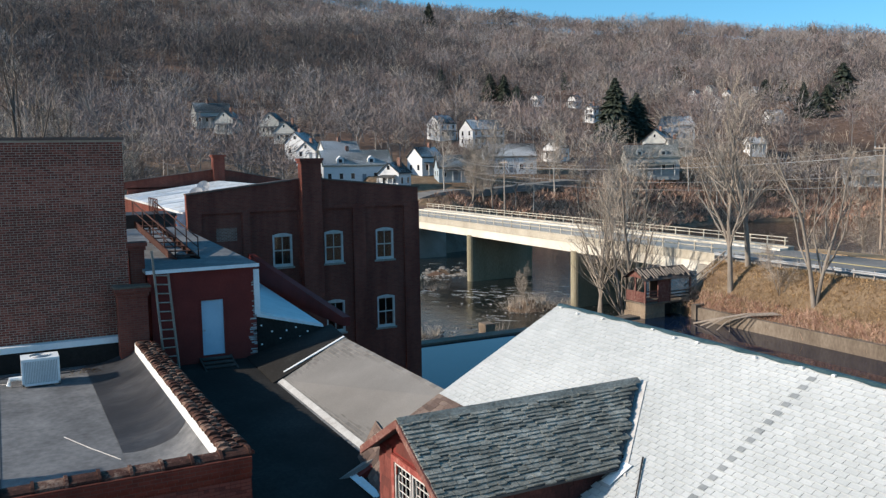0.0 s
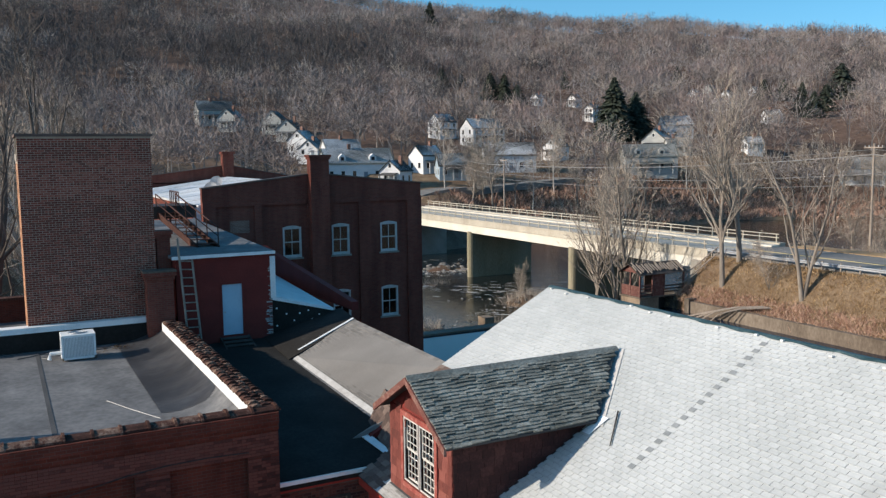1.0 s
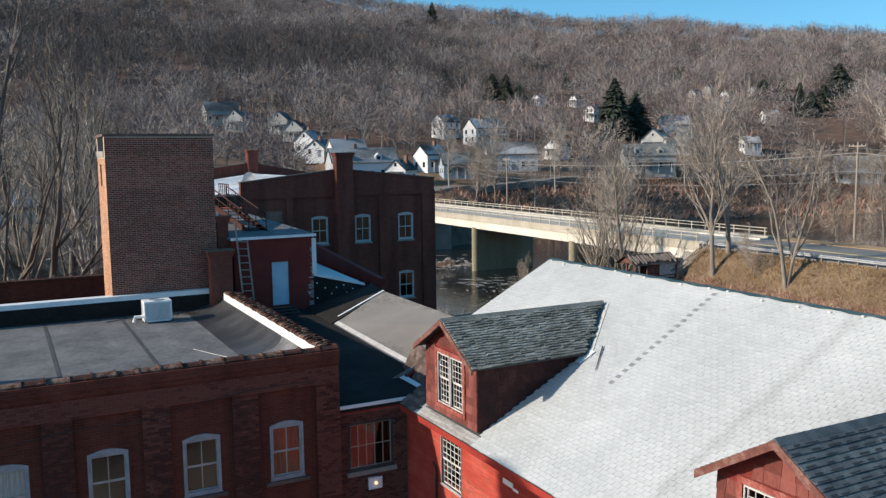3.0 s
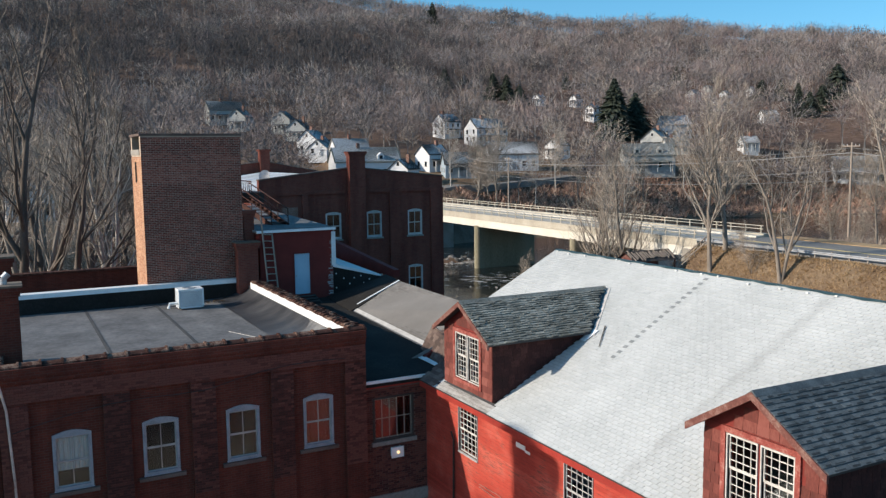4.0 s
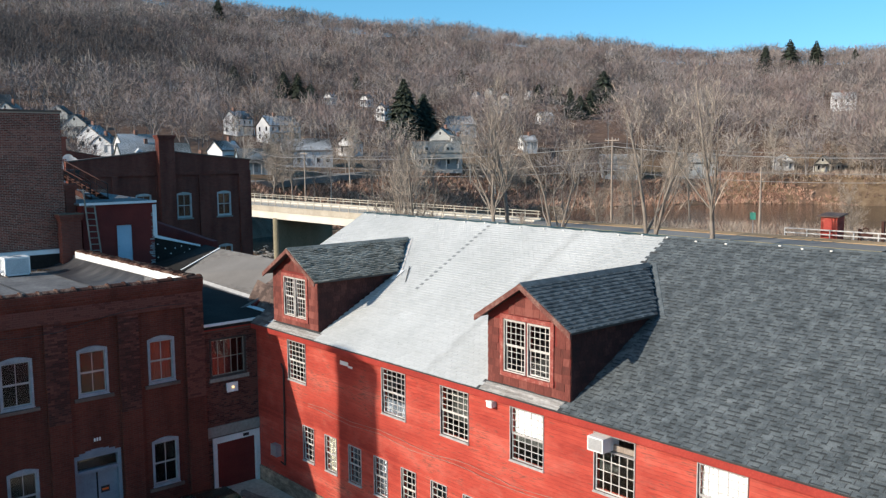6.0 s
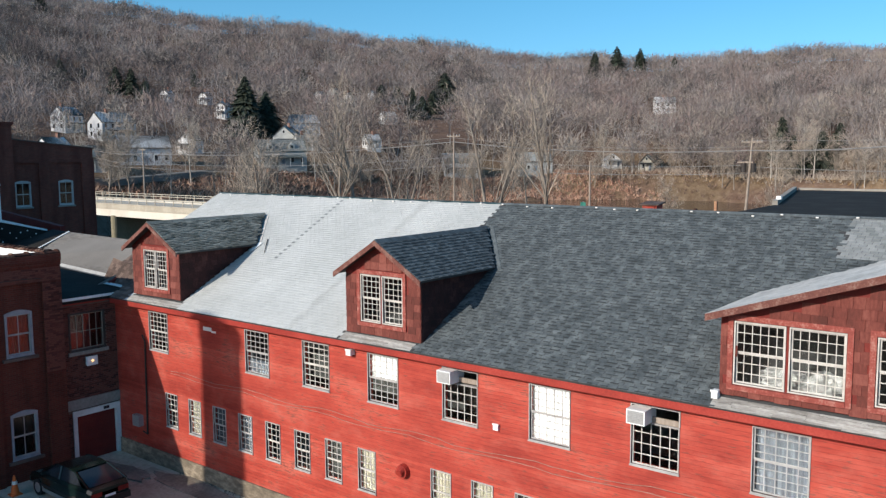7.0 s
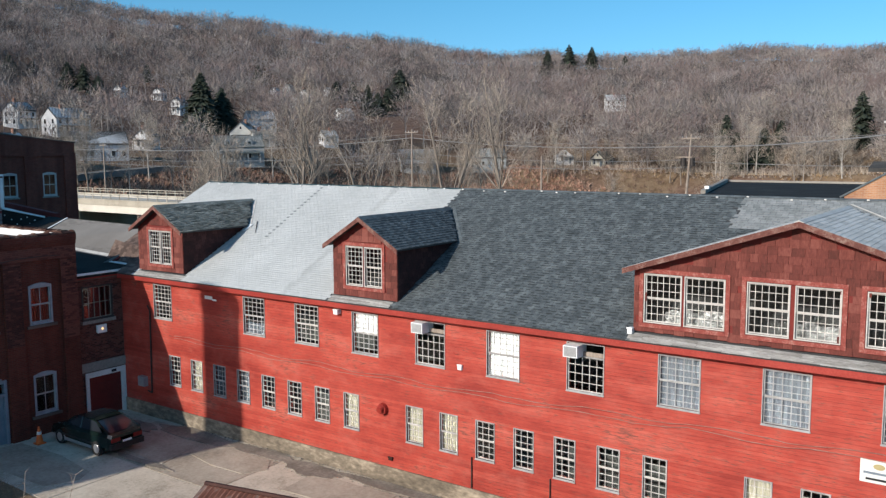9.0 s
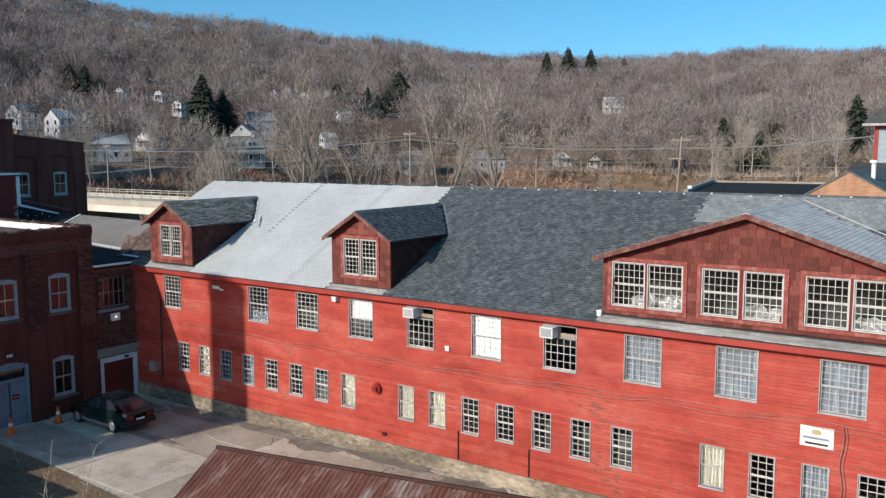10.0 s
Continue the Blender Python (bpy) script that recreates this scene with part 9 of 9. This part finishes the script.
weeds()
low = thing("brick_wall", (4, -12, YARD_Z), "low red brick wall at the yard's edge", "wall")
part("courses", Geo().box(1.0, 7.5, -12.6, -11.9, YARD_Z, 0.4), M_BRICKLIT, low)
part("coping", Geo().box(0.95, 7.55, -12.65, -11.85, 0.4, 0.48), M_TILE, low)

# ---- tall stack whose shadow falls on the red wall ----
stack = thing("smokestack", (-1.9, -31.5, YARD_Z), "tall round brick smokestack", "smokestack")
part("shaft", Geo().tube((-1.9, -31.5, YARD_Z), (-1.9, -31.5, 19.2), 1.35, 1.12, 24), M_BRICK, stack)
part("collar", Geo().tube((-1.9, -31.5, 19.2), (-1.9, -31.5, 19.6), 1.22, 1.22, 24), M_BRICK, stack)


# ---- stones in the river ----
def stones():
    rng = random.Random(19)
    g = Geo()
    n = 0
    while n < 300:
        cx, cy, rx, ry, _ = rng.choice(BARS)
        x, y = rng.gauss(cx, rx * 0.8), rng.gauss(cy, ry * 0.8)
        gap = float(river_gap(x, y))
        if gap > 1.5 or (x > -52 and y < 51):
            continue
        s = rng.uniform(0.1, 0.32) * (2.0 if rng.random() < 0.06 else 1) * (2 if cx < -100 else 1)
        z = max(WATER_Z, float(land(x, y))) + rng.uniform(-0.15, 0.1) * s
        ring = [(x + s * rng.uniform(0.7, 1.2) * math.cos(a), y + s * rng.uniform(0.5, 0.9) * math.sin(a)) for a in [k * 1.0472 for k in range(6)]]
        top = (x + rng.uniform(-0.2, 0.2) * s, y, z + s * rng.uniform(0.25, 0.5))
        m = len(g.v)
        g.v += [(a, b, z - 0.3) for a, b in ring] + [(x + (a - x) * 0.75, y + (b - y) * 0.75, z + s * 0.2) for a, b in ring] + [top]
        for k in range(6):
            g.f += [(m + k, m + (k + 1) % 6, m + 6 + (k + 1) % 6, m + 6 + k), (m + 6 + k, m + 6 + (k + 1) % 6, m + 12)]
        n += 1
    solo("river_stones", g, M_STONE, "pale boulders scattered in the shallow river", "stones", "stuff")
    f = Geo()
    for cx, cy, sx, sy, n in ((-105, 55, 2.0, 4.5, 110), (-84, 54, 3.5, 4.0, 90), (-92, 46, 2.0, 2.0, 25), (-69, 43.5, 1.2, 1.5, 14), (-118, 66, 2, 6, 12)):
        for i in range(n):
            x, y = rng.gauss(cx, sx), rng.gauss(cy, sy)
            if float(land(x, y)) > WATER_Z + 0.02:
                continue
            a, b = rng.uniform(0.15, 0.9), rng.uniform(0.05, 0.2)
            f.add([(x + a * math.cos(k * 0.7854) * rng.uniform(0.6, 1.2) + 0.5 * b * math.sin(k * 0.7854), y + b * math.sin(k * 0.7854) * rng.uniform(0.5, 1.3) + 0.8 * a * math.cos(k * 0.7854), WATER_Z + 0.02 + rng.uniform(0, 0.02)) for k in range(8)], [tuple(range(8))])
    solo("river_foam", f, M_WHITE, "streaks of white water over the shallows", "foam", "stuff")
    lg = Geo()
    for i in range(5):
        lg.rod([(-35.5 + 0.2 * i, 52.4, -0.3), (-37.5 + 0.3 * i, 51.0 - 0.1 * i, -0.45 + rng.uniform(-0.1, 0.1)), (-39.5 + 0.5 * i, 50.0 - 0.2 * i, -1.0 + rng.uniform(-0.2, 0.2)), (-42 + 1.1 * i, 49.4 - 0.3 * i * rng.random(), -1.95)], 0.09 - 0.01 * i, 5)
    solo("fallen_branch", lg, M_OLDWOOD, "bleached fallen branches hanging into the pond", "branch")


stones()
